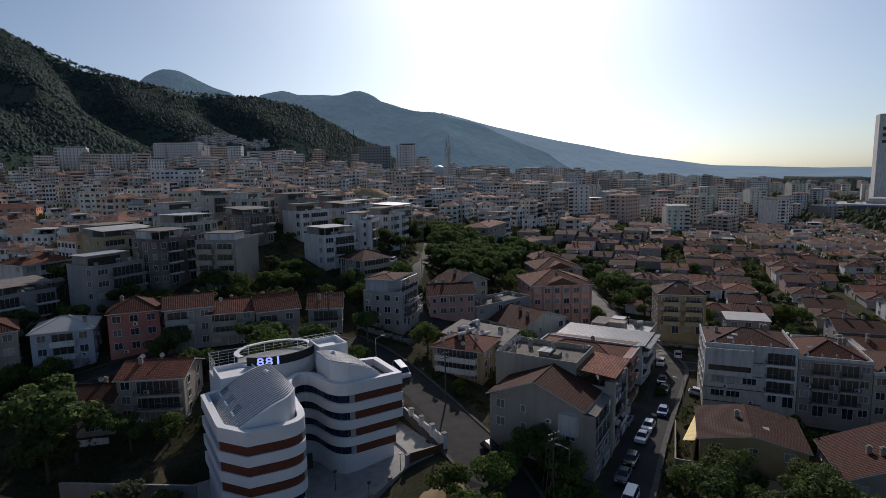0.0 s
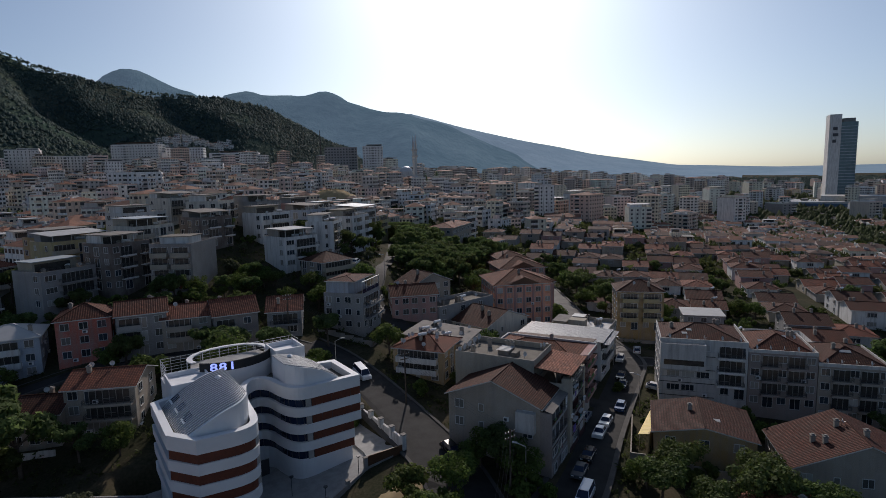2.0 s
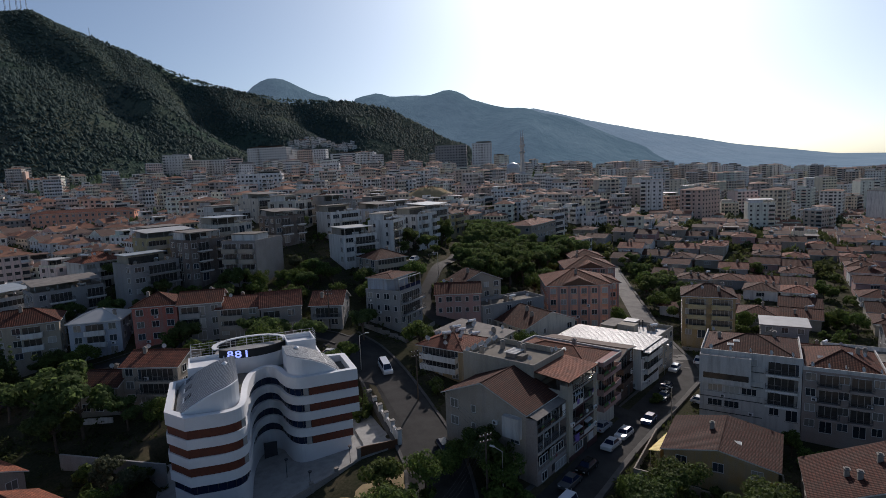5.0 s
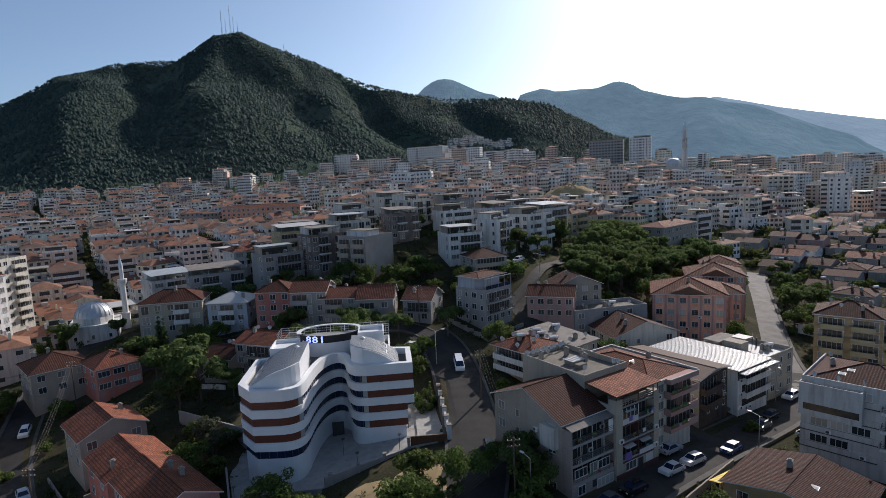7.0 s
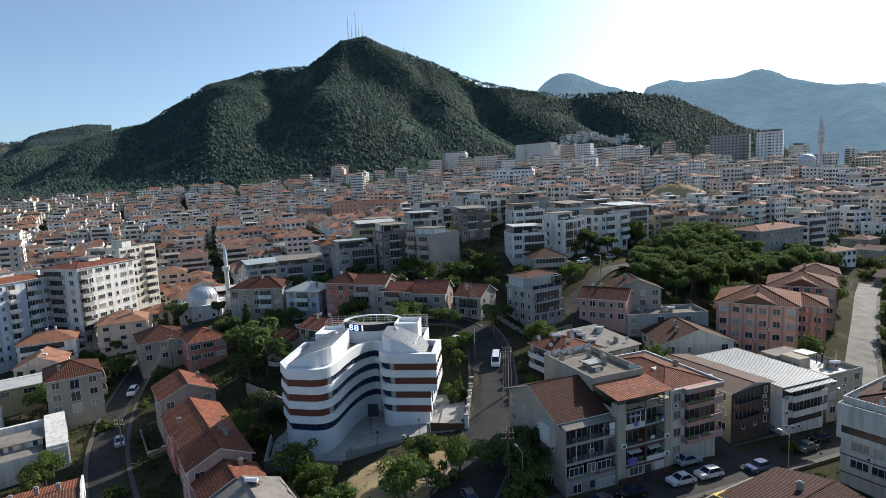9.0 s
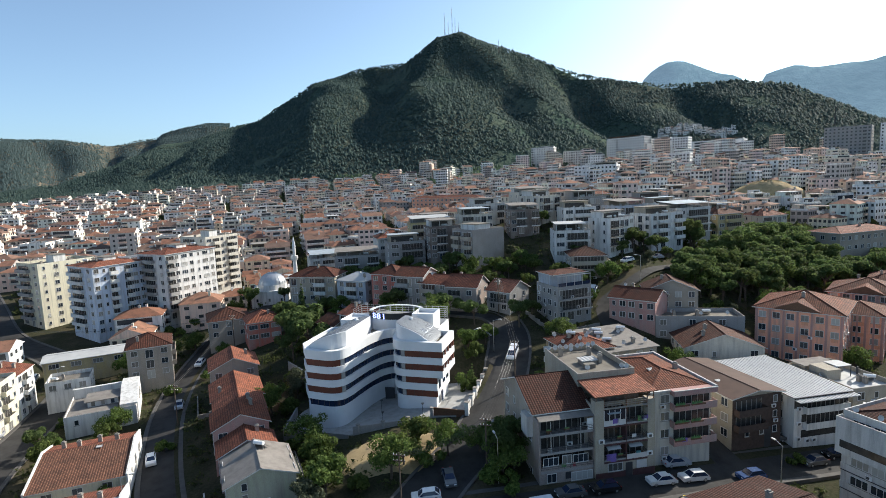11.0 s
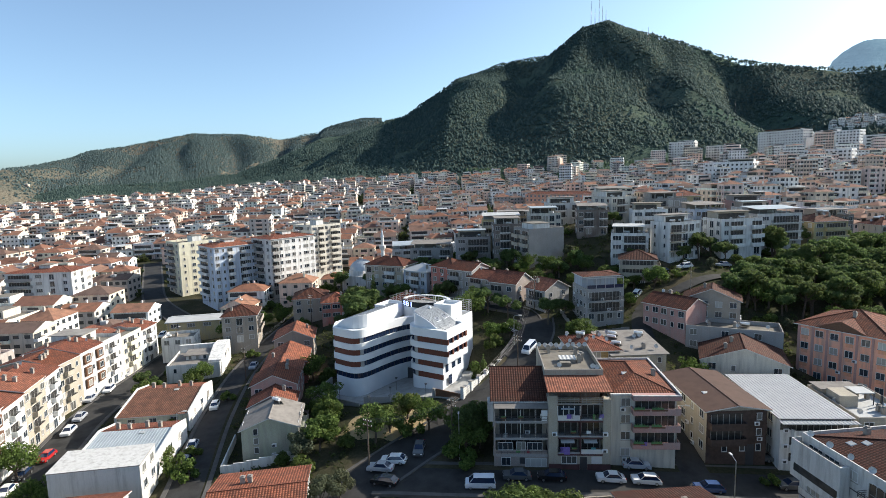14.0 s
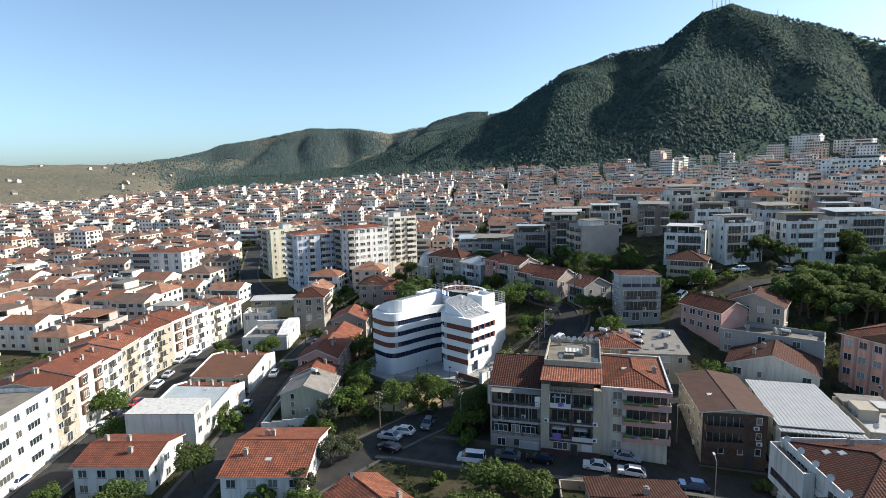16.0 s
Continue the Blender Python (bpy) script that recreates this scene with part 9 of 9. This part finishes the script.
def make_mid(t, x, y, r):
    z = g(x, y)
    x, y = x + RN.uniform(-2.5, 2.5), y + RN.uniform(-2.5, 2.5)
    if RN.rand() < 0.08:
        return
    a, dist = polar(x, y)
    q = RN.rand()
    fl = 2 if q < 0.2 else 3 if q < 0.5 else 4 if q < 0.82 else 5
    if dist > 430 and q > 0.72:
        fl += 1 if a < 24 else 2
    if 12 < a < 21 and 280 < dist < 392:
        fl = min(fl, 2)
    if -20 < a < -8 and dist < 460:
        fl = 2
    w, d = RN.uniform(7.5, 13), RN.uniform(7.5, 11)
    t.house(x, y, z, w, d, fl * 2.75 + RN.uniform(-0.9, 0.9), r + RN.choice([0, 0.25, 0.4, -0.2]) + RN.uniform(-0.2, 0.2), RN.rand() < 0.6, fl, int(RN.choice([3, 4, 5])), RN.uniform(0.28, 0.4))


fill("hillside_flats", "crowded pale flats climbing toward the hills", 30, 13.2, 12.2, zone_mid, make_mid)


def zone_east(x, y):
    a, r = polar(x, y)
    return 34 <= a < 100 and 302 < r < (420 if a < 56 else 600) and not grove(x, y) and x > 150 and abs(x - (100 + (y - 45) * 0.6)) > 9


def make_east(t, x, y, r):
    z = g(x, y)
    t.house(x, y, z, RN.uniform(10.5, 12.5), RN.uniform(8.6, 10), RN.choice([2.9, 3.1, 3.3, 5.4]), r - 1.5708 + RN.uniform(-0.05, 0.05), RN.rand() < 0.92, 1, 3, RN.uniform(0.22, 0.32), RN.rand() < 0.6)


fill("garden_houses", "low brown-roofed houses in rows among gardens", 37, 13.0, 12.5, zone_east, make_east)


def zone_blocks(x, y):
    a, r = polar(x, y)
    return 30 <= a < 78 and 400 <= r < 1750 and not (60 < a and r < 560)


def make_blocks(t, x, y, r):
    z = g(x, y)
    if (polar(x, y)[0] > 58 or polar(x, y)[1] > 1150) and RN.rand() < 0.6:
        return
    if RN.rand() < 0.12:
        return
    x, y = x + RN.uniform(-8, 8), y + RN.uniform(-7, 7)
    fl = int(RN.choice([3, 4, 5, 6, 7, 8, 8, 9]))
    t.house(x, y, z, RN.uniform(13, 25), RN.uniform(11, 17), fl * 2.8, r + RN.choice([0, 0.35, -0.25, 0.7]), RN.rand() < 0.4, fl, 6 if polar(x, y)[1] < 900 else 3, 0.2)


fill("far_blocks", "rows of tall grey blocks of flats in the distance", 25, 34.0, 30.0, zone_blocks, make_blocks)


def zone_foot(x, y):
    a, r = polar(x, y)
    return -20 < a < 34 and 600 < r < 770


def make_foot(t, x, y, r):
    if RN.rand() < 0.45:
        return
    fl = int(RN.choice([5, 6, 7, 8, 9]))
    t.house(x, y, float(land(x, y)), RN.uniform(11, 17), 12, fl * 2.8, r + RN.uniform(-0.3, 0.3), RN.rand() < 0.15, fl, 7, 0.2)


fill("foothill_blocks", "white blocks of flats at the foot of the wooded hill", 10, 40.0, 36.0, zone_foot, make_foot)


def zone_rise(x, y):
    a, r = polar(x, y)
    return -92 < a < -64 and 900 < r < 1750


def make_rise(t, x, y, r):
    if RN.rand() > (0.3 if polar(x, y)[1] < 1100 else 0.05):
        return
    fl = int(RN.choice([1, 2, 2, 3]))
    t.house(x, y, float(land(x, y)) - 1.0, RN.uniform(7, 11), 8, fl * 2.8, r + RN.uniform(-0.4, 0.4), RN.rand() < 0.5, fl, 4, 0.35)


fill("rise_houses", "scattered white houses on the bare western rise", 20, 26.0, 24.0, zone_rise, make_rise)

BLOCKWHITE = stucco("stucco_tall_blocks", [(0.74, 0.74, 0.73), (0.70, 0.68, 0.64)])
for (x, y), rot, w, d, z0, z1, lab in SPOTS:
    t = Town()
    base = min(z0, float(land(x, y))) + 0.5
    t.house(0, 0, 0, w, d, z1 - base, 0, False, max(4, int((z1 - base) / 3.0)), int(w / 3.2))
    ob = t.put("apartment_block", lab)
    ob["category"] = "apartment block"
    del ob["kind"]
    dark = "dark" in lab
    ob.data.materials[0] = PAINT["grey"] if dark else BLOCKWHITE
    ob.matrix_basis = pose(x, y, base, 0, 0, rot)


# ---- the tower on the eastern plain ----
MALLGLASS = plain("mall_glass", (0.10, 0.17, 0.26), 0.2, vary=0.4, scale=0.1)


def glass_tower():
    a, r = radians(70.2), 900.0
    x, y = -29 + r * math.sin(a), -77 + r * math.cos(a)
    root = thing("office_tower", pose(x, y, -6, 0, 0, -60), "tall white office tower with a dark glass side", "office tower")
    s = Shape()
    s.box(-14, -12, 0, -1, 12, 118, 0)
    s.put("white_shaft", [PAINT["white"]], root)
    s = Shape()
    s.box(-1, -11, 0, 17, 11, 108, 0)
    s.put("glass_shaft", [plain("tower_glass", (0.13, 0.20, 0.22), 0.15, vary=0.3, scale=0.2)], root)
    for k in range(26):
        q = Shape()
        q.box(-1.2, -11.3, 4 * k + 2, 17.3, 11.3, 4 * k + 2.6, 0)
        q.put("floor_band", [PAINT["paleblue"]], root)
    q = Shape()
    q.box(2, -6, 108, 15, 6, 113, 0)
    q.put("roof_plant", [CONC], root)
    q = Shape()
    for z, wd in ((98, 5), (90, 6), (82, 4)):
        q.box(-10, -12.2, z, -10 + wd, -12, z + 4, 0)
    q.put("sign", [DARKSTEEL], root, label="dark lettering set as plain bars")


def shopping_centre():
    """A long mall in steps, with a blue glass front and pale roofs, and an ochre shop beside it."""
    root = thing("shopping_centre", pose(735, 172, -8, 0, 0, -71), "long shopping centre with blue glass front and pale flat roofs", "shopping centre")
    s = Shape()
    s.box(-75, -20, 0, 95, 45, 13, 0, 1)
    s.box(-40, 0, 13, 60, 40, 19, 0, 1)
    s.box(-90, 10, 0, -75, 40, 9, 0, 1)
    s.put("wall", [PAINT["chalk"], METALROOF], root)
    for z in (2.0, 7.5):
        s = Shape()
        s.box(-70, -20.4, z, 90, -20, z + 3.6, 0)
        s.put("glass_front", [MALLGLASS], root)
    for x in range(-60, 90, 18):
        s = Shape()
        s.box(x, 4, 13, x + 7, 12, 15.5, 0)
        s.put("roof_plant", [CONC], root)
    house(838, 315, -66, 46, 26, 12.0, "ochre", "flat", None, "ochre commercial building with flat roof", floors=3, fh=4.0, chimneys=0, name="commercial_building", category="shop", base=-9.0, wins={"S": (9, "s")})
    for (x, y, w, d, h) in ((640, 120, 40, 24, 6.0), (900, 380, 60, 30, 9.0), (1010, 300, 70, 34, 10.0), (560, 250, 30, 20, 7.0), (980, 140, 80, 30, 9.0)):
        house(x, y, -68, w, d, h - 8, "chalk", "flat", None, "low pale warehouse with flat roof on the plain", floors=1, fh=4.0, chimneys=0, name="warehouse", category="warehouse", base=-9.0, wins={"S": (5, "s")})


shopping_centre()
glass_tower()


# ---- the large mosque out among the blocks ----
def great_mosque():
    x, y = 287.5, 447.0
    z = float(land(x, y)) - 0.5
    h = 51.0 - z
    root = thing("mosque", pose(x, y, z, 0, 0, -12), "pale stone mosque with grey dome and two tall minarets", "mosque")
    s = Shape()
    s.box(-11, -11, 0, 11, 11, h - 7, 0)
    s.box(-8, -8, h - 7, 8, 8, h - 3.5, 0)
    s.prism([(7.4 * math.cos(k * math.pi / 6), 7.4 * math.sin(k * math.pi / 6)) for k in range(12)], h - 3.5, h, 0)
    s.put("wall", [PAINT["chalk"]], root)

    def dome(cx, cy, cz, rad, tall):
        q = Shape()
        n, m = 20, 7
        for i in range(m):
            for j in range(n):
                p = []
                for ii, jj in ((i, j), (i, j + 1), (i + 1, j + 1), (i + 1, j)):
                    a, b = ii * math.pi / 2 / m, jj * 2 * math.pi / n
                    p.append((cx + rad * math.cos(a) * math.cos(b), cy + rad * math.cos(a) * math.sin(b), cz + tall * math.sin(a)))
                q.face(p[:3] if i == m - 1 else p, 0)
        q.tube((cx, cy, cz + tall - 0.1), (cx, cy, cz + tall + 1.6), 0.12, 0.04, 6)
        q.put("dome", [LEAD], root, smooth=True)

    dome(0, 0, h, 7.0, 5.6)
    for sx in (-1, 1):
        for sy in (-1, 1):
            dome(sx * 8.6, sy * 8.6, h - 7, 2.3, 2.0)
    for mx, my in ((9.5, -6.0), (12.6, 9.4)):
        q = Shape()
        top = 91.0 - z
        q.box(mx - 1.8, my - 1.8, 0, mx + 1.8, my + 1.8, h - 4, 0)
        q.tube((mx, my, h - 4), (mx, my, top - 17), 1.35, 1.2, 12)
        for zz in (top - 24, top - 17):
            q.tube((mx, my, zz - 1.2), (mx, my, zz), 1.25, 2.1, 12)
            q.tube((mx, my, zz), (mx, my, zz + 1.1), 2.1, 2.1, 12)
        q.tube((mx, my, top - 17), (mx, my, top - 8), 1.05, 0.95, 12)
        q.tube((mx, my, top - 8), (mx, my, top), 1.1, 0.05, 12, 1)
        q.put("minaret", [PAINT["chalk"], LEAD], root)
    for dx, dy, sc in ((21, -7, 1.5), (24, -3, 1.3), (36, -6, 1.7), (39, -2, 1.6), (-20, -12, 1.2), (30, -11, 1.1)):
        plant("cypress", x + dx, y + dy, sc * 1.5, float(land(x + dx, y + dy)) - 0.1)


great_mosque()


# ---- woods on the near hill ----
def clump():
    """A ragged crown of five faces."""
    a = np.arange(5) * 1.2566
    v = np.concatenate([np.stack([np.cos(a), np.sin(a), -0.45 + 0.1 * np.sin(3 * a)], -1), [[0, 0, 0.75]]])
    return v, np.array([(i, (i + 1) % 5, 5) for i in range(5)])


def grow(name, verts, faces, mat, label, smooth):
    me = bpy.data.meshes.new(name)
    me.vertices.add(len(verts))
    me.vertices.foreach_set("co", verts.ravel())
    me.loops.add(faces.size)
    me.loops.foreach_set("vertex_index", faces.ravel())
    me.polygons.add(len(faces))
    me.polygons.foreach_set("loop_start", np.arange(0, faces.size, 3))
    me.polygons.foreach_set("loop_total", np.full(len(faces), 3))
    me.materials.append(mat)
    if smooth:
        me.polygons.foreach_set("use_smooth", np.ones(len(faces), bool))
    me.update(calc_edges=True)
    me.validate()
    return tagged(new(name, me), label, "woods", kind="stuff")


def leaf_tufts(name, label, count, pick, size, mat, seed, leaves=9):
    """Loose tufts of single leaves, for what grows near the houses."""
    rng = np.random.RandomState(seed)
    X, Y = pick(rng, count)
    Z = land(X, Y)
    n = len(X)
    s = rng.uniform(size[0], size[1], n)
    d = rng.randn(n, leaves, 3)
    d /= np.linalg.norm(d, axis=-1, keepdims=True)
    c = d * (s[:, None, None] * rng.uniform(0.5, 1.05, (n, leaves, 1)))
    c[..., 2] = np.abs(c[..., 2]) * 1.1
    c += np.stack([X, Y, Z], -1)[:, None, :]
    corners = c[:, :, None, :] + rng.randn(n, leaves, 3, 3) * (s[:, None, None, None] * 0.33)
    verts = corners.reshape(-1, 3)
    return grow(name, verts, np.arange(len(verts)).reshape(-1, 3), mat, label, False)


def woods(name, label, count, pick, size, mat, seed):
    rng = np.random.RandomState(seed)
    v0, f0 = clump()
    X, Y = pick(rng, count)
    Z = land(X, Y)
    n = len(X)
    s = rng.uniform(size[0], size[1], n)
    tilt = rng.uniform(0, 6.28, n)
    V = v0[None] * (1 + 0.3 * rng.randn(n, len(v0), 1)) + 0.12 * rng.randn(n, len(v0), 3)
    c, q = np.cos(tilt)[:, None], np.sin(tilt)[:, None]
    px = (V[..., 0] * c - V[..., 1] * q) * s[:, None] + X[:, None]
    py = (V[..., 0] * q + V[..., 1] * c) * s[:, None] + Y[:, None]
    pz = V[..., 2] * (s * rng.uniform(0.9, 1.4, n))[:, None] + (Z + s * 0.7)[:, None]
    verts = np.stack([px, py, pz], -1).reshape(-1, 3)
    faces = (f0[None] + (np.arange(n) * len(v0))[:, None, None]).reshape(-1, 3)
    return grow(name, verts, faces, mat, label, False)


def on_hill(rng, n):
    a, r = np.radians(rng.uniform(-70, 28, n * 3)), np.sqrt(rng.uniform(690**2, 1640**2, n * 3))
    x, y = 15 + r * np.sin(a), -90 + r * np.cos(a)
    near, far = hills(x, y)
    patch = np.sin(x * 0.021 + 2.0 * np.sin(y * 0.013)) * np.cos(y * 0.024 + 1.7 * np.sin(x * 0.011))
    bare = np.where(patch > 0.62, 0.25, 1.0) * np.where(np.abs(np.sin(x * 0.0051 + y * 0.0037)) < 0.03, 0.2, 1.0)
    ok = (near > 3.5) & (near > far) & (rng.rand(n * 3) < bare)
    return x[ok][:n], y[ok][:n]


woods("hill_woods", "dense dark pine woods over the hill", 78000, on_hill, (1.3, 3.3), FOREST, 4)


def young_trees(rng, n):
    a, r = np.radians(rng.uniform(-26, 12, n * 4)), rng.uniform(690, 930, n * 4)
    x, y = 15 + r * np.sin(a), -90 + r * np.cos(a)
    near, far = hills(x, y)
    ok = (near > 2.0) & (near < 26) & (near > far)
    return x[ok][:n], y[ok][:n]


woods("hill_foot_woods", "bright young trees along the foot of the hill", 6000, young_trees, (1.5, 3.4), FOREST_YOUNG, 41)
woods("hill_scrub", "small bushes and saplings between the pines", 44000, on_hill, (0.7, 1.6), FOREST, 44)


def on_west(rng, n):
    a, r = np.radians(rng.uniform(-72, -36, n * 2)), np.sqrt(rng.uniform(1050**2, 2450**2, n * 2))
    x, y = 15 + r * np.sin(a), -90 + r * np.cos(a)
    near, far = hills(x, y)
    ok = (far > 4) & (far > near) & (rng.rand(n * 2) < np.clip((np.degrees(a) + 69) / 9, 0.04, 1) * np.where(np.sin(x * 0.009 + 1) * np.cos(y * 0.008) > -0.35, 1, 0.25))
    return x[ok][:n], y[ok][:n]


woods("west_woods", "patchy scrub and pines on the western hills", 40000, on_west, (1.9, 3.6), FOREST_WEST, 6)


def in_gardens(lo, hi, west_share, blobs):
    def pick(rng, n):
        a, r = np.radians(rng.uniform(-80, 80, n)), np.sqrt(rng.uniform(lo**2, hi**2, n))
        x, y = 15 + r * np.sin(a), -90 + r * np.cos(a)
        ok = (np.degrees(a) > 30) | (rng.rand(n) < west_share)
        ok = ok & (land(x, y) < gz(x, y) + 6)
        keep = [i for i in np.nonzero(ok)[0] if (r[i] > 420 or (free(x[i], y[i], 1.0) and np.min(np.hypot(RP[:, 0] - x[i], RP[:, 1] - y[i]) - RP[:, 2]) > 1.5))]
        x, y = np.repeat(x[keep], blobs), np.repeat(y[keep], blobs)
        return x + rng.uniform(-1.3, 1.3, len(x)), y + rng.uniform(-1.3, 1.3, len(y))
    return pick


def near_institution(rng, n):
    return -85 + rng.uniform(-32, 32, n), 312 + rng.randn(n) * 7


leaf_tufts("institution_trees", "trees in the grounds of the long red building", 150, near_institution, (1.6, 3.2), TOWNLEAF, 31, 14)
leaf_tufts("street_trees", "small trees between the crowded flats", 3400, in_gardens(215, 430, 0.6, 5), (1.4, 3.1), TOWNLEAF, 28, 12)
woods("town_trees", "dark trees scattered between the far houses", 7500, in_gardens(430, 720, 0.6, 5), (1.2, 3.0), TOWNLEAF, 8)
leaf_tufts("suburb_trees", "hedges and small trees in the suburban gardens", 4200, in_gardens(185, 600, 0.15, 6), (0.8, 1.9), TOWNLEAF, 12, 9)
woods("plain_trees", "trees between the blocks out on the plain", 11000, in_gardens(600, 1750, 0.0, 3), (1.9, 4.0), TOWNLEAF, 15)


def far_plain(rng, n):
    a, r = np.radians(rng.uniform(46, 100, n)), np.sqrt(rng.uniform(1500**2, 3300**2, n))
    x, y = 15 + r * np.sin(a), -90 + r * np.cos(a)
    ok = hills(x, y)[1] < 12
    return x[ok], y[ok]


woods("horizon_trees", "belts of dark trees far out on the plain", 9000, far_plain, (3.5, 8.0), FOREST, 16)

# white villas on the wooded spur, and a long red building among the roofs
t = Town()
for k in range(46):
    a, r = radians(6.2 + 6.0 * (k % 16) / 15 + RN.uniform(-0.15, 0.15)), 985 + 16 * (k // 16) + 4.0 * (k % 16) + RN.uniform(-4, 4)
    x, y = 15 + r * math.sin(a), -90 + r * math.cos(a)
    t.house(x, y, float(land(x, y)) + 0.5, RN.uniform(5.5, 9), 7, RN.choice([4.6, 6.2]), RN.uniform(-0.3, 0.3), RN.rand() < 0.3, 2, 3)
t.put("hill_villas", "white villas stepped up the wooded spur").data.materials[0] = BLOCKWHITE
house(-90, 334, -9, 58, 14, 32.2, "salmon", "hip", TILE_RUST, "long salmon-red institutional building with tiled roof", floors=3, fh=3.4, pitch=0.25, chimneys=2, wins={"S": (16, "w"), "E": (3, "w"), "W": (3, "w")}, name="institution", category="institution")
m = Shape()
mx, my = 122.7, 277.0
for i in range(8):
    for j in range(28):
        q = []
        for ii, jj in ((i, j), (i, j + 1), (i + 1, j + 1), (i + 1, j)):
            rad, th = 16 * (1 - ii / 8), jj * 2 * math.pi / 28
            q.append((mx + rad * 1.5 * math.cos(th), my + rad * 0.8 * math.sin(th), min(g(mx, my), 30.0) + (38.2 - min(g(mx, my), 30.0)) * math.sin(ii / 8 * math.pi / 2) + 0.9 * math.sin(jj * 2.3 + ii)))
        m.face(q if i < 7 else q[:3])
tagged(m.put("grass_mound", [DRY], smooth=True), "mound of dry yellow grass between the flats", "mound", kind="structure")


def on_mound(rng, n):
    return mx + rng.randn(n) * 13, my + rng.randn(n) * 8 + 3


woods("mound_scrub", "scrub round the foot of the dry mound", 120, on_mound, (0.8, 2.0), BROADLEAF, 23)


def in_yards(rng, n):
    x, y = rng.uniform(-118, 160, n), rng.uniform(-85, 110, n)
    ok = [i for i in range(n) if free(x[i], y[i], 0.7) and np.min(np.hypot(RP[:, 0] - x[i], RP[:, 1] - y[i]) - RP[:, 2]) > 0.5]
    k = 3
    return np.repeat(x[ok], k) + rng.uniform(-0.8, 0.8, len(ok) * k), np.repeat(y[ok], k) + rng.uniform(-0.8, 0.8, len(ok) * k)


leaf_tufts("undergrowth", "weeds and low scrub in yards and on verges", 11000, in_yards, (0.25, 0.85), SCRUB, 19, 6)


# ---- masts on the summit ----
def mast(x, y, h, red=False):
    z = float(land(x, y))
    root = thing("radio_mast", pose(x, y, z), "slender lattice radio mast on the summit", "mast", "summit masts")
    s = Shape()
    for k in range(3):
        a = k * 2.094
        s.tube((1.6 * math.cos(a), 1.6 * math.sin(a), -2), (0.35 * math.cos(a), 0.35 * math.sin(a), h), 0.22, 0.12, 4)
    for i in range(int(h / 4)):
        t0, t1 = i * 4 / h, (i + 1) * 4 / h
        for k in range(3):
            a, b = k * 2.094, (k + 1) * 2.094
            r0, r1 = 1.6 - 1.25 * t0, 1.6 - 1.25 * t1
            s.tube((r0 * math.cos(a), r0 * math.sin(a), h * t0), (r1 * math.cos(b), r1 * math.sin(b), h * t1), 0.1, n=3, caps=False)
    # the dark material paints in how the lattice looks against the light
    s.put("lattice", [DARKSTEEL], root)


pa = radians(-14.0)
for da, dr, h in ((-0.011, 0, 62), (-0.005, 10, 48), (0.002, 0, 70), (0.007, 12, 52), (0.013, -6, 30)):
    mast(15 + (1478 + dr) * math.sin(pa + da), -90 + (1478 + dr) * math.cos(pa + da), h)
mast(15 + 1350 * math.sin(radians(-9.3)), -90 + 1350 * math.cos(radians(-9.3)), 34)
mast(15 + 1150 * math.sin(radians(-1.5)), -90 + 1150 * math.cos(radians(-1.5)), 30)
mast(300, 700, 60)

# the patterns that the trees and cars were copied from are not part of the place
for src in [q for kind in TREES.values() for q in kind] + list(CARS.values()):
    for o in list(src.children_recursive) + [src]:
        bpy.data.objects.remove(o)
